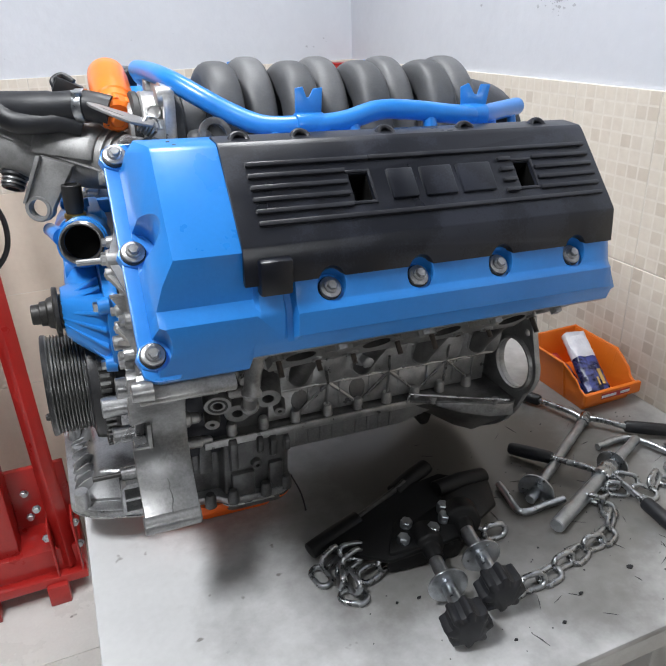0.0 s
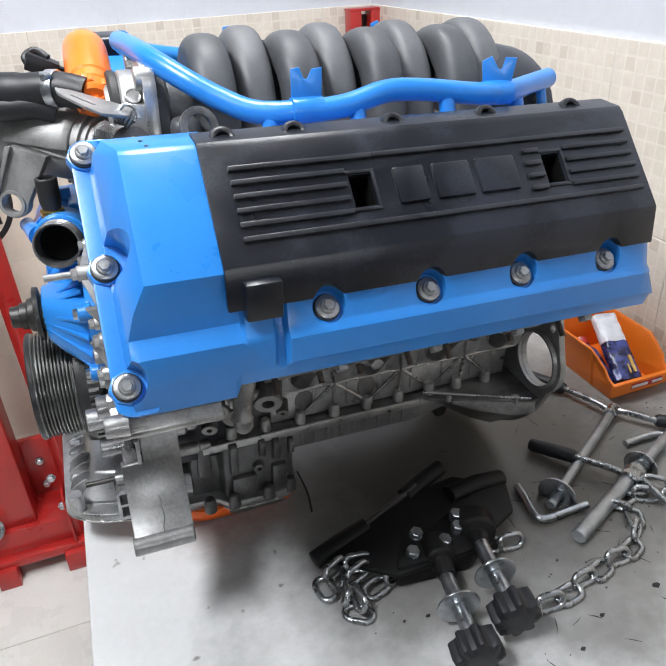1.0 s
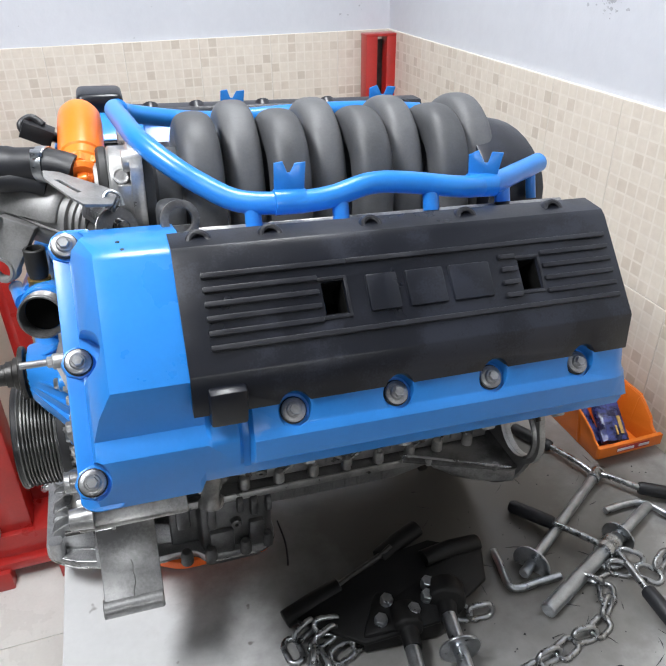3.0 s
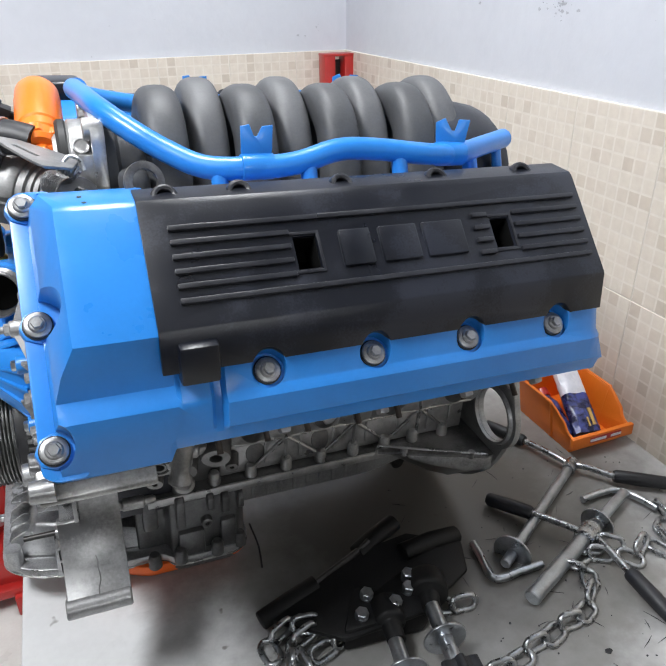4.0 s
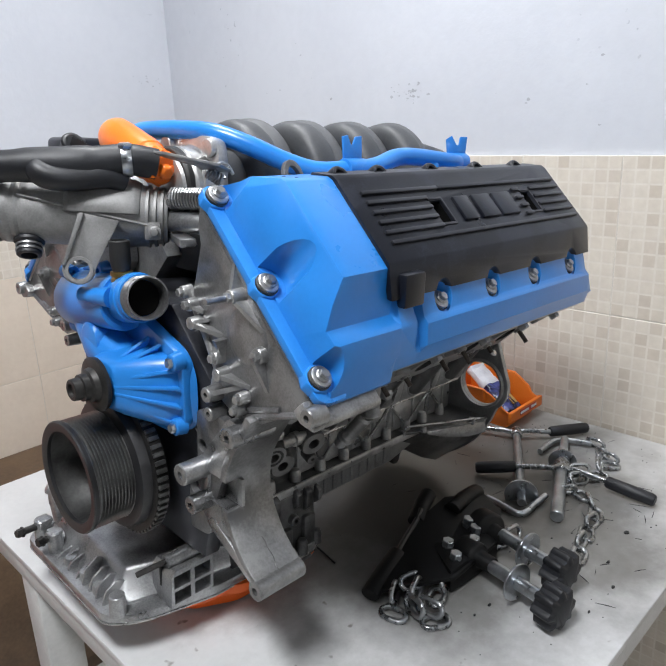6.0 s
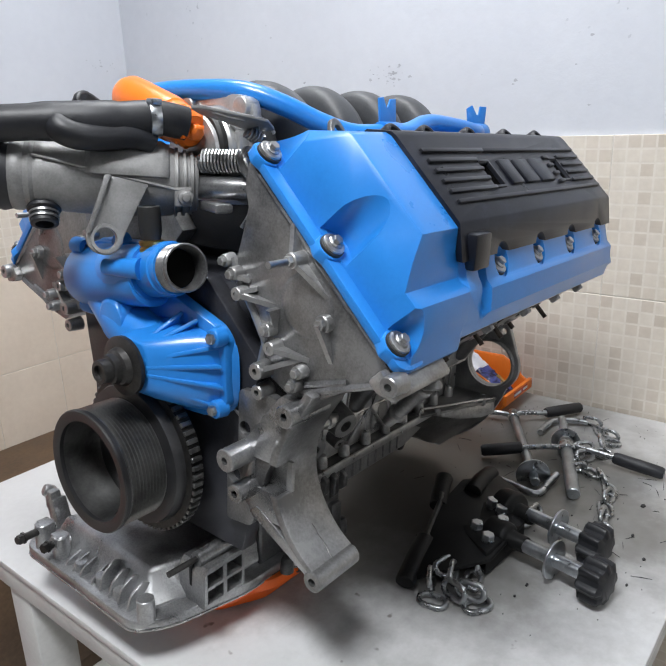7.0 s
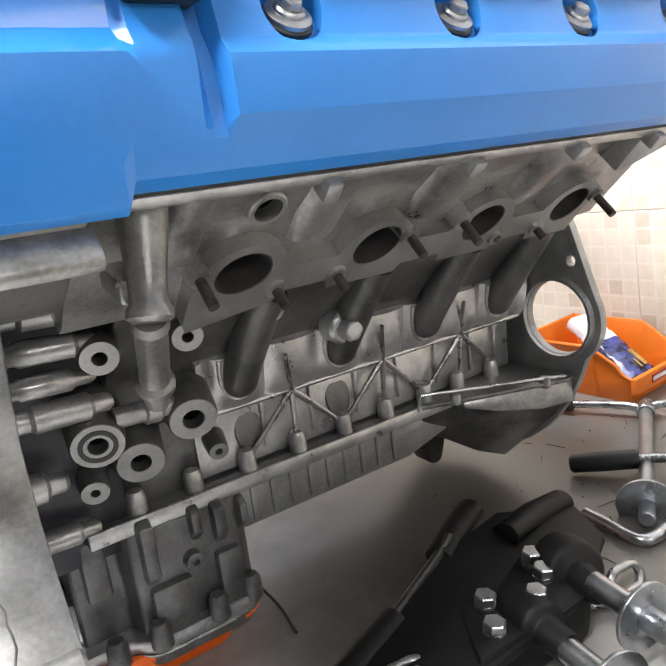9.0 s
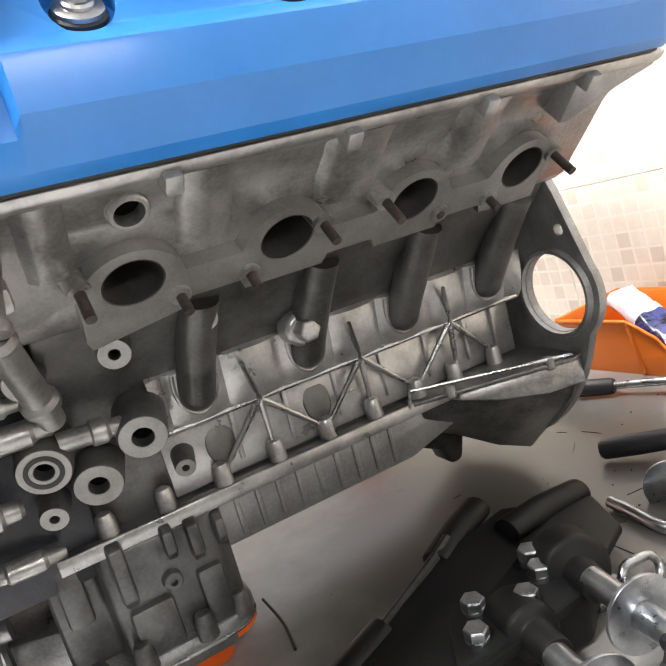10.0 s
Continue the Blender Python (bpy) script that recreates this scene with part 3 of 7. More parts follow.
def ignition_cover(flip):
    """The black satin cover clipped over the coil row."""
    prof = [(0.0085, 0.0150), (0.0375, 0.0358), (0.040, 0.0362), (0.143, 0.0362), (0.150, 0.0345), (0.171, 0.0150), (0.171, 0.0060), (0.147, 0.0260), (0.040, 0.0275), (0.0135, 0.0110)]
    bm = B()
    loft(bm, [[bank(x, u, v) for u, v in prof] for x in (-0.0865, 0.30, 0.345)])
    cutters = []
    for x in (0.046, 0.243):
        c = B()
        prism(c, [(x - 0.010, 0.076), (x + 0.011, 0.076), (x + 0.011, 0.106), (x - 0.010, 0.106)], lambda p, q, d: bank(p, q, d), 0.010, 0.08)
        cutters.append(c)
    for x in BOLT_X:
        c = B()
        bank_cyl(c, x, 0.003, -0.02, 0.05, 0.0150)
        cutters.append(c)
    bm = cut(bm, cutters)
    shell = part("ignition_cover", mirrored(bm) if flip else bm, BLACK_COVER, engine, "black satin plastic ignition cover with smudges", bevel=0.0012)
    # end plate that closes the shell at the rear
    for x in (-0.0613, 0.0025, 0.0982, 0.1970, 0.2954):
        bm = B()
        lathe(bm, bank(x, 0.1575, 0.012), OUT, [(0, 0.0135), (0.0125, 0.0118), (0.0150, 0.0105), (0.0155, 0.0085), (0.0145, 0.0065), (0.0100, 0.0060)], 22)
        part("clip_boss", mirrored(bm) if flip else bm, RIB_BLACK, shell)
    if flip:
        bm = B()
        box(bm, (-0.127, 0.555, 0.135), (0.060, 0.060, 0.034))
        part("filler_cap", bm, BLACK_COVER, shell, "rounded black filler cap", bevel=0.008, seg=3)
        return
    for x in (0.046, 0.243):
        bm = B()
        a, b, c, d = x - 0.0098, x + 0.0108, 0.0763, 0.1057
        rect = [[bank(p, q, v) for p, q in ((a + k, c + k), (b - k, c + k), (b - k, d - k), (a + k, d - k))] for v, k in ((0.0335, 0.0), (0.0010, 0.0), (0.0010, 0.0098), (0.0016, 0.0098), (0.0016, 0.0010), (0.0335, 0.0010))]
        loft(bm, rect, loop=True)
        part("recess", bm, VOID_BLACK, shell, "dark open recess")
        bm = B()
        for p, q, w, h in ((x + 0.0125, 0.091, 0.003, 0.036), (x + 0.0005, 0.1085, 0.027, 0.003), (x + 0.0005, 0.0735, 0.027, 0.003)):
            box(bm, bank(p, q, 0.0365), (w, h, 0.0022), Matrix.Rotation(radians(45), 3, "X"))
        part("recess_rim", bm, RIB_BLACK, shell, bevel=0.0006)
    turn = Matrix.Rotation(radians(45), 3, "X")
    rows = [0.060 + 0.0125 * k for k in range(6)]
    for k, u in enumerate(rows):
        spans = [(-0.066, 0.033 if 0.072 < u < 0.112 else 0.062), (0.213, 0.230 if 0.072 < u < 0.112 else 0.334)]
        if 0.072 < u < 0.112:
            spans.append((0.258, 0.336))
        if k in (0, 5):
            spans = [(-0.066, 0.336)] if k == 0 else [(-0.066, 0.062), (0.062, 0.336)]
        for a, b in spans:
            bm = B()
            box(bm, bank((a + b) / 2, u, 0.0366), (b - a, 0.0046, 0.0058), turn)
            part("rib", bm, RIB_BLACK, shell, bevel=0.0009)
    for x, w in ((0.092, 0.030), (0.134, 0.038), (0.180, 0.042)):
        bm = B()
        box(bm, bank(x, 0.091, 0.0366), (w, 0.034, 0.0066), turn)
        part("emblem_block", bm, BLACK_COVER, shell, "plain raised block", bevel=0.0022)
    bm = B()
    box(bm, (-0.0575, 0.004, 0.0245), (0.032, 0.030, 0.035))
    part("plug_housing", bm, BLACK_COVER, shell, "raised black plug housing", bevel=0.003)


for flip in (False, True):
    valve_cover(flip)
    ignition_cover(flip)


def cylinder_head(flip):
    prof = [(-0.0405, -0.0506), (-0.040, -0.058), (-0.031, -0.066), (-0.021, -0.076), (-0.015, -0.104), (-0.012, -0.174), (-0.006, -0.186), (0.190, -0.184), (0.200, -0.0506)]
    bm = B()
    loft(bm, [[bank(x, u, v) for u, v in prof] for x in (-0.098, 0.368)])
    if flip:
        part("cylinder_head", mirrored(bm), ALU_DARK, engine, "stained cast aluminium cylinder head", bevel=0.002)
        return
    cutters = []
    for n, x in enumerate(BOLT_X):
        c = B()
        lo = ring(c, bank(x, -0.06, -0.145), V((1, 0, 0)), OUT, 0.0198, 28, 0.0192)
        hi = ring(c, bank(x, 0.035, -0.132), V((1, 0, 0)), OUT, 0.0168, 28, 0.0163)
        bridge(c, lo, hi)
        c.faces.new(lo)
        c.faces.new(hi)
        cutters.append(c)
    for x, v, r in ((0.003, -0.090, 0.0085), (0.318, -0.090, 0.0075)):
        c = B()
        cyl(c, bank(x, -0.05, v), bank(x, 0.03, v), r)
        cutters.append(c)
    top = []
    for k in range(118):
        x = -0.032 + k * 0.003
        v = -0.141
        for px in BOLT_X:
            d = abs(x - px) / 0.0310
            if d < 1:
                v = max(v, -0.146 + 0.0305 * math.sqrt(1 - d * d))
        top.append((x, v))
    bottom = []
    for k in range(118):
        x = 0.319 - k * 0.003
        near = min(abs(x - px) for px in BOLT_X)
        bottom.append((x, (-0.1745 if near < 0.030 else -0.166) - max(0.0, 0.03 - x) * 0.22))
    flange = B()
    prism(flange, top + bottom, lambda p, q, d: bank(p, d, q), -0.0245, -0.012)
    holes = []
    for x in BOLT_X:
        c = B()
        lo = ring(c, bank(x, -0.06, -0.145), V((1, 0, 0)), OUT, 0.0198, 28, 0.0192)
        hi = ring(c, bank(x, 0.03, -0.1327), V((1, 0, 0)), OUT, 0.0170, 28, 0.0165)
        bridge(c, lo, hi)
        c.faces.new(lo)
        c.faces.new(hi)
        holes.append(c)
    head = part("cylinder_head", cut(bm, cutters), HEAD_ALU, engine, "stained cast aluminium cylinder head", bevel=0.002)
    part("port_flange", cut(flange, holes), PORT_FACE, head, "flat machined exhaust port face", angle=30)
    for x in BOLT_X:
        bm = B()
        lo = ring(bm, bank(x, 0.034, -0.132), V((1, 0, 0)), OUT, 0.022, 20, 0.020)
        hi = ring(bm, bank(x, 0.038, -0.132), V((1, 0, 0)), OUT, 0.022, 20, 0.020)
        bridge(bm, lo, hi)
        bm.faces.new(lo)
        bm.faces.new(hi)
        part("port_bottom", bm, PORT_DARK, head, "dark exhaust port")
        bm = B()
        rings = []
        for u, v, k in ((-0.0240, -0.1401, 0.990), (0.034, -0.1321, 0.985), (0.034, -0.1321, 0.90), (-0.0240, -0.1401, 0.955)):
            w = 0.0195 + (u + 0.06) / 0.095 * -0.003
            rings.append([bank(x, u, v) + V((1, 0, 0)) * (w * k * math.cos(2 * math.pi * j / 28)) + OUT * (w * 0.955 * k * math.sin(2 * math.pi * j / 28)) for j in range(28)])
        loft(bm, rings, loop=True)
        part("port_liner", bm, PORT_DARK, head, "dark exhaust port wall")
    bm = B()
    lathe(bm, bank(0.003, -0.010, -0.090), UP * -1, [(0.0, 0.0086), (0.0, 0.0120), (0.0125, 0.0115), (0.0135, 0.0105), (0.0135, 0.0084)], 24, closed=True)
    part("plug_boss", bm, HEAD_ALU, head)
    bm = B()
    cyl(bm, bank(0.003, -0.004, -0.090), bank(0.003, -0.014, -0.090), 0.0088, seg=22)
    part("plug_hole", bm, VOID_BLACK, head, "round dark hole")
    # studs at the ports
    for x, v, long in ((-0.030, -0.133, 0.030), (0.026, -0.160, 0.022), (0.072, -0.160, 0.020), (0.122, -0.135, 0.026), (0.168, -0.131, 0.030), (0.268, -0.160, 0.018), (0.320, -0.133, 0.032), (0.222, -0.160, 0.006)):
        bm = B()
        cyl(bm, bank(x, -0.022, v), bank(x, -0.024 - long * 0.75, v), 0.0033, seg=14)
        part("stud", bm, RUST_STEEL, head, "rust-brown steel stud")
        bm = B()
        cyl(bm, bank(x, -0.012, v), bank(x, -0.0275, v), 0.0082, 0.0070, seg=18)
        part("stud_boss", bm, HEAD_ALU, head)
    # cast ribs and humps between the ports and the cover flange
    for x, w in ((0.046, 0.022), (0.142, 0.030), (0.236, 0.026), (-0.040, 0.016)):
        bm = B()
        loft(bm, [[bank(x + s * w, u, v) for u, v in ((-0.010, -0.066), (-0.029 + 0.012 * k, -0.069), (-0.027 + 0.018 * k, -0.086), (-0.0235 + 0.016 * k, -0.104), (-0.0195 + 0.012 * k, -0.128), (-0.004, -0.128))] for s, k in ((-1, 1), (-0.72, 0.35), (-0.4, 0.06), (0, 0), (0.4, 0.06), (0.72, 0.35), (1, 1))])
        part("cast_hump", bm, HEAD_ALU, head, angle=60)
    for x in (0.02, 0.12, 0.215, 0.30):
        bm = B()
        box(bm, bank(x, -0.040, -0.060), (0.010, 0.012, 0.012), Matrix.Rotation(radians(45), 3, "X"))
        part("lug", bm, ALU_DARK, head, bevel=0.002)
    bm = B()
    prism(bm, [(0.30, -0.052), (0.372, -0.052), (0.374, -0.066), (0.345, -0.078), (0.31, -0.098), (0.30, -0.098)], lambda p, q, d: bank(p, d, q), -0.034, -0.005)
    part("end_lug", bm, ALU_DARK, head, bevel=0.002)


cylinder_head(False)
cylinder_head(True)


def engine_block():
    half = [(0.135, -0.128), (0.152, -0.146), (0.196, -0.186), (0.206, -0.200), (0.214, -0.238), (0.226, -0.240), (0.228, -0.318)]
    outline = half + [(0.64 - y, z) for y, z in reversed(half)]
    bm = B()
    prism(bm, outline, lambda p, q, d: V((d, p, q)), -0.062, 0.372)
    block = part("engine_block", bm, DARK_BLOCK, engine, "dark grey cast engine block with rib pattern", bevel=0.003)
    for flip in (False, True):
        m = mirrored if flip else (lambda b: b)
        bm = B()
        box(bm, (0.14, 0.2235, -0.3085), (0.47, 0.030, 0.013))
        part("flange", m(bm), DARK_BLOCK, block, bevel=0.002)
        if flip:
            break
    bm = B()
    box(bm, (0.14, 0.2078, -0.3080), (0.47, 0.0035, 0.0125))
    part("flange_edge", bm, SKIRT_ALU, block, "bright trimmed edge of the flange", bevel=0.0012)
    bm = B()
    box(bm, (0.186, 0.2260, -0.2715), (0.368, 0.006, 0.056))
    part("skirt", bm, SKIRT_ALU, block, bevel=0.002)
    # star ribs on the skirt
    ribs = [((0.0, -0.243), (0.372, -0.243))]
    for x in (0.089, 0.188, 0.288):
        ribs += [((x, -0.243), (x - 0.044, -0.293)), ((x, -0.243), (x + 0.003, -0.297)), ((x, -0.243), (x + 0.052, -0.292)), ((x, -0.243), (x - 0.012, -0.205))]
    for (xa, za), (xb, zb) in ribs:
        bm = B()
        pts = [V((xa, 0.2105, za)), V((xb, (0.2105 if zb == za else 0.2185) if zb < -0.236 else 0.190, zb))]
        tube(bm, pts, [0.0031, 0.0019] if za != zb else 0.0024, 8)
        part("rib", bm, RIB_ALU, block)
    for x in (-0.054, -0.007, 0.042, 0.092, 0.142, 0.191, 0.240, 0.285, 0.335):
        bm = B()
        lathe(bm, (x, 0.2175, -0.3035), (0, 0, 1), [(-0.002, 0.0085), (0.014, 0.0078), (0.019, 0.0060), (0.021, 0.002)], 16)
        part("flange_bolt", bm, HEAD_ALU, block)
    # sloping water-jacket columns and dark core plugs
    for x in (0.040, 0.138, 0.236, 0.334):
        bm = B()
        tube(bm, spline([(x + 0.010, 0.152, -0.142), (x + 0.004, 0.176, -0.178), (x + 0.001, 0.195, -0.206), (x, 0.203, -0.219), (x, 0.210, -0.228)], 4), [0.0150] * 13 + [0.0140, 0.0120, 0.0085, 0.004], 16)
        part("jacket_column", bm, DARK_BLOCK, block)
        bm = B()
        tube(bm, spline([(x - 0.0165, 0.198, -0.198), (x - 0.0165, 0.201, -0.214), (x - 0.0115, 0.204, -0.2280), (x, 0.2055, -0.2350), (x + 0.0115, 0.204, -0.2280), (x + 0.0165, 0.201, -0.214), (x + 0.0165, 0.198, -0.198)], 5), 0.0021, 8)
        part("column_rim", bm, HEAD_ALU, block)
    for x, z in ((0.050, -0.270), (0.142, -0.268)):
        bm = B()
        lo = ring(bm, V((x, 0.232, z)), V((1, 0, 0)), V((0, 0.15, 1)).normalized(), 0.014, 24, 0.020)
        hi = ring(bm, V((x, 0.221, z)), V((1, 0, 0)), V((0, 0.15, 1)).normalized(), 0.013, 24, 0.019)
        bridge(bm, lo, hi)
        bm.faces.new(lo)
        bm.faces.new(hi)
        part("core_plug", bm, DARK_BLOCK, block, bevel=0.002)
    # the barrels swell out between the columns as one wavy band
    rows = []
    for k in range(125):
        x = 0.004 + k * 0.003
        swell = 0.0065 * math.sqrt(max(0.0, 1 - (((x - 0.0155) % 0.049 - 0.0245) / 0.0245) ** 2))
        rows.append([V((x, y - (0.0015 + swell) * k2, z - 0.5 * swell * k2)) for y, z, k2 in ((0.2080, -0.1880, 0.0), (0.2030, -0.1950, 0.7), (0.2060, -0.2060, 1.0), (0.2085, -0.2200, 1.0), (0.2115, -0.2340, 0.9), (0.2150, -0.2440, 0.5), (0.2290, -0.2440, 0.0), (0.2300, -0.188, 0.0))])
    bm = B()
    loft(bm, rows)
    part("barrel_band", bm, SKIRT_ALU, block, "wavy cast band above the rib")
    for x in (0.064, 0.113, 0.162, 0.212, 0.262, 0.310, 0.346):
        bm = B()
        box(bm, (x, 0.2225, -0.268), (0.004, 0.006, 0.044))
        part("skirt_rib", bm, SKIRT_ALU, block, bevel=0.0012)
    bm = B()
    lathe(bm, (0.131, 0.187, -0.194), (0.05, -0.85, -0.1), [(-0.012, 0.0150), (0.004, 0.0150), (0.007, 0.012)], 22)
    lathe(bm, (0.131, 0.183, -0.194), (0.05, -0.85, -0.1), [(-0.004, 0.0100), (0.014, 0.0100), (0.016, 0.008)], 6)
    part("knock_sensor", bm, ALU, block, "round bolted sensor boss", bevel=0.001)
    # machined pads at the front corner
    for (x, y, z), r, hole, depth in (((-0.050, 0.195, -0.255), 0.0185, 0.0075, 0.05), ((-0.012, 0.176, -0.228), 0.0185, 0.0080, 0.05), ((-0.080, 0.178, -0.226), 0.0190, 0.0068, 0.05),
                                      ((-0.015, 0.150, -0.161), 0.0115, 0.0040, 0.04), ((-0.073, 0.152, -0.161), 0.0130, 0.0048, 0.05), ((0.050, 0.150, -0.158), 0.0095, 0.0036, 0.03), ((0.014, 0.205, -0.272), 0.0085, 0.0030, 0.02), ((-0.085, 0.196, -0.266), 0.0105, 0.0034, 0.03)):
        axis = V((-0.18, -0.93, -0.30)).normalized()
        bm = B()
        lathe(bm, (x, y, z), axis, [(-depth, r * 1.15), (-0.002, r), (0.0, r * 0.94), (0.0, hole), (-0.012, hole)], 26)
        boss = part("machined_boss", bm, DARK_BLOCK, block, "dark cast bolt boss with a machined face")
        bm = B()
        lathe(bm, V((x, y, z)), axis, [(-0.001, hole * 1.02), (0.0006, hole * 1.06), (0.0006, r * 0.93), (-0.001, r * 0.96)], 26, closed=True)
        part("boss_face", bm, PORT_FACE, boss, "pale machined face")
        if hole == 0.0068:
            # Flat black ring that paints the shade of a groove.
            bm = B()
            lathe(bm, V((x, y, z)), axis, [(0.0, r * 0.70), (0.0012, r * 0.70), (0.0012, r * 0.52), (0.0, r * 0.52)], 26, closed=True)
            part("seal_groove", bm, GASKET, boss, "dark ring groove")
        bm = B()
        lathe(bm, V((x, y, z)) - axis * 0.0105, axis, [(-0.001, hole), (0.0, hole * 0.98)], 16)
        part("bolt_hole", bm, VOID_BLACK, block)
    for x0, x1, y, z, r in ((-0.160, -0.070, 0.156, -0.146, 0.0090), (-0.160, -0.074, 0.166, -0.170, 0.0080), (-0.160, -0.064, 0.178, -0.194, 0.0105), (-0.066, -0.018, 0.182, -0.212, 0.0105), (-0.160, -0.100, 0.194, -0.246, 0.0120), (-0.160, -0.085, 0.200, -0.290, 0.0090), (-0.160, -0.060, 0.150, -0.122, 0.0110)):
        bm = B()
        lathe(bm, (x0, y, z), (x1 - x0, 0.003, -0.004), [(0, r * 0.72), (0.44 * (x1 - x0), r * 0.72), (0.47 * (x1 - x0), r * 0.92), (x1 - x0 - 0.016, r * 0.92), (x1 - x0 - 0.013, r * 0.66), (x1 - x0 - 0.003, r * 0.62), (x1 - x0, r * 0.40)], 18)
        part("cast_pipe", bm, HEAD_ALU, block)
    # oil drain: a flared socket hanging from the head, a thinner pipe below it
    bm = B()
    lathe(bm, (-0.067, 0.036, -0.062), (-0.010, -0.014, -0.055), [(0.0, 0.0125), (0.018, 0.0112), (0.040, 0.0088), (0.050, 0.0088), (0.053, 0.0108), (0.057, 0.0108), (0.059, 0.0080)], 24)
    part("drain_socket", bm, BLOCK, block)
    bm = B()
    lathe(bm, (-0.075, 0.030, -0.118), (0.011, 0.050, -0.056), [(0.0, 0.0078), (0.005, 0.0092), (0.008, 0.0080), (0.052, 0.0080), (0.055, 0.0104), (0.060, 0.0104), (0.063, 0.0074), (0.076, 0.0070)], 22)
    part("drain_pipe", bm, BLOCK, block)
    bm = B()
    box(bm, (-0.074, 0.046, -0.102), (0.024, 0.030, 0.013), Matrix.Rotation(radians(12), 3, "X"))
    part("cast_step", bm, HEAD_ALU, block, bevel=0.003)
    # flywheel housing: flange with the starter opening
    pts = [(0.150 + 0.0, -0.148)]
    pts += [(0.168 + 0.051 * math.cos(a), -0.243 + 0.051 * math.sin(a)) for a in (radians(150 + 8 * k) for k in range(11))]
    pts += [(CY + 0.190 * math.cos(a), CZ + 0.190 * math.sin(a)) for a in (radians(203 + 8 * k) for k in range(18))]
    pts += [(0.505, -0.150), (0.470, -0.090), (0.30, -0.06), (0.175, -0.095)]
    bm = B()
    prism(bm, pts, lambda p, q, d: V((d, p, q)), 0.384, 0.393)
    c = B()
    cyl(c, (0.37, 0.168, -0.243), (0.41, 0.168, -0.243), 0.0385, seg=40)
    c2 = B()
    cyl(c2, (0.37, 0.150, -0.183), (0.41, 0.150, -0.183), 0.0055, seg=14)
    part("flywheel_flange", cut(bm, [c, c2]), ALU_DARK, block, "dark flywheel housing flange with a round starter opening", bevel=0.001)
    bm = B()
    lathe(bm, (0.384, 0.168, -0.243), (-1, 0, 0), [(0.0, 0.0390), (0.005, 0.0395), (0.005, 0.0425), (0.0, 0.0445)], 40, closed=True)
    part("starter_collar", bm, ALU_DARK, block)
    bm = B()
    prism(bm, [(0.226, 0.206), (0.300, 0.176), (0.372, 0.148), (0.386, 0.150), (0.386, 0.25), (0.226, 0.25)], lambda p, q, d: V((p, q, d)), -0.3055, -0.3015)
    part("housing_ledge", bm, BLOCK, block, bevel=0.001)
    bm = B()
    loft(bm, [[V((x, y, z)) for y, z in ((0.152 + g, -0.3058), (0.150 + g, t), (0.176 + g, t - 0.003), (0.200 + g, -0.3058))] for x, g, t in ((0.268, 0.040, -0.312), (0.300, 0.026, -0.322), (0.345, 0.008, -0.329), (0.384, 0.000, -0.330))])
    part("housing_foot", bm, HEAD_ALU, block, bevel=0.0015)
    for x, y in ((0.262, 0.196), (0.352, 0.160)):
        bm = B()
        lathe(bm, (x, y, -0.296), (0, 0, -1), [(0, 0.0046), (0.002, 0.0052), (0.010, 0.0054), (0.012, 0.004)], 16)
        part("foot_boss", bm, ALU_DARK, block)
    rows = []
    for x, k in ((0.25, 0.0), (0.30, 0.35), (0.345, 0.75), (0.386, 1.0)):
        rows.append([V((x, 0.225 - 0.070 * k, -0.317)), V((x, 0.232 - 0.060 * k, -0.330 - 0.020 * k)), V((x, 0.262 - 0.012 * k, -0.350 - 0.075 * k)), V((x, 0.40, -0.350 - 0.075 * k)), V((x, 0.40, -0.317))])
    bm = B()
    loft(bm, rows)
    part("housing_shell", bm, BLOCK, block, bevel=0.003)
    bm = B()
    prism(bm, fillet([(0.262, -0.345), (0.300, -0.345), (0.326, -0.385), (0.316, -0.418), (0.300, -0.418), (0.294, -0.398), (0.268, -0.385)], 0.008), lambda p, q, d: V((p, d, q)), 0.285, 0.315)
    part("housing_lug", bm, DARK_STEEL, block, bevel=0.003)
    for (xa, ya, za), (xb, yb, zb) in (((0.225, 0.205, -0.289), (0.372, 0.150, -0.299)), ((0.225, 0.205, -0.289), (0.222, 0.206, -0.305))):
        bm = B()
        tube(bm, [V((xa, ya, za)), V((xb, yb, zb))], 0.0018, 8)
        part("edge_bead", bm, RIB_ALU, block)


engine_block()


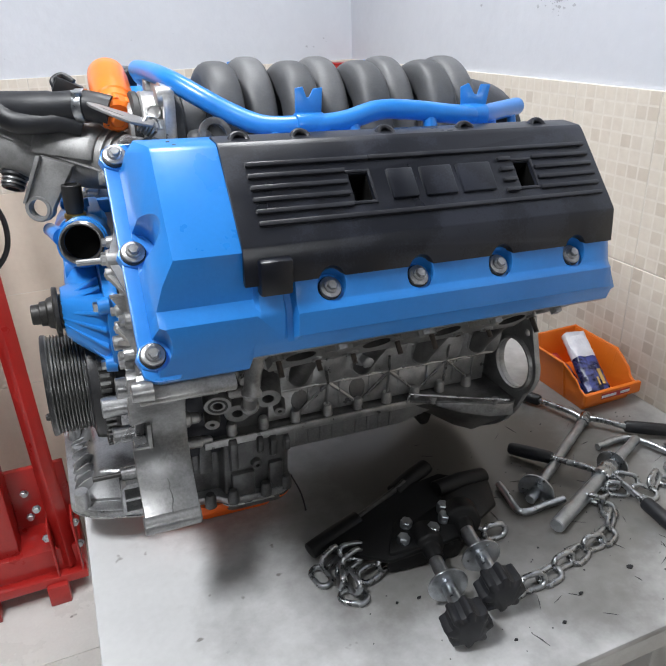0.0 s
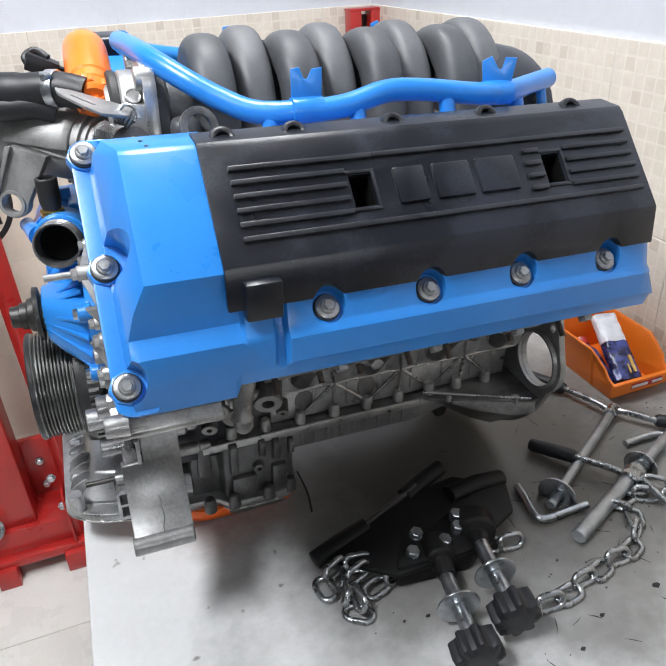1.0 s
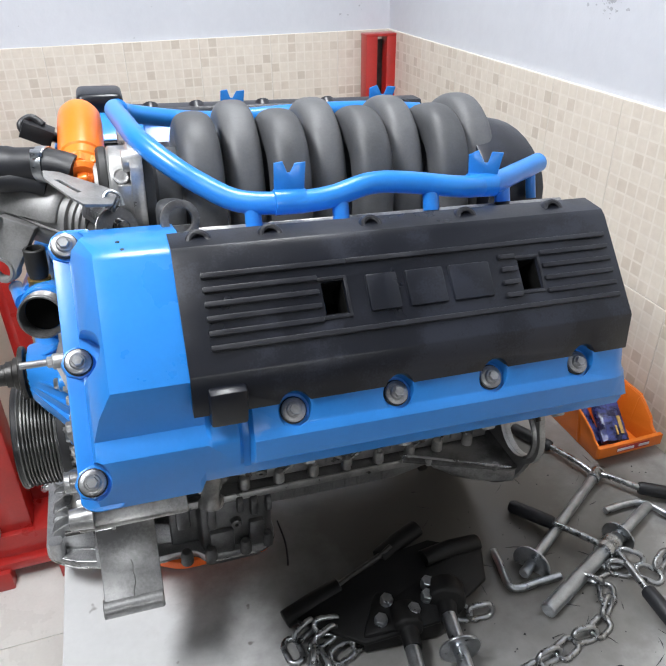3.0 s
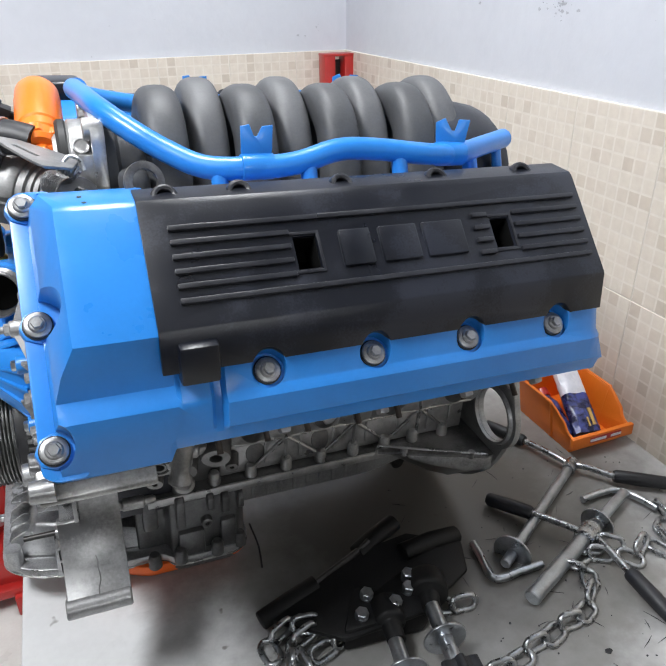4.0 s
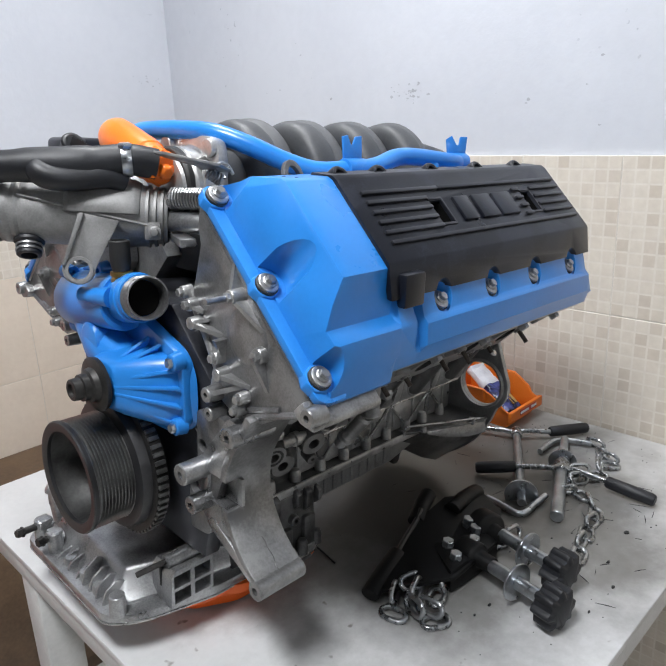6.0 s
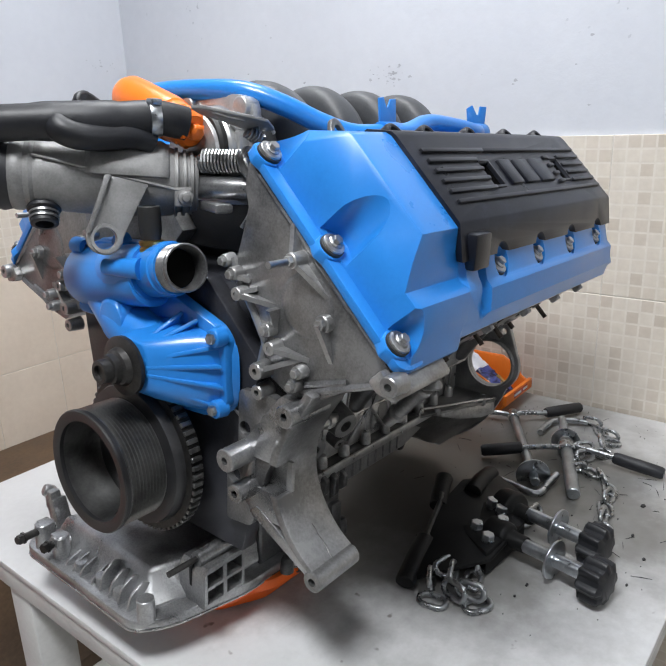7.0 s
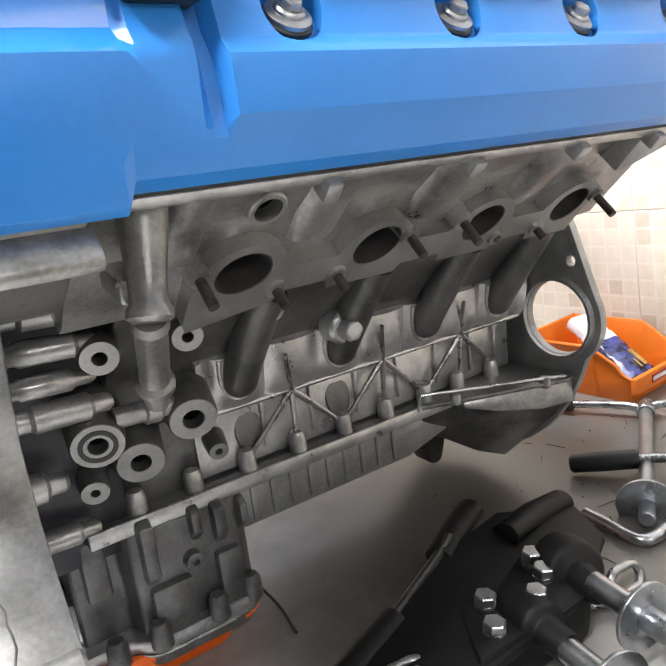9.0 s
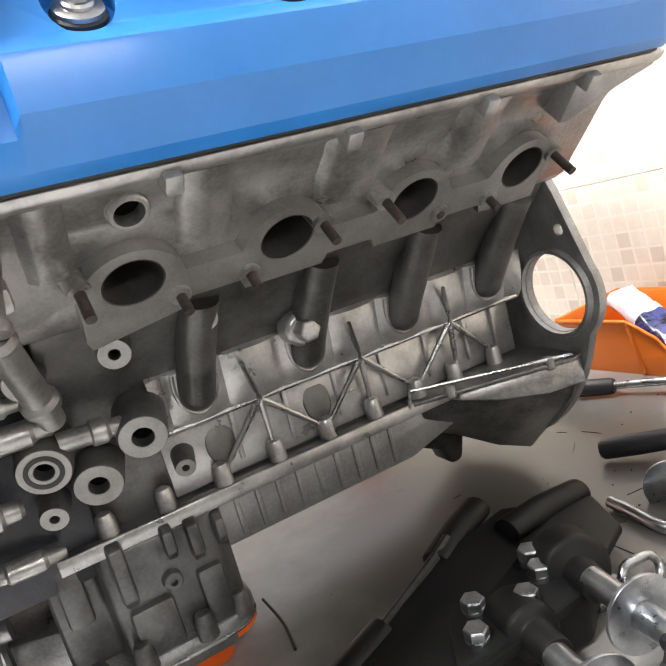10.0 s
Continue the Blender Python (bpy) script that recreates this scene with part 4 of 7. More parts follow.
def timing_case():
    def face(p, q, d):
        return V((d, p, q))
    for flip in (False, True):
        bm = B()
        poly = [(-0.0005, -0.0665), (0.006, -0.084), (0.045, -0.094), (0.081, -0.114), (0.120, -0.122), (0.160, -0.100), (0.160, -0.076), (0.164, -0.056), (0.178, -0.030),
                (0.194, -0.012), (0.192, 0.008), (0.184, 0.031), (0.176, 0.057), (0.180, 0.075), (0.174, 0.1045)]
        prism(bm, poly, face, -0.182, -0.100)
        case = part("timing_case", mirrored(bm) if flip else bm, CASE_ALU, engine, "grey cast aluminium timing chain case", bevel=0.0025)
        bm = B()
        prism(bm, [(-0.038, -0.0512), (-0.0655, -0.0525), (-0.0680, -0.0590), (-0.0520, -0.0700), (-0.038, -0.0700)], lambda p, q, d: bank(d, p, q), -0.192, -0.098)
        part("case_lip", mirrored(bm) if flip else bm, HEAD_ALU, case, bevel=0.003)
        bosses = [(0.107, 0.017, 0.009, 0.024, 0.0), (0.076, -0.037, 0.010, 0.014, 0.0), (-0.003, -0.0740, 0.0112, 0.0235, 0.0045), (0.188, -0.008, 0.0085, 0.018, 0.0), (0.179, -0.026, 0.0085, 0.022, 0.0035),
                  (0.143, -0.056, 0.0085, 0.018, 0.0), (0.135, -0.072, 0.0085, 0.022, 0.0035), (0.150, -0.098, 0.0105, 0.026, 0.004), (0.151, -0.121, 0.0095, 0.022, 0.004), (0.102, -0.089, 0.008, 0.018, 0.0), (0.108, -0.104, 0.008, 0.018, 0.0), (0.202, 0.003, 0.008, 0.014, 0.0)]
        for y, z, r, out, hole in bosses:
            out *= 0.8
            r *= 0.82
            hole *= 0.8
            rows = [(0.0, r * 1.15), (out, r), (out + 0.001, r * 0.9)]
            if hole:
                rows += [(out + 0.001, hole), (out - 0.010, hole)]
            bm = B()
            lathe(bm, (-0.178, y, z), (-1, 0, 0), rows, 20)
            if not hole:
                lathe(bm, (-0.178 - out, y, z), (-1, 0, 0), [(0.0, r * 0.72), (0.005, r * 0.72), (0.006, r * 0.6)], 6)
            part("boss", mirrored(bm) if flip else bm, BRIGHT_CAST, case, angle=30)
        for (ya, za), (yb, zb) in (((0.107, 0.017), (0.118, 0.052)), ((0.107, 0.017), (0.075, -0.015)), ((0.179, -0.026), (0.135, -0.034)), ((0.135, -0.034), (0.140, -0.062)), ((0.135, -0.072), (0.096, -0.078)),
                                   ((0.150, -0.098), (0.100, -0.076)), ((0.076, -0.037), (0.070, -0.075))):
            bm = B()
            p, q = V((0, ya, za)), V((0, yb, zb))
            s = V((0, -(q - p).z, (q - p).y)).normalized() * 0.0026
            base = [p + V((-0.181, 0, 0)), p + V((-0.198, 0, 0)), p + (q - p) * 0.3 + V((-0.193, 0, 0)), q + V((-0.1825, 0, 0)), q + V((-0.181, 0, 0))]
            loft(bm, [[v - s for v in base], [v + s for v in base]])
            part("cast_rib", mirrored(bm) if flip else bm, BRIGHT_CAST, case)
        bm = B()
        for (ya, za), (yb, zb) in (((0.190, -0.012), (0.168, -0.044)), ((0.168, -0.044), (0.152, -0.072)), ((0.152, -0.072), (0.160, -0.100)), ((0.190, -0.012), (0.196, 0.006))):
            tube(bm, [V((-0.181, ya, za)), V((-0.181, yb, zb))], 0.0048, 8)
        for ya, za, yb, zb in ((0.188, -0.008, 0.172, -0.014), (0.179, -0.026, 0.162, -0.020), (0.143, -0.056, 0.158, -0.052), (0.135, -0.072, 0.150, -0.076)):
            p, q = V((0, ya, za)), V((0, yb, zb))
            s = V((0, -(q - p).z, (q - p).y)).normalized() * 0.0022
            base = [p + V((-0.180, 0, 0)), p + V((-0.196, 0, 0)), q + V((-0.184, 0, 0)), q + V((-0.180, 0, 0))]
            loft(bm, [[v - s for v in base], [v + s for v in base]])
        part("case_rim", mirrored(bm) if flip else bm, BRIGHT_CAST, case, "raised cast rim with gussets")
        bm = B()
        cyl(bm, (-0.188, 0.107, 0.017), (-0.226, 0.107, 0.017), 0.0033, seg=12)
        part("stud", mirrored(bm) if flip else bm, BOLT_ZINC, case)
        # raised edge along the cover's joint, ridges at the foot, shallow bulge over the chain wheel
        bm = B()
        tube(bm, [V((-0.1815, 0.160, 0.088)), V((-0.1815, 0.010, -0.060))], 0.0032, 8)
        part("joint_ridge", mirrored(bm) if flip else bm, CASE_ALU, case)
        for ya, za, yb, zb in ((0.104, -0.112, 0.020, -0.083), (0.100, -0.103, 0.050, -0.088)):
            bm = B()
            tube(bm, [V((-0.181, ya, za)), V((-0.181, yb, zb))], 0.0040, 8)
            part("foot_ridge", mirrored(bm) if flip else bm, CASE_ALU, case)
        bm = B()
        lathe(bm, (-0.180, 0.100, -0.026), (-1, 0, 0), [(0, 0.034), (0.0022, 0.0315), (0.0030, 0.026)], 36)
        part("chain_bulge", mirrored(bm) if flip else bm, CASE_ALU, case)
    half = [(0.164, -0.096), (0.168, -0.130), (0.178, -0.193), (0.176, -0.268), (0.190, -0.330)]
    bm = B()
    prism(bm, half + [(0.64 - y, z) for y, z in reversed(half)] + [(0.40, -0.02), (0.24, -0.02)], face, -0.180, -0.158)
    deep = [(0.190, -0.100), (0.206, -0.150), (0.214, -0.200), (0.216, -0.270), (0.218, -0.330)]
    prism(bm, deep + [(0.64 - y, z) for y, z in reversed(deep)] + [(0.40, -0.03), (0.24, -0.03)], face, -0.1585, -0.060)
    lower = part("lower_timing_case", bm, DARK_CASE, engine, "dark cast lower timing case behind the pulley", bevel=0.003)
    bm = B()
    prism(bm, fillet([(0.184, -0.128), (0.141, -0.124), (0.116, -0.131), (0.119, -0.176), (0.143, -0.205), (0.168, -0.283), (0.205, -0.2875), (0.2045, -0.230), (0.186, -0.190)], 0.006), face, -0.188, -0.178)
    holes = []
    for y, z, r in ((0.1417, -0.1535, 0.0095), (0.176, -0.170, 0.0080), (0.1935, -0.2290, 0.0100)):
        c = B()
        cyl(c, (-0.20, y, z), (-0.172, y, z), r, seg=22)
        holes.append(c)
    part("sleeve_plate", cut(bm, holes), CASE_ALU, lower, "grey cast plate with round dark holes", bevel=0.0015)
    for y, z in ((0.173, -0.257), (0.173, -0.215), (0.160, -0.165), (0.186, -0.150)):
        bm = B()
        lathe(bm, (-0.178, y, z), (-1, 0, 0), [(0.0, 0.0125), (0.006, 0.0118), (0.006, 0.0085), (-0.006, 0.0085)], 20)
        part("sleeve", bm, ALU_DARK, lower)
        bm = B()
        lathe(bm, (-0.173, y, z), (-1, 0, 0), [(0.0, 0.0085), (0.001, 0.0083)], 16)
        part("sleeve_hole", bm, VOID_BLACK, lower)


timing_case()


def engine_mount():
    line = [(0.080, -0.108), (0.092, -0.128), (0.112, -0.160), (0.124, -0.190), (0.124, -0.225), (0.112, -0.255), (0.092, -0.280), (0.064, -0.300)]
    pts = spline([(0, y, z) for y, z in line], 5)
    outer, inner = [], []
    for k, p in enumerate(pts):
        go = (pts[min(k + 1, len(pts) - 1)] - pts[max(k - 1, 0)]).normalized()
        n = V((0, -go.z, go.y))
        outer.append((p.y, p.z))
        inner.append((p.y + abs(n.y) * 0.011, p.z + (0.008 if k < 14 else -0.006) * abs(n.z)))
    bm = B()
    prism(bm, outer + inner[::-1], lambda p, q, d: V((d, p, q)), -0.195, -0.130)
    c = B()
    box(c, (-0.184, 0.130, -0.212), (0.025, 0.07, 0.034))
    mount = part("mount_bracket", cut(bm, [c]), MOUNT_ALU, engine, "curved cast aluminium engine mount bracket", bevel=0.003)
    wander = random.Random(3)
    bm = B()
    tube(bm, [V((-0.160 + wander.uniform(-0.0025, 0.0025), p.y + 0.0001, p.z)) for p in pts[27:-2]], 0.0007, 6)
    part("casting_seam", bm, BLOCK, mount, "dark rough casting seam")
    bm = B()
    lathe(bm, (-0.197, 0.0740, -0.3035), (1, 0, 0), [(0.008, 0.0045), (0.0, 0.0045), (0.0, 0.0100), (0.001, 0.0112), (0.065, 0.0112), (0.067, 0.0095)], 24)
    part("foot_boss", bm, MOUNT_ALU, mount)
    bm = B()
    lathe(bm, (-0.1885, 0.0740, -0.3035), (1, 0, 0), [(0.0, 0.0044), (0.001, 0.0044)], 14)
    part("foot_hole", bm, VOID_BLACK, mount)
    # side web with its bosses
    bm = B()
    prism(bm, fillet([(0.100, -0.120), (0.122, -0.118), (0.140, -0.140), (0.172, -0.180), (0.178, -0.240), (0.165, -0.262), (0.120, -0.262), (0.128, -0.225), (0.126, -0.185)], 0.004), lambda p, q, d: V((d, p, q)), -0.192, -0.140)
    c = B()
    box(c, (-0.192, 0.138, -0.212), (0.031, 0.046, 0.034))
    part("web", cut(bm, [c]), ALU, mount, bevel=0.002)
    bm = B()
    box(bm, (-0.1745, 0.140, -0.212), (0.004, 0.040, 0.033))
    part("pocket_floor", bm, ALU_DARK, mount)
    bm = B()
    prism(bm, [(0.155, -0.250), (0.168, -0.262), (0.082, -0.306), (0.074, -0.298)], lambda p, q, d: V((d, p, q)), -0.193, -0.179)
    part("lower_strut", bm, ALU, mount, bevel=0.002)
    for (y, z), r, x0, x1 in (((0.106, -0.131), 0.0115, -0.206, -0.150), ((0.171, -0.193), 0.0125, -0.222, -0.150), ((0.166, -0.232), 0.0105, -0.214, -0.160)):
        bm = B()
        lathe(bm, (x0, y, z), (1, 0, 0), [(0.010, 0.0042), (0.0, 0.0042), (0.0, r * 0.9), (0.001, r), (x1 - x0, r * 1.08)], 22)
        part("boss", bm, ALU, mount)
        bm = B()
        lathe(bm, (x0 + 0.009, y, z), (1, 0, 0), [(0.0, 0.0042), (0.001, 0.0042)], 14)
        part("boss_hole", bm, VOID_BLACK, mount)


engine_mount()


def crank_pulley():
    axis, o = (-1, 0, 0), (-0.180, CY, CZ)
    bm = B()
    lathe(bm, o, axis, [(0.0, 0.050), (0.016, 0.050), (0.018, 0.083), (0.042, 0.0845), (0.050, 0.0820), (0.0525, 0.0700), (0.0525, 0.0300)], 64)
    pulley = part("crank_pulley", bm, DAMPER_BLACK, engine, "dark crankshaft damper with a ribbed hollow pulley rim", angle=28)
    prof = [(0.0515, 0.0560), (0.0515, 0.0690)]
    for k in range(10):
        at = 0.0535 + k * 0.0042
        prof += [(at, 0.0690), (at + 0.0013, 0.0660), (at + 0.0026, 0.0660)]
    prof += [(0.0965, 0.0690), (0.101, 0.0695), (0.1025, 0.0686), (0.1028, 0.0625), (0.100, 0.0590), (0.0555, 0.0575)]
    bm = B()
    lathe(bm, o, axis, prof, 64, closed=True)
    part("ribbed_rim", bm, PULLEY, pulley, "worn grey ribbed rim", angle=28)
    bm = B()
    lathe(bm, o, axis, [(0.0985, 0.0575), (0.0985, 0.0700), (0.1030, 0.0704), (0.1046, 0.0690), (0.1048, 0.0625), (0.1030, 0.0575)], 64, closed=True)
    part("rim_lip", bm, DAMPER_BLACK, pulley, "black rolled lip of the pulley")
    bm = B()
    lathe(bm, o, axis, [(0.022, 0.078), (0.022, 0.0935), (0.038, 0.0935), (0.038, 0.078)], 64, closed=True)
    wheel = part("trigger_wheel", bm, DARK_STEEL, pulley, "toothed steel trigger wheel")
    for k in range(58):
        a = 2 * math.pi * k / 60
        d = V((0, math.cos(a), math.sin(a)))
        bm = B()
        box(bm, V((-0.211, CY, CZ)) + d * 0.0940, (0.013, 0.0052, 0.0060), Matrix.Rotation(a, 3, "X") @ Matrix.Rotation(radians(90), 3, "X"))
        part("tooth", bm, PULLEY, wheel, bevel=0.0006, seg=1)


crank_pulley()


def water_pump():
    o = lambda x, y, z: V((x, y, z))  # noqa: E731
    bm = B()
    prism(bm, fillet([(0.204, -0.064), (0.191, -0.078), (0.190, -0.148), (0.222, -0.166), (0.300, -0.172), (0.345, -0.158), (0.385, -0.100), (0.406, -0.098), (0.410, -0.012), (0.398, 0.004), (0.310, 0.008), (0.275, -0.040)], 0.008), lambda p, q, d: o(d, p, q), -0.200, -0.184)
    pump = part("water_pump", bm, BLUE, engine, "bright blue painted water pump housing with ribs", bevel=0.002)
    bm = B()
    rows = []
    for x, y, z, r, w in ((-0.185, 0.250, -0.116, 0.050, 0.066), (-0.212, 0.264, -0.114, 0.043, 0.054), (-0.236, 0.277, -0.112, 0.034, 0.038), (-0.248, 0.283, -0.110, 0.028, 0.028)):
        rows.append([o(x, y + w * math.copysign(abs(math.cos(2 * math.pi * k / 28)) ** 0.55, math.cos(2 * math.pi * k / 28)), z + r * math.copysign(abs(math.sin(2 * math.pi * k / 28)) ** 0.55, math.sin(2 * math.pi * k / 28))) for k in range(28)])
    loft(bm, rows)
    part("volute", bm, BLUE, pump, bevel=0.002)
    for k, (ya, za) in enumerate(((0.196, -0.082), (0.192, -0.103), (0.191, -0.126), (0.202, -0.150), (0.228, -0.060), (0.252, -0.056))):
        a, b = o(-0.203, ya, za), o(-0.249, 0.284 + (ya - 0.284) * 0.30, -0.110 + (za + 0.110) * 0.36)
        side = (b - a).cross(V((1, 0, 0))).normalized() * 0.0022
        bm = B()
        lo = [a - side, b - side, o(-0.200, b.y, b.z) - side]
        hi = [p + 2 * side for p in lo]
        loft(bm, [lo, hi])
        part("rib", bm, BLUE, pump, bevel=0.0008)
    # thermostat side
    bm = B()
    prism(bm, fillet([(0.340, -0.092), (0.396, -0.094), (0.409, -0.080), (0.409, -0.012), (0.398, 0.002), (0.345, 0.002)], 0.012), lambda p, q, d: o(d, p, q), -0.206, -0.184)
    part("thermostat_flange", bm, BLUE, pump, bevel=0.002)
    bm = B()
    lathe(bm, (-0.2047, 0.4125, -0.041), (-0.06, -0.985, 0.13), [(0.0, 0.028), (0.002, 0.036), (0.048, 0.036), (0.076, 0.033), (0.131, 0.030)], 36)
    part("thermostat_housing", bm, BLUE, pump, bevel=0.0015)
    bm = B()
    loft(bm, [[o(x, y + w * math.cos(2 * math.pi * k / 24), z + h * math.sin(2 * math.pi * k / 24)) for k in range(24)] for x, y, z, w, h in
              ((-0.200, 0.345, -0.070, 0.030, 0.035), (-0.222, 0.340, -0.072, 0.028, 0.032), (-0.238, 0.330, -0.075, 0.020, 0.022))])
    bm2 = B()
    tube(bm2, spline([(-0.205, 0.385, -0.035), (-0.213, 0.330, -0.025), (-0.212, 0.285, -0.018)], 6), 0.030, 24)
    tube(bm2, spline([(-0.205, 0.375, -0.060), (-0.214, 0.325, -0.085), (-0.208, 0.28, -0.10)], 6), 0.027, 20)
    part("cross_pipe", bm, BLUE, pump, bevel=0.002)
    part("elbow", bm2, BLUE, pump)
    for y, z in ((0.372, -0.096), (0.200, -0.150), (0.200, -0.073), (0.352, 0.004)):
        bm = B()
        lathe(bm, (-0.196, y, z), (-1, 0, 0), [(0, 0.0110), (0.012, 0.0095), (0.013, 0.0085), (0.013, 0.0038), (0.006, 0.0038)], 20)
        part("ear", bm, BLUE, pump)
    for y, z in ((0.200, -0.150), (0.200, -0.073)):
        bm = B()
        lathe(bm, (-0.207, y, z), (-1, 0, 0), [(0, 0.0058), (0.006, 0.0058), (0.007, 0.005)], 6)
        part("bolt", bm, STEEL, pump)
    bm = B()
    tube(bm, [o(-0.234, 0.274, -0.010), o(-0.246, 0.314, -0.012)], [0.0115, 0.0080], 16)
    lathe(bm, (-0.246, 0.314, -0.012), (-0.38, 0.92, 0.0), [(-0.01, 0.0080), (0.004, 0.0082), (0.005, 0.0074), (0.005, 0.0035), (-0.006, 0.0035)], 18)
    part("side_boss", bm, BLUE, pump)
    bm = B()
    lathe(bm, (-0.2478, 0.3182, -0.012), (-0.38, 0.92, 0.0), [(-0.001, 0.0035), (0.0004, 0.0034)], 14)
    part("boss_hole", bm, VOID_BLACK, pump)
    # squared flange with eared corners at the far end of the thermostat housing
    bm = B()
    prism(bm, fillet([(-0.215, -0.0765), (-0.158, -0.078), (-0.160, -0.002), (-0.223, -0.002)], 0.010), lambda p, q, d: o(p, d, q), 0.399, 0.411)
    part("thermostat_plate", bm, BLUE, pump, bevel=0.002)
    for p, q in ((-0.2215, -0.004), (-0.2145, -0.0745)):
        bm = B()
        lathe(bm, o(p, 0.4115, q), (0, -1, 0), [(0.0, 0.0095), (0.018, 0.0095), (0.020, 0.0085), (0.020, 0.0036), (0.012, 0.0036)], 18)
        part("flange_ear", bm, BLUE, pump)
        bm = B()
        lathe(bm, o(p, 0.4000, q), (0, -1, 0), [(-0.001, 0.0036), (0.0004, 0.0035)], 14)
        part("ear_hole", bm, VOID_BLACK, pump)
    # outlet neck
    ax = V((-0.14, -0.94, 0.20)).normalized()
    tip = V((-0.216, 0.226, -0.004))
    bm = B()
    lathe(bm, tip, ax, [(-0.075, 0.0285), (-0.030, 0.0285), (-0.029, 0.0265), (-0.020, 0.0262)], 36)
    part("neck", bm, BLUE, pump)
    rows = [(-0.030, 0.0190), (-0.030, 0.0240)]
    for k in range(6):
        rows += [(-0.026 + k * 0.0036, 0.0246), (-0.0245 + k * 0.0036, 0.0233)]
    rows += [(-0.0035, 0.0246), (-0.001, 0.0244), (0.0, 0.0235), (0.0, 0.0222), (-0.003, 0.0208), (-0.045, 0.0200)]
    bm = B()
    lathe(bm, tip, ax, rows, 40)
    part("threaded_outlet", bm, CASE_ALU, pump, "threaded metal hose outlet", angle=25)
    bm = B()
    lathe(bm, tip, ax, [(-0.027, 0.0200), (-0.0185, 0.0200)], 30)
    part("outlet_dark", bm, VOID_BLACK, pump)
    # sensor in a brass fitting
    s = V((-0.216, 0.280, 0.004))
    bm = B()
    lathe(bm, s, (0, 0.05, 1), [(0.0, 0.0125), (0.004, 0.0125), (0.005, 0.0110), (0.007, 0.0110), (0.008, 0.0125), (0.012, 0.0125), (0.013, 0.010)], 6 * 4)
    part("fitting", bm, BRASS, pump, "brass sensor fitting")
    bm = B()
    lathe(bm, s, (0, 0.05, 1), [(0.012, 0.0095), (0.022, 0.0115), (0.046, 0.0115), (0.047, 0.0105), (0.047, 0.008), (0.036, 0.0078)], 24)
    part("sensor", bm, GASKET, pump, "black plug sensor")
    # hub
    h = (-0.243, 0.284, -0.110)
    bm = B()
    lathe(bm, h, (-1, 0, 0), [(-0.006, 0.022), (0.008, 0.022), (0.009, 0.0315), (0.014, 0.032), (0.015, 0.0305), (0.016, 0.021), (0.022, 0.019), (0.024, 0.0160), (0.031, 0.0155), (0.032, 0.0130), (0.041, 0.0125), (0.042, 0.0112), (0.042, 0.0080), (0.038, 0.0075)], 36)
    hub = part("hub", bm, DARK_STEEL, pump, "black pump hub", angle=28)
    for k in range(4):
        a = math.pi * (k / 2 + 0.25)
        bm = B()
        lathe(bm, (-0.2565, 0.284 + 0.027 * math.cos(a), -0.110 + 0.027 * math.sin(a)), (-1, 0, 0), [(0, 0.0032), (0.0015, 0.003)], 12)
        part("bolt_hole", bm, VOID_BLACK, hub)


water_pump()


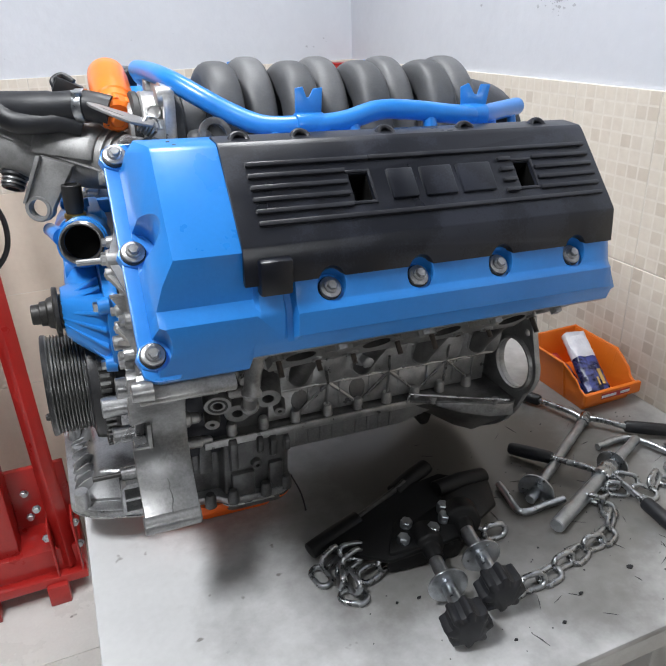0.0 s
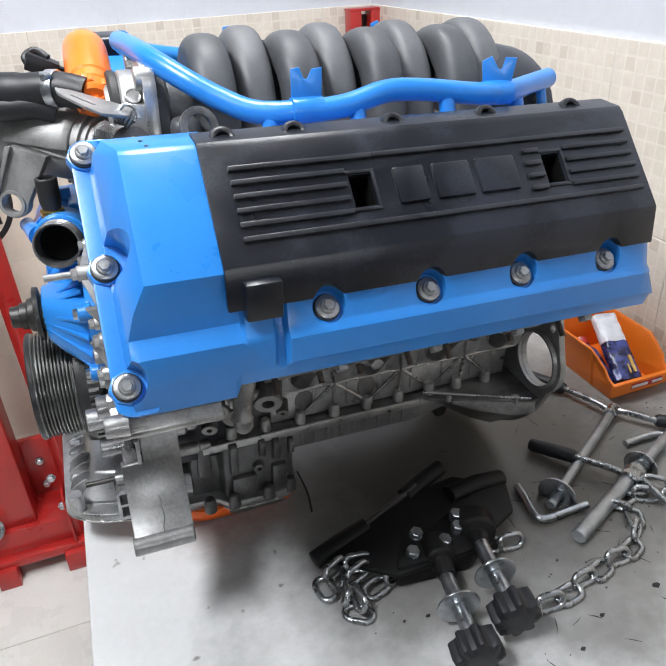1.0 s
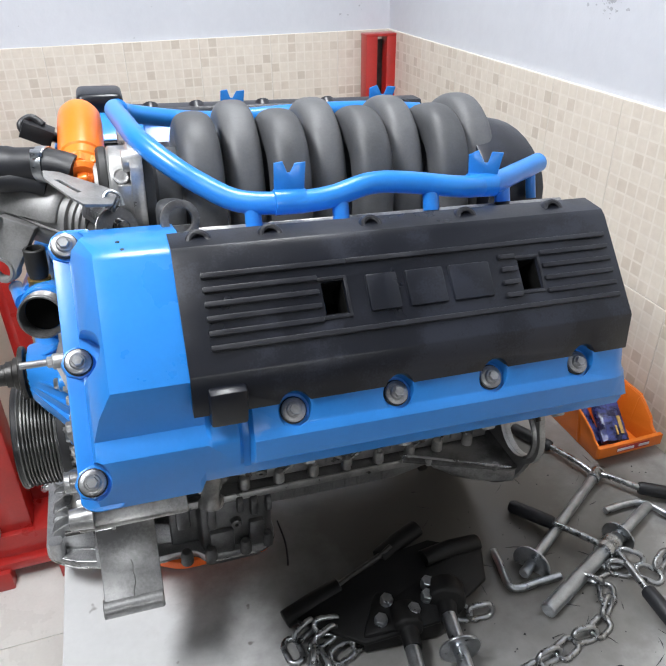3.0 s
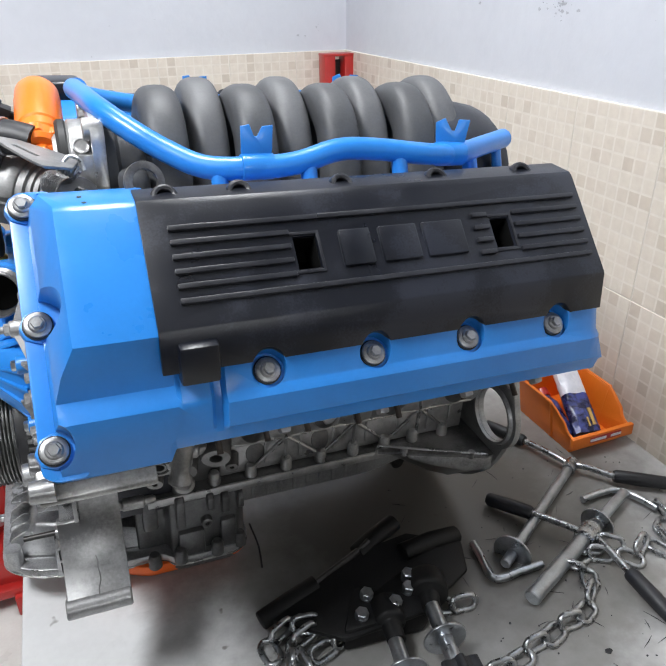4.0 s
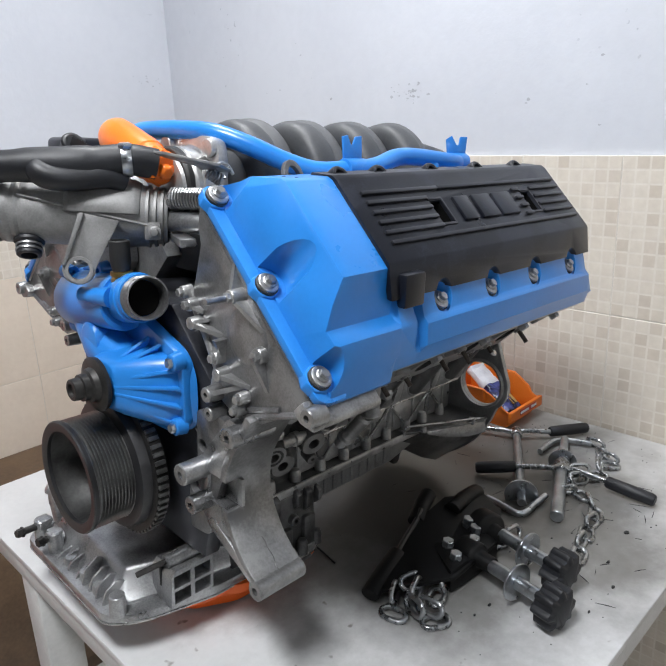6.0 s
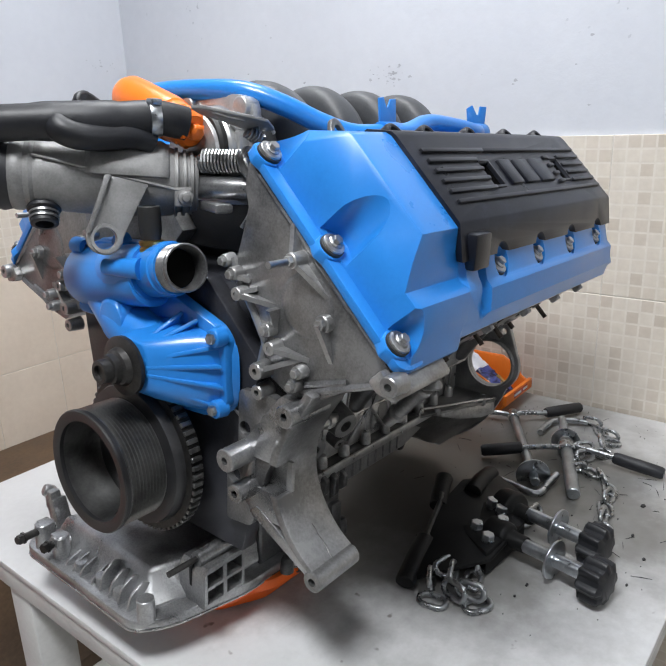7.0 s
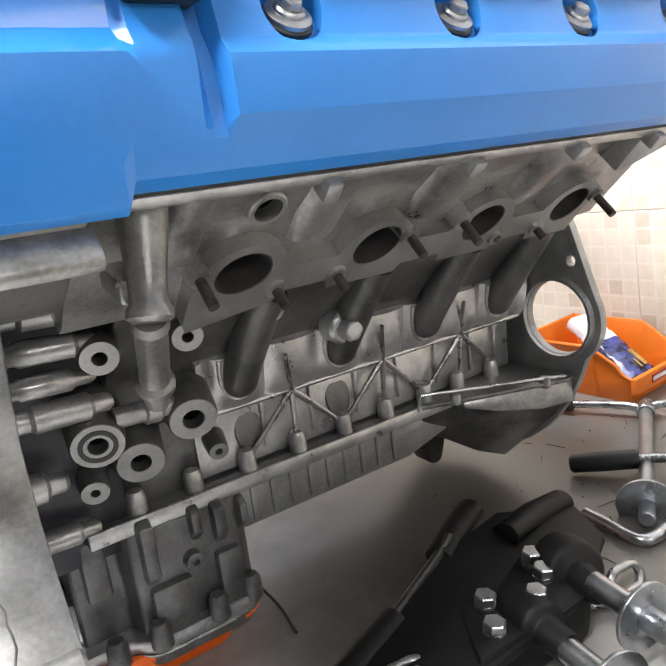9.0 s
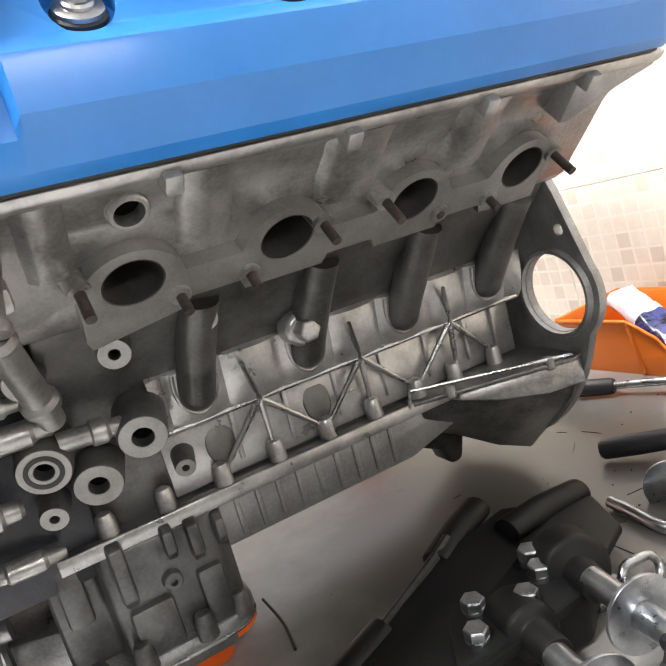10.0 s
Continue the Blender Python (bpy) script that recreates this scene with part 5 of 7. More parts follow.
def oil_pan():
    foot = [(-0.258, 0.245), (-0.235, 0.234), (-0.150, 0.214), (-0.105, 0.214), (-0.080, 0.212), (-0.066, 0.196), (0.018, 0.196), (0.036, 0.215), (0.036, 0.425), (0.018, 0.444), (-0.110, 0.444), (-0.150, 0.470), (-0.235, 0.505), (-0.262, 0.505), (-0.281, 0.488), (-0.281, 0.265)]
    foot = fillet(foot, 0.014, 4)
    def flat(p, q, d):
        return V((p, q, d))
    bm = B()
    prism(bm, foot, flat, -0.4145, -0.402)
    pan = part("oil_pan", bm, ALU, engine, "ribbed cast aluminium upper oil pan", bevel=0.0025)
    # floor of the tray and the walls of the deep part
    bm = B()
    loft(bm, [[V((x, y, z)) for x, y in ((-0.262 + g, 0.262 + g), (-0.180, 0.240 + g), (-0.10, 0.230), (-0.10, 0.41), (-0.180, 0.46 - g), (-0.262 + g, 0.485 - g))] for z, g in ((-0.403, 0.0), (-0.385, 0.016), (-0.366, 0.024))])
    part("tray", bm, ALU, pan, bevel=0.006)
    bm = B()
    prism(bm, fillet([(-0.112, 0.228), (-0.074, 0.228), (-0.069, 0.206), (0.020, 0.206), (0.032, 0.222), (0.032, 0.42), (-0.112, 0.42)], 0.005), flat, -0.403, -0.314)
    part("sump_wall", bm, SUMP_CAST, pan, bevel=0.003)
    for x, w, z0, z1 in ((-0.0560, 0.015, -0.304, -0.360), (-0.0165, 0.012, -0.308, -0.338), (0.0030, 0.014, -0.311, -0.348), (0.0240, 0.010, -0.316, -0.344)):
        bm = B()
        loft(bm, [[V((x + sx * w * k, y, z)) for sx, y in ((-0.5, 0.212), (-0.34, 0.1975 + g), (0.34, 0.1975 + g), (0.5, 0.212))] for z, k, g in ((z0, 0.9, 0.006), (z0 - 0.005, 1.0, 0.0), (z1 + 0.008, 1.0, 0.0), (z1, 0.8, 0.008))])
        part("rib", bm, SUMP_CAST, pan, bevel=0.0015)
    for x0, x1, z0, z1 in ((-0.0610, -0.0265, -0.362, -0.406), (-0.0050, 0.0165, -0.354, -0.404), (-0.1030, -0.0835, -0.310, -0.364)):
        bm = B()
        box(bm, ((x0 + x1) / 2, 0.2050 if x0 > -0.08 else 0.2240, (z0 + z1) / 2), (x1 - x0, 0.014, z0 - z1))
        part("panel", bm, SUMP_CAST, pan, bevel=0.004)
    bm = B()
    lathe(bm, (-0.0230, 0.208, -0.352), (0, -1, 0), [(0, 0.0085), (0.010, 0.0075), (0.011, 0.0062), (0.011, 0.0030), (0.006, 0.0028)], 16)
    part("plug_boss", bm, SUMP_CAST, pan)
    for x, y in ((-0.0940, 0.199), (-0.0607, 0.197), (-0.0113, 0.197), (0.0215, 0.203)):
        bm = B()
        lathe(bm, (x, y, -0.407), (0, 0, 1), [(0, 0.0090), (0.016, 0.0082), (0.021, 0.0060), (0.022, 0.003)], 16)
        part("bolt_boss", bm, SUMP_CAST, pan)
    bm = B()
    prism(bm, [(0.030, -0.314), (0.372, -0.314), (0.372, -0.330), (0.230, -0.366), (0.030, -0.366)], lambda p, q, d: V((p, d, q)), 0.236, 0.404)
    part("rear_pan", bm, ALU_DARK, pan, bevel=0.004)
    for k in range(9):
        bm = B()
        box(bm, (0.050 + k * 0.020, 0.2355, -0.340), (0.005, 0.004, 0.042))
        part("rib", bm, ALU_DARK, pan, bevel=0.0015)
    # upright ribs, bosses and corner post along the front edge
    for k, (y, h) in enumerate(((0.282, 0.034), (0.300, 0.034), (0.318, 0.034), (0.336, 0.040), (0.354, 0.020), (0.378, 0.020), (0.394, 0.020), (0.410, 0.016))):
        bm = B()
        prism(bm, fillet([(-0.274, -0.403), (-0.246, -0.403), (-0.240, -0.403 + h * 0.7), (-0.250, -0.403 + h * 0.86), (-0.267, -0.403 + h * 0.55)], 0.004, 3), lambda p, q, d: V((p, d, q)), y - 0.0016, y + 0.0016)
        part("fin", bm, ALU, pan, bevel=0.0012)
    for x, y, r, h in ((-0.264, 0.258, 0.0098, 0.027), (-0.262, 0.345, 0.008, 0.014), (-0.262, 0.310, 0.008, 0.012), (-0.262, 0.390, 0.008, 0.012), (-0.264, 0.432, 0.009, 0.030), (-0.266, 0.470, 0.010, 0.034)):
        bm = B()
        lathe(bm, (x, y, -0.404), (0, 0, 1), [(0, r * 1.1), (h, r), (h + 0.001, r * 0.9)], 20)
        part("post", bm, ALU, pan)
    for y, z, long in ((0.470, -0.378, 0.036), (0.436, -0.382, 0.016)):
        bm = B()
        box(bm, (-0.262, y, z - 0.008), (0.016, 0.020, 0.036))
        lathe(bm, (-0.262, y, z), (-1, -0.15, 0.1), [(-0.010, 0.0095), (0.012, 0.009)], 18)
        part("lug", bm, ALU, pan, bevel=0.002)
        bm = B()
        lathe(bm, (-0.268, y, z), (-1, -0.15, 0.1), [(0, 0.005), (long, 0.005)], 14)
        lathe(bm, V((-0.268, y, z)) + V((-1, -0.15, 0.1)).normalized() * long * 0.7, (-1, -0.15, 0.1), [(0, 0.0075), (0.003, 0.0075), (0.003, 0.0062), (0.009, 0.0062)], 6)
        part("bolt", bm, DARK_STEEL, pan)
    bm = B()
    box(bm, (-0.225, 0.502, -0.386), (0.022, 0.022, 0.046), Matrix.Rotation(radians(-20), 3, "X"))
    box(bm, (-0.228, 0.510, -0.366), (0.016, 0.018, 0.030))
    cyl(bm, (-0.222, 0.515, -0.360), (-0.236, 0.520, -0.352), 0.0085)
    part("corner_lug", bm, ALU, pan, bevel=0.004)
    # pocketed bracket at the near corner with its stud
    bm = B()
    prism(bm, [(-0.213, -0.404), (-0.150, -0.404), (-0.150, -0.352), (-0.205, -0.352), (-0.211, -0.360)], lambda p, q, d: V((p, d, q)), 0.218, 0.262)
    cutters = []
    for x, z in ((-0.196, -0.368), (-0.196, -0.390), (-0.166, -0.368), (-0.166, -0.390)):
        c = B()
        box(c, (x, 0.215, z), (0.024, 0.050, 0.018))
        cutters.append(c)
    part("pocket_bracket", cut(bm, cutters), ALU, pan)
    # Black sheet behind the pockets, with their inner shade as its colour.
    bm = B()
    box(bm, (-0.180, 0.243, -0.378), (0.064, 0.004, 0.046))
    part("pocket_back", bm, GASKET, pan)
    bm = B()
    lathe(bm, (-0.196, 0.236, -0.346), (-1, 0.05, -0.05), [(-0.055, 0.010), (0.012, 0.009)], 18)
    part("stud_boss", bm, ALU, pan)
    bm = B()
    cyl(bm, (-0.200, 0.236, -0.345), (-0.246, 0.239, -0.347), 0.0036, seg=12)
    part("stud", bm, DARK_STEEL, pan)
    bm = B()
    prism(bm, [(-0.12 + 1.004 * (p + 0.12), 0.34 + 1.004 * (q - 0.34)) for p, q in foot], flat, -0.4168, -0.4142)
    part("pan_edge", bm, RIB_ALU, pan, "thin bright metal edge", bevel=0.0008)
    # orange lower sump, its lip following the pan's edge
    bm = B()
    prism(bm, [(max(-0.198, p), 0.34 + 0.975 * (q - 0.34)) for p, q in foot], flat, -0.4235, -0.4166)
    part("sump_lip", bm, SUMP_ORANGE, pan, "thin orange painted lip", bevel=0.001)
    bm = B()
    prism(bm, fillet([(-0.104, 0.226), (-0.076, 0.222), (-0.068, 0.199), (0.014, 0.199), (0.034, 0.222), (0.034, 0.42), (-0.104, 0.42)], 0.010), flat, -0.4270, -0.4140)
    part("sump_flange", bm, SUMP_CAST, pan, bevel=0.002)
    bm = B()
    low = fillet([(-0.175, 0.240), (-0.140, 0.222), (-0.105, 0.203), (0.018, 0.203), (0.031, 0.217), (0.031, 0.43), (-0.105, 0.43), (-0.205, 0.46)], 0.014, 4)
    loft(bm, [[V((-0.09 + (0.985, 0.985, 0.985, 0.86, 0.84)[k] * (p + 0.09), 0.32 + (0.985, 0.985, 0.985, 0.80, 0.78)[k] * (q - 0.32), z)) for p, q in low] for k, z in ((0, -0.4146), (1, -0.4230), (2, -0.4290), (3, -0.4380), (4, -0.4580))])
    part("lower_sump", bm, SUMP_ORANGE, pan, "orange painted lower sump", bevel=0.0015)


oil_pan()


def soft_tube(bm, path, w, h):
    """A tube in the y-z plane with a squarish section, w to each side along x and h outward."""
    pts = spline(path, 6)
    rows = []
    for k, p in enumerate(pts):
        go = (pts[min(k + 1, len(pts) - 1)] - pts[max(k - 1, 0)]).normalized()
        up = V((1, 0, 0)).cross(go)
        row = []
        for j in range(28):
            a = 2 * math.pi * j / 28
            c, s = math.cos(a), math.sin(a)
            row.append(p + V((1, 0, 0)) * (w * math.copysign(abs(c) ** 0.72, c)) + up * (h * math.copysign(abs(s) ** 0.72, s)))
        rows.append(row)
    return loft(bm, rows)


def intake():
    bm = B()
    rows = []
    for x, k in ((-0.075, 0.9), (-0.06, 1.0), (0.33, 1.0), (0.372, 0.96), (0.392, 0.80)):
        rows.append([V((x, CY + y * k, z0 + (z - 0.02) * k)) for y, z, z0 in ((-0.115, -0.02, 0.02), (-0.122, 0.030, 0.02), (-0.080, 0.062, 0.02), (0.080, 0.062, 0.02), (0.122, 0.030, 0.02), (0.115, -0.02, 0.02))])
    loft(bm, rows)
    man = part("intake_manifold", bm, RUNNER, engine, "dark grey plastic intake manifold with eight arched runners", bevel=0.006)
    for x in (-0.033, 0.063, 0.160, 0.257):
        bm = B()
        soft_tube(bm, [(x, 0.244, 0.000), (x, 0.241, 0.055), (x, 0.246, 0.103), (x, 0.264, 0.142), (x, 0.297, 0.160), (x, 0.336, 0.150), (x, 0.366, 0.115), (x, 0.380, 0.060)], 0.0226, 0.0224)
        part("runner", bm, RUNNER, man, "dark arched intake runner")
    for x in (0.018, 0.115, 0.212, 0.310):
        bm = B()
        soft_tube(bm, [(x, 0.262, 0.000), (x, 0.264, 0.055), (x, 0.274, 0.103), (x, 0.298, 0.144), (x, 0.337, 0.163), (x, 0.378, 0.151), (x, 0.410, 0.113), (x, 0.424, 0.060)], 0.0206, 0.0210)
        part("runner", bm, RUNNER_PALE, man, "paler intake runner")
    bm = B()
    loft(bm, [[V((x, CY + 0.005 + w * math.cos(a), 0.085 + h * (math.sin(a) if math.sin(a) > 0 else math.sin(a)))) for a in (2 * math.pi * j / 28 for j in range(28))] for x, w, h in
              ((0.300, 0.105, 0.066), (0.345, 0.112, 0.070), (0.376, 0.104, 0.064), (0.388, 0.080, 0.048), (0.391, 0.045, 0.025))])
    part("plenum", bm, BLACK_COVER, man, "black rounded rear plenum", bevel=0.002)
    bm = B()
    prism(bm, [(0.120, 0.030), (0.136, 0.082), (0.160, 0.092), (0.250, 0.060), (0.250, 0.020)], lambda p, q, d: V((d, p, q)), -0.055, 0.345)
    part("injector_deck", bm, RUNNER, man, "dark plastic deck under the runners", bevel=0.004)
    bm = B()
    box(bm, (-0.072, 0.222, 0.080), (0.030, 0.030, 0.075))
    part("front_block", bm, RUNNER, man, bevel=0.010, seg=3)
    bm = B()
    lathe(bm, (-0.0935, 0.300, 0.100), (1, 0, 0), [(0, 0.052), (0.010, 0.053), (0.014, 0.046), (0.060, 0.046)], 36)
    part("inlet_neck", bm, RUNNER, man, "dark grey plastic inlet neck")
    # rail, one side each
    near = [(-0.108, 0.420, 0.160), (-0.112, 0.392, 0.165), (-0.105, 0.330, 0.168), (-0.094, 0.270, 0.166), (-0.070, 0.232, 0.153), (-0.040, 0.208, 0.137), (-0.008, 0.186, 0.126), (0.034, 0.170, 0.127), (0.080, 0.168, 0.130),
            (0.125, 0.172, 0.140), (0.165, 0.168, 0.140), (0.225, 0.160, 0.134), (0.268, 0.170, 0.131), (0.315, 0.198, 0.130), (0.364, 0.229, 0.129)]
    far = [(-0.108, 0.405, 0.164), (-0.100, 0.440, 0.150), (-0.060, 0.460, 0.138), (-0.008, 0.468, 0.130), (0.034, 0.472, 0.129), (0.125, 0.470, 0.134), (0.225, 0.476, 0.134), (0.315, 0.470, 0.130)]
    for n, path in enumerate((near, far)):
        bm = B()
        tube(bm, spline(path, 6), 0.0114, 18)
        rail = part("coolant_rail", bm, BLUE, engine, "bright blue painted tubular rail")
        for bx in (0.040, 0.252):
            y = 0.170 if bx < 0.1 else 0.166
            z = 0.128 if bx < 0.1 else 0.132
            if n:
                y = 0.473
            bm = B()
            lathe(bm, (bx - 0.016, y, z), (1, -0.06 if bx > 0.1 else 0, 0), [(0, 0.0128), (0.032, 0.0128)], 20)
            left = [(-0.0155, 0.006), (0.0145, 0.006), (0.0165, 0.0385), (0.0060, 0.0375), (0.0010, 0.0285), (-0.0020, 0.0285), (-0.0062, 0.0395), (-0.0150, 0.0380)]
            right = [(-0.0145, 0.006), (0.0150, 0.006), (0.0205, 0.0350), (0.0085, 0.0350), (0.0050, 0.0235), (0.0015, 0.0235), (-0.0060, 0.0360), (-0.0160, 0.0310)]
            yaw = radians(-4 if bx < 0.1 else -20)
            prism(bm, left if bx < 0.1 else right, lambda p, q, d, bx=bx, y=y, z=z, c=math.cos(yaw), s=math.sin(yaw): V((bx + p * c - d * s, y + d * c + p * s + q * (0.12 if not n else -0.12), z + q)), -0.0012, 0.0012)
            part("fork_bracket", bm, BLUE, rail, bevel=0.0006)
        for x in (0.004, 0.092, 0.190, 0.288):
            y, z = (0.180, 0.126) if x < 0.05 else ((0.168, 0.130) if x < 0.15 else ((0.164, 0.137) if x < 0.25 else (0.184, 0.131)))
            y = y if not n else 0.64 - y - 0.004
            s = -1 if not n else 1
            bm = B()
            cyl(bm, (x, y, z), (x, y + s * 0.010, z - 0.024), 0.0082, 0.0088, 16)
            part("cup", bm, BLUE, rail)
            if not n:
                bm = B()
                cyl(bm, (x, y + s * 0.010, z - 0.022), (x, y + s * 0.030, z - 0.070), 0.0078, 0.0070, 16)
                box(bm, (x + 0.012, y + s * 0.022, z - 0.036), (0.022, 0.020, 0.016), Matrix.Rotation(radians(25), 3, "X"))
                part("injector", bm, GASKET, rail, "black injector with square plug", bevel=0.0012)
    bm = B()
    cyl(bm, (0.345, 0.216, 0.129), (0.347, 0.205, 0.095), 0.0058, seg=14)
    part("rail_stub", bm, BLUE, engine)
    for (x, y, z), d in (((-0.020, 0.150, 0.108), (-0.022, -0.006, 0.004)),):
        bm = B()
        tube(bm, [V((x, y, z)), V((x, y, z)) + V(d)], [0.0030, 0.0026], 12)
        part("nipple", bm, BRASS, engine, "small brass nipple")
    # lifting eye
    bm = B()
    lathe(bm, (-0.070, 0.160, 0.122), (0.25, -0.9, 0.35), [(0, 0.0118), (0, 0.0190), (0.005, 0.0190), (0.005, 0.0118)], 28, closed=True)
    box(bm, (-0.070, 0.166, 0.098), (0.038, 0.005, 0.030), Matrix.Rotation(radians(-20), 3, "X"))
    part("lifting_eye", bm, BLOCK, engine, "grey steel lifting eye", bevel=0.0006)


intake()


BRANCH = [(-0.262, 0.342, 0.131), (-0.274, 0.336, 0.124), (-0.262, 0.325, 0.117), (-0.236, 0.316, 0.117), (-0.212, 0.309, 0.119), (-0.192, 0.306, 0.113)]


def front_fittings():
    # throttle body
    bm = B()
    lathe(bm, (-0.096, 0.300, 0.104), (-1, 0, 0), [(0, 0.049), (0.010, 0.049), (0.013, 0.0465), (0.030, 0.0465), (0.033, 0.043), (0.047, 0.038)], 44)
    prism(bm, fillet([(0.243, 0.046), (0.357, 0.046), (0.357, 0.163), (0.243, 0.163)], 0.024, 6), lambda p, q, d: V((d, p, q)), -0.107, -0.094)
    for y, z in ((0.257, 0.150), (0.343, 0.150), (0.257, 0.060)):
        lathe(bm, (-0.094, y, z), (-1, 0, 0), [(0, 0.0115), (0.019, 0.0110), (0.020, 0.0095)], 20)
    box(bm, (-0.112, 0.256, 0.104), (0.016, 0.012, 0.044))
    lathe(bm, (-0.116, 0.262, 0.131), (0, -0.8, 0.6), [(0, 0.0085), (0.0045, 0.0085), (0.0045, 0.0065), (0.0035, 0.0065), (0.0035, 0.002)], 20)
    throttle = part("throttle_body", bm, SKIRT_ALU, engine, "cast aluminium throttle body with springs", bevel=0.002)
    for (x, y, z), ax, turns, r in (((-0.150, 0.276, 0.094), (0.45, -0.89, 0.02), 14, 0.0115), ((-0.137, 0.222, 0.126), (0.75, -0.3, -0.5), 5, 0.0060)):
        a0, a, b = across(ax)
        pts = [V((x, y, z)) + a0 * (0.0037 * k / 10) + a * (r * math.cos(2 * math.pi * k / 10)) + b * (r * math.sin(2 * math.pi * k / 10)) for k in range(turns * 10)]
        bm = B()
        tube(bm, pts, 0.0017, 6)
        part("return_spring", bm, BOLT_ZINC, throttle, "coiled steel return spring")
    bm = B()
    cyl(bm, (-0.150, 0.282, 0.067), (-0.128, 0.226, 0.068), 0.0125, seg=22)
    cyl(bm, (-0.150, 0.280, 0.094), (-0.120, 0.215, 0.095), 0.0075, seg=18)
    part("spindle", bm, ALU, throttle, bevel=0.001)
    bm = B()
    prism(bm, fillet([(-0.189, 0.247), (-0.187, 0.226), (-0.164, 0.190), (-0.152, 0.178), (-0.128, 0.192), (-0.120, 0.230), (-0.142, 0.240), (-0.174, 0.252)], 0.003), lambda p, q, d: V((p, q, d + 0.146 - 0.30 * (p + 0.186))), -0.0015, 0.0015)
    cutter = B()
    box(cutter, (-0.166, 0.218, 0.14), (0.030, 0.005, 0.06), Matrix.Rotation(radians(-48), 3, "Z"))
    part("cable_bracket", cut(bm, [cutter]), CAST_GREY, throttle, "thin zinc throttle cable bracket", bevel=0.0006)
    for k, pts in enumerate(([(-0.138, 0.206, 0.128), (-0.130, 0.210, 0.136), (-0.121, 0.207, 0.133), (-0.118, 0.202, 0.124)], [(-0.150, 0.218, 0.030), (-0.140, 0.206, 0.060), (-0.138, 0.206, 0.100)])):
        bm = B()
        tube(bm, spline(pts, 5), 0.0019, 8)
        part("linkage_wire", bm, STEEL, throttle)
    bm = B()
    box(bm, (-0.150, 0.256, 0.048), (0.020, 0.048, 0.010), Matrix.Rotation(radians(-20), 3, "Z"))
    part("clevis", bm, ALU, throttle, bevel=0.003)
    bm = B()
    lathe(bm, (-0.128, 0.228, 0.088), (0.25, -0.80, 0.50), [(0, 0.006), (0, 0.0205), (0.002, 0.0215), (0.004, 0.0185), (0.007, 0.0185), (0.009, 0.0215), (0.011, 0.0205), (0.011, 0.006)], 32, closed=True)
    part("cable_pulley", bm, MOUNT_ALU, throttle, "small grooved grey cable pulley")
    # cast intake elbow
    a, b = V((-0.292, 0.406, 0.078)), V((-0.143, 0.294, 0.069))
    bm = B()
    path = [a + (b - a) * t for t in (0.0, 0.03, 0.07, 0.09, 0.12, 0.14, 0.17, 0.20, 0.45, 0.72, 0.86, 0.90, 0.95, 1.0)]
    tube(bm, path, [0.0345, 0.0368, 0.0368, 0.0350, 0.0368, 0.0350, 0.0368, 0.0358, 0.0380, 0.0380, 0.0355, 0.0318, 0.0318, 0.0295], 32)
    elbow = part("intake_elbow", bm, CAST_GREY, engine, "grey cast intake elbow", angle=40)
    bm = B()
    tube(bm, [a + (b - a) * 0.02, a + (b - a) * -0.03, a + (b - a) * -0.06], [0.0355, 0.0380, 0.0365], 32)
    part("rubber_boot", bm, RUBBER, elbow, "black rubber intake boot")
    bm = B()
    box(bm, (-0.170, 0.284, 0.058), (0.018, 0.026, 0.020), Matrix.Rotation(radians(-40), 3, "Z"))
    lathe(bm, (-0.177, 0.272, 0.058), (-0.5, -0.8, 0), [(-0.01, 0.0085), (0.004, 0.008), (0.004, 0.0045), (0.009, 0.0045)], 16)
    part("ear", bm, CAST_GREY, elbow, bevel=0.002)
    ax, side, up = (b - a).normalized(), V((-0.60, -0.80, 0.0)).normalized(), V((0, 0, 1))
    side = (side - ax * side.dot(ax)).normalized()
    up = side.cross(ax) if side.cross(ax).z > 0 else ax.cross(side)

    def skin(t, deg, r):
        g = radians(deg)
        return a + (b - a) * t + (side * math.cos(g) + up * math.sin(g)) * r
    # raised panel on the shoulder, seam along the flank, rings at the outlet
    bm = B()
    loft(bm, [[skin(t, d, r) for d, r in [(d, 0.0425 - lift) for d in range(10, 86, 15)] + [(85, 0.034), (10, 0.034)]] for t, lift in ((0.40, 0.004), (0.43, 0.0), (0.80, 0.0), (0.84, 0.004))])
    part("raised_panel", bm, CAST_GREY, elbow, bevel=0.0012)
    bm = B()
    tube(bm, [skin(0.14 + 0.075 * k, 34 - 4.2 * k, 0.0382 if k < 9 else 0.036) for k in range(11)], 0.0017, 8)
    part("cast_seam", bm, CAST_GREY, elbow)
    for t, r in ((0.88, 0.0365), (0.925, 0.0350), (0.965, 0.0335)):
        bm = B()
        lathe(bm, a + (b - a) * t, ax, [(-0.0022, r - 0.004), (-0.0016, r), (0.0016, r), (0.0022, r - 0.004)], 36, closed=True)
        part("outlet_ring", bm, CAST_GREY, elbow)
    # spigot with a spring clip under the far end
    sp, sd = V((-0.275, 0.376, 0.050)), V((-0.30, -0.45, -0.84)).normalized()
    bm = B()
    lathe(bm, sp, sd, [(-0.020, 0.0160), (0.004, 0.0150), (0.006, 0.0165), (0.009, 0.0165), (0.011, 0.0135), (0.024, 0.0135), (0.025, 0.0120), (0.025, 0.009), (0.016, 0.009)], 28)
    part("spigot", bm, RUBBER, elbow, "black spigot")
    for d in (0.0135, 0.019):
        bm = B()
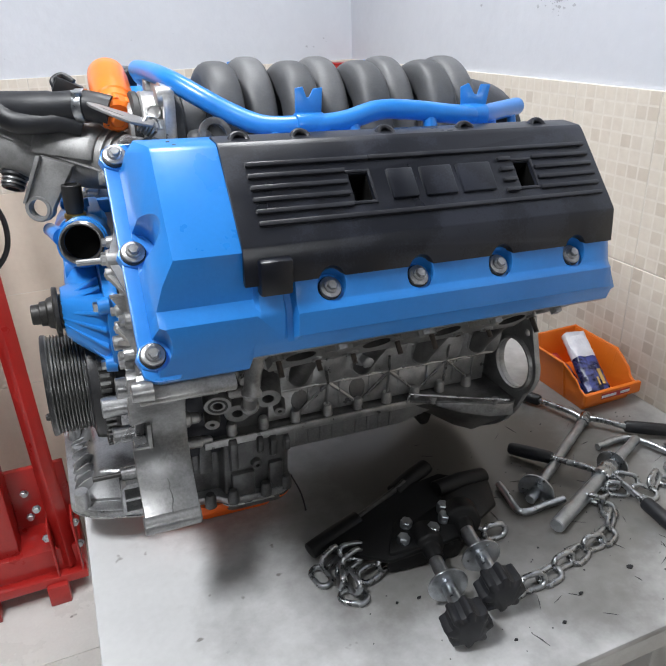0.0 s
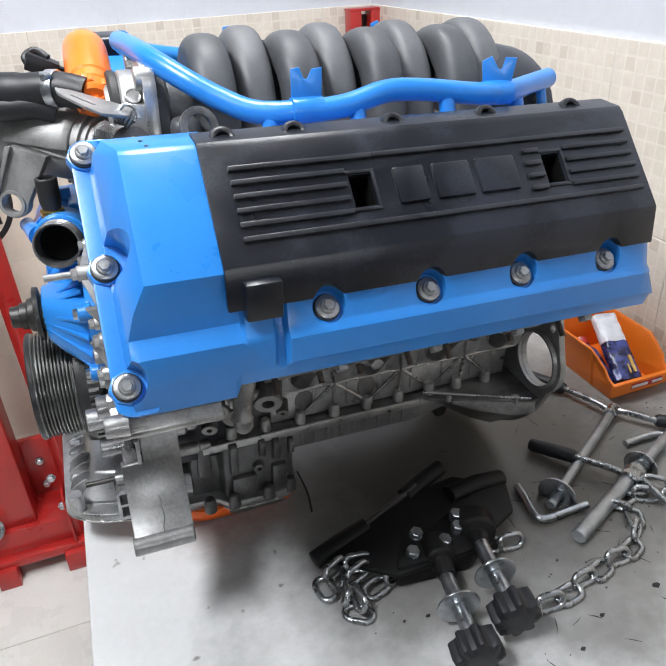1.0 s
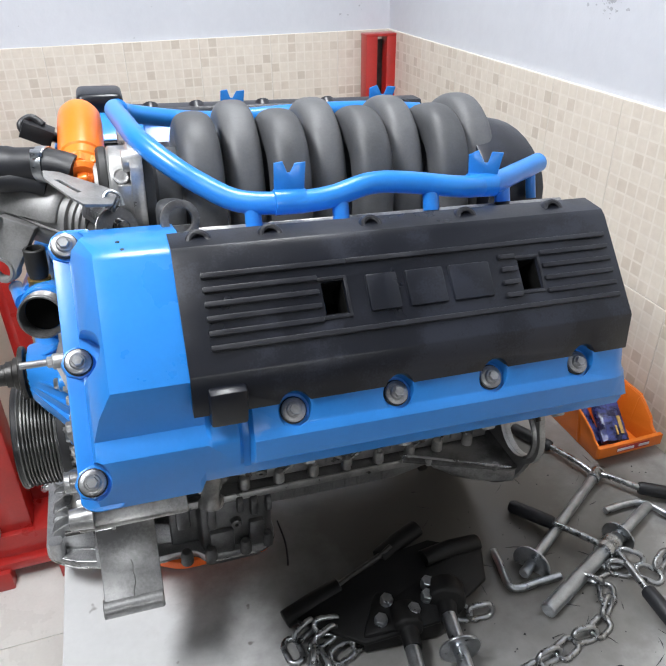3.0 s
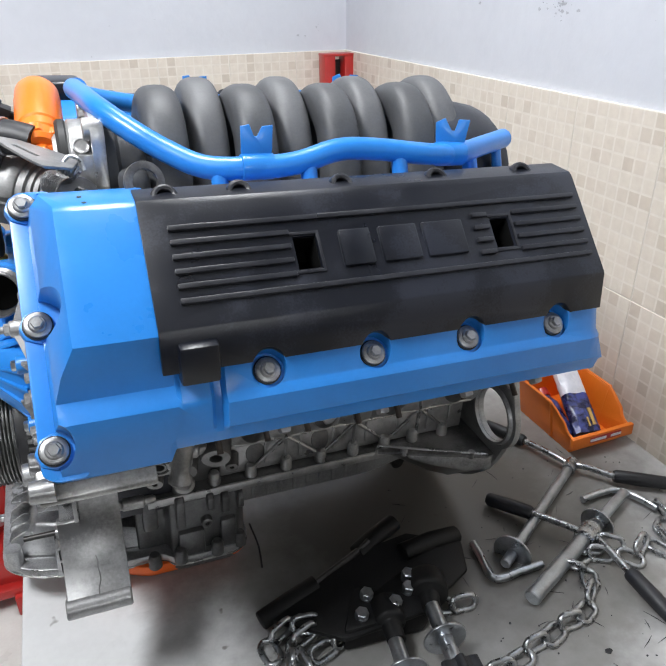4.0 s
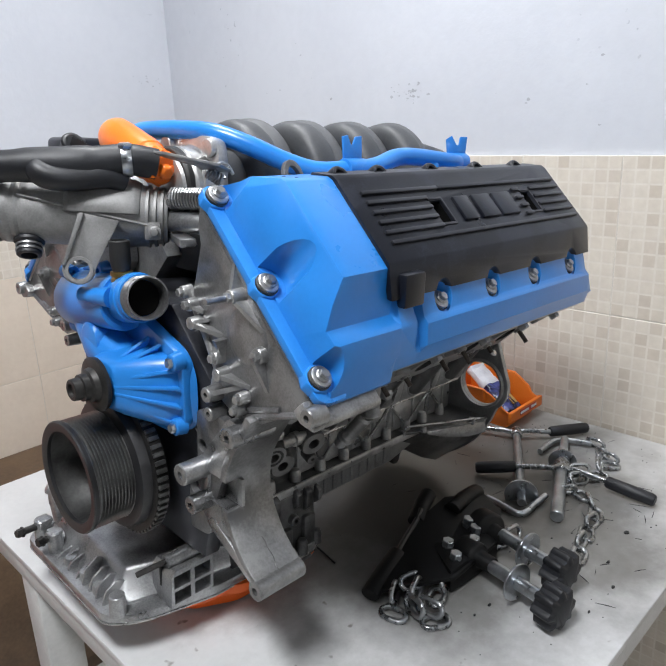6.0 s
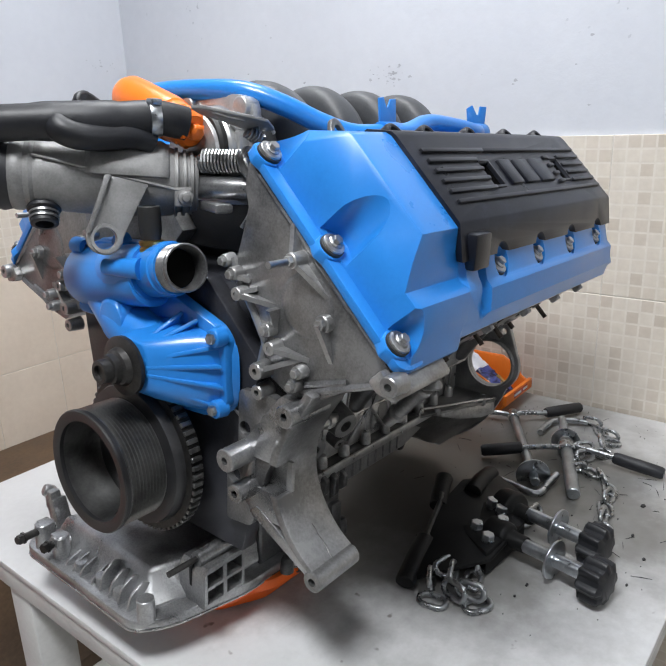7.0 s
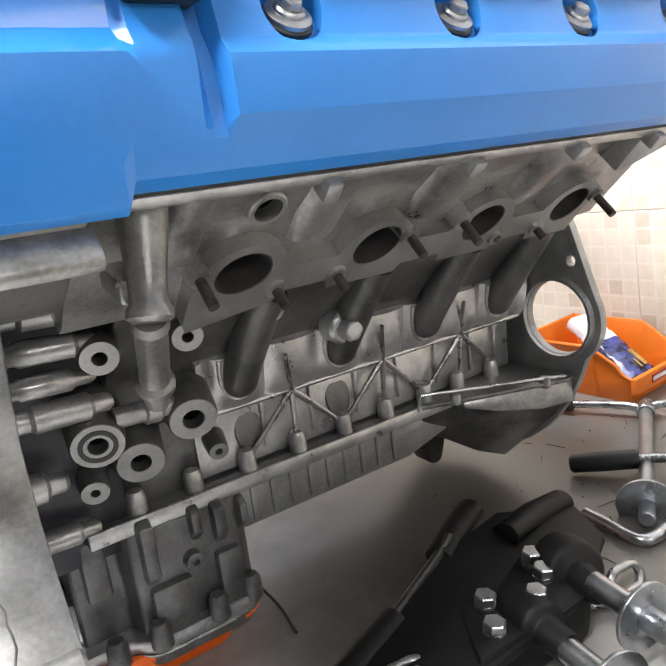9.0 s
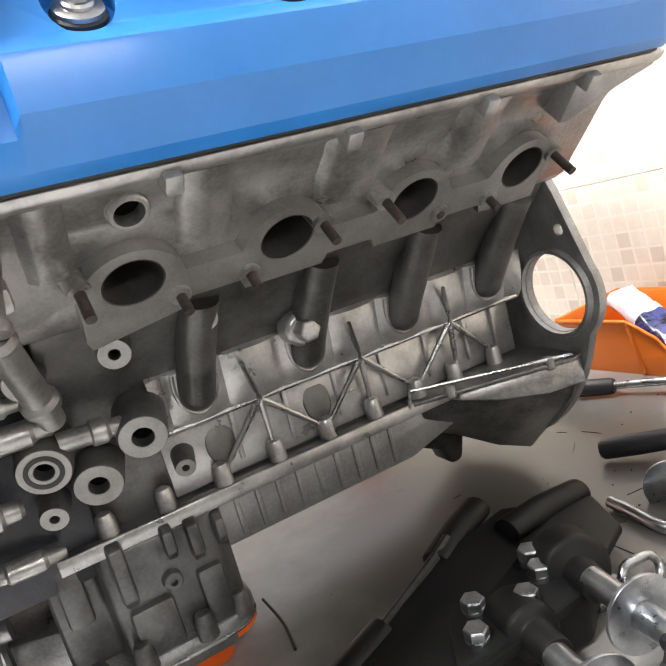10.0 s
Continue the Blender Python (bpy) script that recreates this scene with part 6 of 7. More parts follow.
        lathe(bm, sp + sd * d, sd, [(-0.0010, 0.0136), (-0.0010, 0.0149), (0.0010, 0.0149), (0.0010, 0.0136)], 28, closed=True)
        part("spring_clip", bm, BOLT_ZINC, elbow, "bright spring clip")
    bm = B()
    box(bm, (-0.268, 0.388, 0.050), (0.012, 0.012, 0.030), Matrix.Rotation(radians(18), 3, "Y"))
    part("clip_lug", bm, CAST_GREY, elbow, bevel=0.002)
    # flat foot that reaches down to the pump, with a bolt eye at its end
    n = V((-0.42, -0.90, 0.12)).normalized()
    h = V((0.906, -0.423, 0.0))
    eye = V((-0.2535, 0.305, 0.019))
    w = n.cross(h) if n.cross(h).z > 0 else h.cross(n)
    foot = [(0.006, 0.062), (0.046, 0.052), (0.0195, 0.004)] + [(0.0175 * math.cos(radians(g)), 0.0165 * math.sin(radians(g))) for g in range(0, -181, -20)] + [(-0.0165, 0.008)]
    bm = B()
    prism(bm, foot, lambda p, q, d: eye + h * p + w * q + n * d, -0.008, 0.004)
    c = B()
    cyl(c, eye - n * 0.03, eye + n * 0.03, 0.0110, seg=28)
    part("foot", cut(bm, [c]), CAST_GREY, elbow, "flat cast foot with a bolt eye", bevel=0.0012)
    bm = B()
    lathe(bm, eye + n * 0.003, n, [(0, 0.0112), (0, 0.0150), (0.0035, 0.0145), (0.0035, 0.0112)], 28, closed=True)
    part("eye_rim", bm, CAST_GREY, elbow)
    bm = B()
    prism(bm, [(0.004, 0.062), (0.010, 0.062), (-0.0135, 0.006), (-0.0175, 0.006)], lambda p, q, d: eye + h * p + w * q + n * d, 0.003, 0.008)
    part("foot_flange", bm, CAST_GREY, elbow, bevel=0.001)
    # hoses
    bm = B()
    path = spline([(-0.160, 0.288, 0.131), (-0.187, 0.300, 0.136), (-0.220, 0.316, 0.133), (-0.250, 0.332, 0.131), (-0.300, 0.372, 0.127), (-0.360, 0.430, 0.120), (-0.430, 0.510, 0.110)], 5)
    tube(bm, path, [0.0172] * 11 + [0.0186] * 8 + [0.0172] * (len(path) - 19), 24)
    hose = part("coolant_hose", bm, RUBBER, engine, "thick black rubber hose")
    bm = B()
    tube(bm, spline(BRANCH, 6), 0.0138, 22)
    part("branch", bm, RUBBER, hose)
    bm = B()
    lathe(bm, (-0.190, 0.3015, 0.1358), (-0.89, 0.45, -0.05), [(-0.0055, 0.0172), (-0.0055, 0.0190), (0.0055, 0.0190), (0.0055, 0.0172)], 32, closed=True)
    box(bm, (-0.196, 0.292, 0.151), (0.011, 0.011, 0.006))
    part("hose_clamp", bm, STEEL, hose, "steel worm-drive hose clamp", bevel=0.0006)
    # orange canister
    o, ax = V((-0.154, 0.284, 0.124)), V((0.02, 0.94, 0.30))
    bm = B()
    lathe(bm, o, ax, [(0.0, 0.016), (0.004, 0.0195), (0.018, 0.020), (0.020, 0.0215), (0.032, 0.0220), (0.034, 0.0238), (0.042, 0.0245), (0.095, 0.0243), (0.112, 0.0235), (0.120, 0.0200), (0.123, 0.011)], 36)
    can = part("canister", bm, ORANGE, engine, "orange painted round canister", angle=30)
    bm = B()
    lathe(bm, o, ax, [(-0.010, 0.006), (-0.008, 0.009), (0.002, 0.0095)], 6)
    box(bm, o + V(ax) * -0.001, (0.036, 0.007, 0.008), Matrix.Rotation(radians(-12), 3, "Y"))
    a0, s, t = across(ax)
    loft(bm, [[o + a0 * d + (s * math.cos(g) + t * math.sin(g)) * (0.0200 + 0.0024 * max(-0.2, math.cos(8 * g))) for g in (2 * math.pi * j / 64 for j in range(64))] for d in (0.006, 0.008, 0.016, 0.018)])
    part("cap", bm, ORANGE, can, bevel=0.001)
    bm = B()
    box(bm, (-0.158, 0.296, 0.124), (0.034, 0.022, 0.016), Matrix.Rotation(radians(-28), 3, "Z"))
    part("neck", bm, ORANGE, can, bevel=0.004, seg=3)
    bm = B()
    lathe(bm, (-0.139, 0.300, 0.107), (1, 0, 0), [(0, 0.041), (0.003, 0.0435), (0.009, 0.0435), (0.011, 0.041)], 36)
    part("collar", bm, GASKET, can)
    # wiring plug behind the hose
    bm = B()
    box(bm, (-0.200, 0.396, 0.143), (0.034, 0.026, 0.018), Matrix.Rotation(radians(25), 3, "Y"))
    tube(bm, spline([(-0.210, 0.390, 0.140), (-0.216, 0.396, 0.152), (-0.204, 0.402, 0.158), (-0.192, 0.396, 0.150)], 5), 0.0045, 8)
    tube(bm, spline([(-0.188, 0.396, 0.138), (-0.170, 0.402, 0.130), (-0.150, 0.402, 0.125)], 5), 0.006, 8)
    part("plug_connector", bm, RUBBER, engine, "black wiring plug", bevel=0.002)


front_fittings()


# ---------------------------------------------------------------- things on the bench
def link_mesh(long=0.0435, wide=0.027, r=0.0038):
    pts = []
    h, w = long / 2 - wide / 2, wide / 2 - r
    for k in range(8):
        a = -math.pi / 2 + math.pi * k / 7
        pts.append(V((h + w * math.cos(a), w * math.sin(a), 0)))
    for k in range(8):
        a = math.pi / 2 + math.pi * k / 7
        pts.append(V((-h + w * math.cos(a), w * math.sin(a), 0)))
    bm = B()
    tube(bm, pts, r, 8, closed=True)
    for f in bm.faces:
        f.smooth = True
    me = bpy.data.meshes.new("link")
    bmesh.ops.recalc_face_normals(bm, faces=bm.faces)
    bm.to_mesh(me)
    bm.free()
    me.materials.append(CHROME)
    return me


LINK = link_mesh()


def chain(label, path, seed, heap=()):
    """Links laid along the path, turned by turns as a slack chain lies, or heaped one by one."""
    rng = random.Random(seed)
    root = tagged(new("chain"), label, "chain", group="chains on the bench")
    if heap:
        root.location = (*heap[0][:2], TABLE)
        for x, y, z, yaw, tilt in heap:
            ob = new("link", LINK)
            ob.parent = root
            lift = 0.0042 + 0.0095 * math.sin(radians(tilt))
            ob.matrix_basis = Matrix.Translation(-V(root.location)) @ pose(x, y, TABLE + z + lift, 0, 0, yaw) @ Matrix.Rotation(radians(tilt), 4, "X")
        return
    root.location = path[0]
    pts = spline(path, 24)
    spots, run = [], 0.0
    for a, b in zip(pts, pts[1:]):
        run += (b - a).length
        if run >= 0.0305 or not spots:
            spots.append((b, (b - a).normalized()))
            run = 0.0
    for k, (p, go) in enumerate(spots):
        ob = new("link", LINK)
        ob.parent = root
        yaw = math.atan2(go.y, go.x) + rng.uniform(-0.22, 0.22)
        tilt = (radians(62) if k % 2 else radians(14)) + rng.uniform(-0.22, 0.22)
        lift = 0.0032 + 0.0092 * abs(math.sin(tilt))
        pitch = -math.asin(max(-0.9, min(0.9, go.z))) + rng.uniform(-0.10, 0.10)
        m = Matrix.Translation((p.x, p.y, max(p.z, TABLE) + lift + 0.0005)) @ Matrix.Rotation(yaw, 4, "Z") @ Matrix.Rotation(pitch, 4, "Y") @ Matrix.Rotation(tilt, 4, "X")
        ob.matrix_basis = Matrix.Translation(-V(path[0])) @ m


T = TABLE
chain("heap of steel chain links beside the black adapter", [], 1, [
    (0.000, 0.072, 0.000, -80, 8), (0.020, 0.086, 0.006, 28, 78), (0.051, 0.081, 0.014, -12, 30), (0.044, 0.066, 0.010, 20, 72),
    (0.020, 0.052, 0.004, -105, 74), (0.026, 0.022, 0.000, -34, 6), (0.030, 0.034, 0.006, -84, 66), (0.060, 0.046, 0.003, 16, 20), (0.090, 0.052, 0.004, 24, 70)])
chain("long bright steel chain lying across the bench", [(0.215, -0.052, T), (0.262, -0.058, T), (0.300, -0.046, T), (0.350, -0.036, T), (0.400, -0.026, T), (0.428, -0.002, T), (0.446, 0.024, T), (0.430, 0.048, T), (0.470, 0.052, T), (0.500, 0.030, T)], 3)
chain("coiled end of a bright steel chain on the bench", [(0.478, 0.060, T + 0.006), (0.510, 0.052, T + 0.004), (0.525, 0.022, T), (0.560, 0.038, T + 0.004), (0.585, 0.020, T), (0.604, 0.050, T), (0.630, 0.066, T), (0.640, 0.100, T)], 4)
chain("small piece of steel chain beside the black adapter", [(0.228, 0.055, T), (0.252, 0.044, T), (0.280, 0.038, T)], 5)


def hex_head(bm, p, axis, r, h):
    lathe(bm, p, axis, [(0, r), (h * 0.85, r), (h, r * 0.88)], 6)


ROD = surface("grey_zinc_rod", (0.36, 0.385, 0.41), (0.52, 0.55, 0.58), (0.30, 0.42), metal=0.9, big=30, fine=500, bump=0.15, dist=0.0003)


def spindle(label, ends, rod_r, washer_at, washer_r, arms, hook, thin=1.0):
    root = tagged(new("spindle"), label, "clamp spindle", group="clamp spindles")
    a, b = (V((x, y, T + z)) for x, y, z in ends)
    root.location = a
    inv = Matrix.Translation(-a)

    def put(nm, bm, mat, lab="", bevel=0.0):
        bmesh.ops.transform(bm, matrix=inv, verts=bm.verts)
        return part(nm, bm, mat, root, lab, bevel)
    go = (b - a).normalized()
    bm = B()
    n = int((b - a).length / 0.0028)
    rows = [(0, rod_r * 0.85), (0.0015, rod_r)]
    for k in range(1, n // 3):
        r = rod_r * (thin if k * 0.0084 > washer_at else 1.0)
        rows += [(k * 0.0084, r), (0.0007 + k * 0.0084, r * 0.985)]
    rows += [((b - a).length - 0.001, rod_r * thin), ((b - a).length, rod_r * thin * 0.9)]
    lathe(bm, a, go, rows, 16)
    put("threaded_rod", bm, ROD, "zinc-plated threaded rod")
    bm = B()
    w = a + go * washer_at
    lathe(bm, w, go, [(-0.0016, rod_r), (-0.0016, washer_r), (0.0016, washer_r), (0.0016, rod_r)], 32, closed=True)
    put("washer", bm, STEEL, "wide zinc washer", 0.0004)
    for at, bar, grip in arms:
        p = a + go * at
        q, r = V((bar[0], bar[1], T + bar[2])), V((grip[0], grip[1], T + grip[2]))
        bm = B()
        tube(bm, spline([p, p + (q - p) * 0.3 + V((0, 0, 0.004)), q, q + (r - q) * 0.2], 5), 0.0052, 12)
        lathe(bm, p - go * 0.011, go, [(0, rod_r * 1.25), (0.002, rod_r * 1.45), (0.020, rod_r * 1.45), (0.022, rod_r * 1.25)], 18)
        put("handle_bar", bm, CHROME, "bright steel handle bar")
        bm = B()
        lathe(bm, q, r - q, [(0, 0.0088), (0.004, 0.0106), ((r - q).length * 0.5, 0.0112), ((r - q).length - 0.004, 0.0106), ((r - q).length, 0.0080)], 20)
        put("grip", bm, RUBBER, "black rubber grip")
    bm = B()
    tube(bm, spline([(x, y, T + z) for x, y, z in hook], 6), 0.0056, 12)
    put("cross_handle", bm, STEEL, "bent zinc cross handle")


spindle("zinc threaded spindle with washer and two black-gripped handles", ((0.346, 0.078, 0.012), (0.582, 0.224, 0.014)), 0.0078, 0.026, 0.0285,
        [(0.268, (0.618, 0.168, 0.016), (0.690, 0.122, 0.013)), (0.264, (0.543, 0.306, 0.013), (0.507, 0.376, 0.0125))], [(0.329, 0.134, 0.0075), (0.326, 0.110, 0.0075), (0.319, 0.072, 0.0075), (0.332, 0.062, 0.0075), (0.362, 0.063, 0.0075), (0.397, 0.061, 0.009)])
spindle("thick zinc threaded spindle with a thin end and two grips", ((0.344, 0.014, 0.0125), (0.606, 0.130, 0.016)), 0.0108, 0.190, 0.0255,
        [(0.156, (0.438, 0.142, 0.020), (0.398, 0.203, 0.013)), (0.166, (0.490, -0.004, 0.020), (0.492, -0.086, 0.013))], [(0.540, 0.148, 0.008), (0.572, 0.150, 0.008), (0.604, 0.145, 0.009), (0.622, 0.120, 0.009), (0.634, 0.088, 0.008)], 0.74)


def star_knob(rod_from, knob_at, washer_k, label):
    root = tagged(new("star_knob"), label, "clamp knob", group="star knobs")
    a, b = V(rod_from), V(knob_at)
    root.location = b
    inv = Matrix.Translation(-b)
    go = (b - a).normalized()

    def put(nm, bm, mat, lab="", bevel=0.0, angle=35):
        bmesh.ops.transform(bm, matrix=inv, verts=bm.verts)
        return part(nm, bm, mat, root, lab, bevel, angle)
    bm = B()
    lathe(bm, a, go, [(0, 0.0095), ((b - a).length * washer_k, 0.0095), ((b - a).length, 0.0095)], 20)
    put("stem", bm, STEEL, "zinc-plated stem")
    bm = B()
    lathe(bm, a + (b - a) * washer_k, go, [(0, 0.0095), (0, 0.0265), (0.003, 0.0265), (0.003, 0.0095)], 36, closed=True)
    put("washer", bm, STEEL, "wide zinc washer", 0.0005)
    bm = B()
    ax, s, t = across(go)
    rows = []
    for d, k in ((-0.016, 0.80), (-0.013, 0.97), (0.006, 1.0), (0.013, 0.95), (0.017, 0.70)):
        rows.append([b + ax * d + (s * math.cos(g) + t * math.sin(g)) * (k * (0.0265 + 0.0042 * max(-0.55, math.cos(8 * g)))) for g in (2 * math.pi * j / 96 for j in range(96))])
    loft(bm, rows)
    put("head", bm, RUBBER, "black lobed plastic knob")


star_knob((0.140, 0.010, 0.834), (0.122, -0.092, 0.834), 0.42, "black lobed star knob with washer on the bench")
star_knob((0.200, 0.030, 0.845), (0.184, -0.070, 0.842), 0.45, "second black lobed star knob with washer on the bench")


def stand_adapter():
    root = tagged(new("stand_adapter"), "black steel mounting head with hex bolts lying on the bench", "mounting bracket")
    root.location = (0.14, 0.09, T)
    inv = Matrix.Translation((-0.14, -0.09, -T))

    def put(nm, bm, mat, lab="", bevel=0.0, angle=35):
        bmesh.ops.transform(bm, matrix=inv, verts=bm.verts)
        return part(nm, bm, mat, root, lab, bevel, angle)
    # main plate, leaning from its rounded back edge to the front
    corner = [V((0.002, 0.116, T + 0.014)), V((0.086, 0.034, T + 0.030)), V((0.190, 0.030, T + 0.036)), V((0.285, 0.080, T + 0.022)), V((0.300, 0.122, T + 0.030)), V((0.225, 0.150, T + 0.048)), V((0.150, 0.148, T + 0.042))]
    bm = B()
    loft(bm, [[p + V((0, 0, 0.004)) for p in corner], [p - V((0, 0, 0.004)) for p in corner]])
    put("plate", bm, BLACK_PAINT, "", 0.003)
    bm = B()
    prism(bm, [(0.085, 0.040), (0.190, 0.030), (0.235, 0.060), (0.20, 0.110), (0.12, 0.100)], lambda p, q, d: V((p, q, d)), T + 0.001, T + 0.040)
    put("core", bm, BLACK_PAINT, "", 0.006)
    for pts in ([(0.000, 0.114, T + 0.0135), (0.045, 0.125, T + 0.021), (0.084, 0.132, T + 0.028)], [(0.150, 0.150, T + 0.040), (0.185, 0.166, T + 0.044), (0.222, 0.180, T + 0.046)], [(0.205, 0.122, T + 0.048), (0.255, 0.132, T + 0.042), (0.300, 0.136, T + 0.034)]):
        bm = B()
        tube(bm, [V(p) for p in pts], 0.0135, 16, flat=0.8)
        put("folded_edge", bm, BLACK_PAINT, "", 0.002)
    bm = B()
    tube(bm, spline([(0.070, 0.126, T + 0.030), (0.100, 0.136, T + 0.034), (0.150, 0.148, T + 0.046), (0.170, 0.156, T + 0.050)], 5), 0.0045, 10)
    put("rod", bm, DARK_STEEL)
    bm = B()
    lathe(bm, (0.152, 0.066, T + 0.030), (-0.012, -0.066, 0.004), [(0, 0.022), (0.030, 0.021), (0.033, 0.0185), (0.035, 0.0125), (0.060, 0.0115)], 24)
    put("socket", bm, BLACK_PAINT, "", 0.002)
    bm = B()
    lathe(bm, (0.217, 0.078, T + 0.034), (-0.019, -0.056, 0.008), [(0, 0.027), (0.026, 0.027), (0.030, 0.024), (0.032, 0.0130), (0.058, 0.0115)], 24)
    put("socket", bm, BLACK_PAINT, "", 0.002)
    for x, y, z in ((0.132, 0.078, 0.040), (0.114, 0.052, 0.040), (0.160, 0.052, 0.042), (0.194, 0.084, 0.044), (0.186, 0.066, 0.042), (0.224, 0.064, 0.044)):
        bm = B()
        cyl(bm, (x, y, T + z - 0.010), (x, y, T + z + 0.002), 0.0085, 0.0085, 18)
        hex_head(bm, (x, y, T + z + 0.002), (0.1, -0.1, 1), 0.0088, 0.008)
        put("hex_bolt", bm, STEEL, "zinc hex bolt head", 0.0, 25)
    bm = B()
    box(bm, (0.140, 0.075, T + 0.018), (0.06, 0.05, 0.034))
    put("spacer", bm, BLACK_PAINT, "", 0.003)


stand_adapter()


def parts_bin():
    root = tagged(new("parts_bin"), "orange plastic open-front parts bin on the bench", "storage bin")
    root.location = (0.661, 0.342, T)
    L, W, H, t = 0.184, 0.128, 0.079, 0.003
    # the low open front looks to -y
    bm = B()
    scoop = [(p.x, p.y) for p in spline([V((-L / 2, 0.036, 0)), V((-L / 2 + 0.010, 0.039, 0)), V((-L / 2 + 0.019, 0.045, 0)), V((-L / 2 + 0.026, 0.056, 0)), V((-L / 2 + 0.037, 0.063, 0)), V((-L / 2 + 0.047, 0.070, 0)), V((-L / 2 + 0.064, H, 0))], 4)]
    side = [(-L / 2 + 0.012, 0.0)] + scoop + [(L / 2, H), (L / 2 - 0.012, 0.0)]
    for s in (-1, 1):
        lo = [V((s * (W / 2 - 0.010 + 0.012 * q / H), p, q)) for p, q in side]
        hi = [V((s * (W / 2 - 0.010 - t + 0.012 * q / H), p, q)) for p, q in side]
        loft(bm, [lo, hi])
        part("side_wall", bm, BIN_ORANGE, root, bevel=0.0008)
        bm = B()
    for ya, za, yb, zb, th in ((-L / 2 + 0.012, 0.0, -L / 2, 0.036, t), (L / 2 - 0.012, 0.0, L / 2, H, -t)):
        ra = [V((-W / 2 + 0.010, ya, za)), V((W / 2 - 0.010, ya, za)), V((W / 2 - 0.010 + 0.012 * zb / H, yb, zb)), V((-W / 2 + 0.010 - 0.012 * zb / H, yb, zb))]
        loft(bm, [ra, [p + V((0, th, 0)) for p in ra]])
        part("end_wall", bm, BIN_ORANGE, root, bevel=0.0008)
        bm = B()
    box(bm, (0, 0.005, 0.002), (W - 0.022, L - 0.036, 0.004))
    part("bottom", bm, BIN_ORANGE, root, bevel=0.0008)
    bm = B()
    for s in (-1, 1):
        tube(bm, [V((s * (W / 2 + 0.003), -L / 2 + 0.062, H)), V((s * (W / 2 + 0.003), L / 2, H))], 0.0030, 8)
        tube(bm, [V((s * (W / 2 - 0.0098 + 0.012 * q / H), p, q)) for p, q in scoop], 0.0026, 8)
        tube(bm, [V((s * (W / 2 - 0.009), -0.030, 0.004)), V((s * (W / 2 + 0.001), -0.030, H - 0.004))], 0.0035, 8)
    tube(bm, [V((-W / 2 - 0.003, L / 2, H)), V((W / 2 + 0.003, L / 2, H))], 0.0030, 8)
    box(bm, (0, -L / 2 - 0.002, 0.030), (W + 0.004, 0.008, 0.022))
    part("rim", bm, BIN_ORANGE, root, bevel=0.0015)
    bm = B()
    box(bm, (0.004, -L / 2 - 0.0064, 0.031), (0.066, 0.0012, 0.011))
    part("label", bm, RED, root, "small red label")
    for x, w in ((-0.016, 0.034), (0.022, 0.022)):
        bm = B()
        box(bm, (x + 0.004, -L / 2 - 0.0072, 0.031), (w, 0.0012, 0.005))
        part("label_bar", bm, BAG_WHITE, root, "pale plain bar")


BAG_WHITE = surface("white_printed_film", (0.62, 0.63, 0.70), (0.74, 0.75, 0.80), (0.25, 0.4), big=30, fine=120)
BAG_BLUE = surface("blue_printed_film", (0.008, 0.010, 0.05), (0.06, 0.08, 0.30), (0.22, 0.38), big=55, fine=160, bump=0.3, spread=(0.42, 0.60))


def parts_bag():
    root = tagged(new("parts_bag"), "dark blue and white printed packet in the orange bin", "packet")
    root.matrix_world = Matrix.Translation((0.667, 0.330, 0.853)) @ Matrix.Rotation(radians(-14), 4, "Z") @ Matrix.Rotation(radians(-62), 4, "X")
    rng = random.Random(4)

    def pillow(z0, z1, mat, name, lab, n=9):
        rows = []
        for j in range(n + 1):
            z = z0 + (z1 - z0) * j / n
            rows.append([V((0.024 * math.copysign(abs(math.cos(a)) ** 0.5, math.cos(a)) * (1 + rng.uniform(-0.03, 0.03)), 0.011 * math.copysign(abs(math.sin(a)) ** 0.8, math.sin(a)) * (1 + rng.uniform(-0.35, 0.35)), z)) for a in (2 * math.pi * k / 20 for k in range(20))])
        bm = B()
        loft(bm, rows)
        part(name, bm, mat, root, lab, angle=60)
    pillow(-0.068, 0.010, BAG_BLUE, "printed_body", "dark blue printed film")
    pillow(0.010, 0.070, BAG_WHITE, "white_end", "plain white end")
    for x, z, w, h in ((0.012, -0.040, 0.006, 0.034), (0.003, -0.050, 0.003, 0.018)):
        bm = B()
        box(bm, (x, -0.0125, z), (w, 0.003, h))
        part("print_bar", bm, BRASS, root, "dull yellow plain bar")


def spray_bottle():
    root = tagged(new("dark_bottle"), "dark plastic bottle with a dull red cap in the bin", "bottle")
    root.matrix_world = Matrix.Translation((0.632, 0.345, T + 0.026)) @ Matrix.Rotation(radians(-6), 4, "Z") @ Matrix.Rotation(radians(-68), 4, "X")
    bm = B()
    lathe(bm, (0, 0, -0.060), (0, 0, 1), [(0, 0.015), (0.003, 0.018), (0.075, 0.018), (0.088, 0.012), (0.094, 0.010)], 24)
    part("bottle_body", bm, BAG_BLUE, root, "dark blue-black plastic")
    bm = B()
    lathe(bm, (0, 0, 0.034), (0, 0, 1), [(0, 0.0125), (0.002, 0.0135), (0.016, 0.0130), (0.018, 0.010)], 20)
    part("cap", bm, RED, root, "dull red cap")


parts_bin()
parts_bag()
spray_bottle()


def cable_tie(pts, r, label):
    bm = B()
    tube(bm, spline(pts, 6), r, 8)
    return tagged(part("wire", bm, RUBBER), label, "wire")


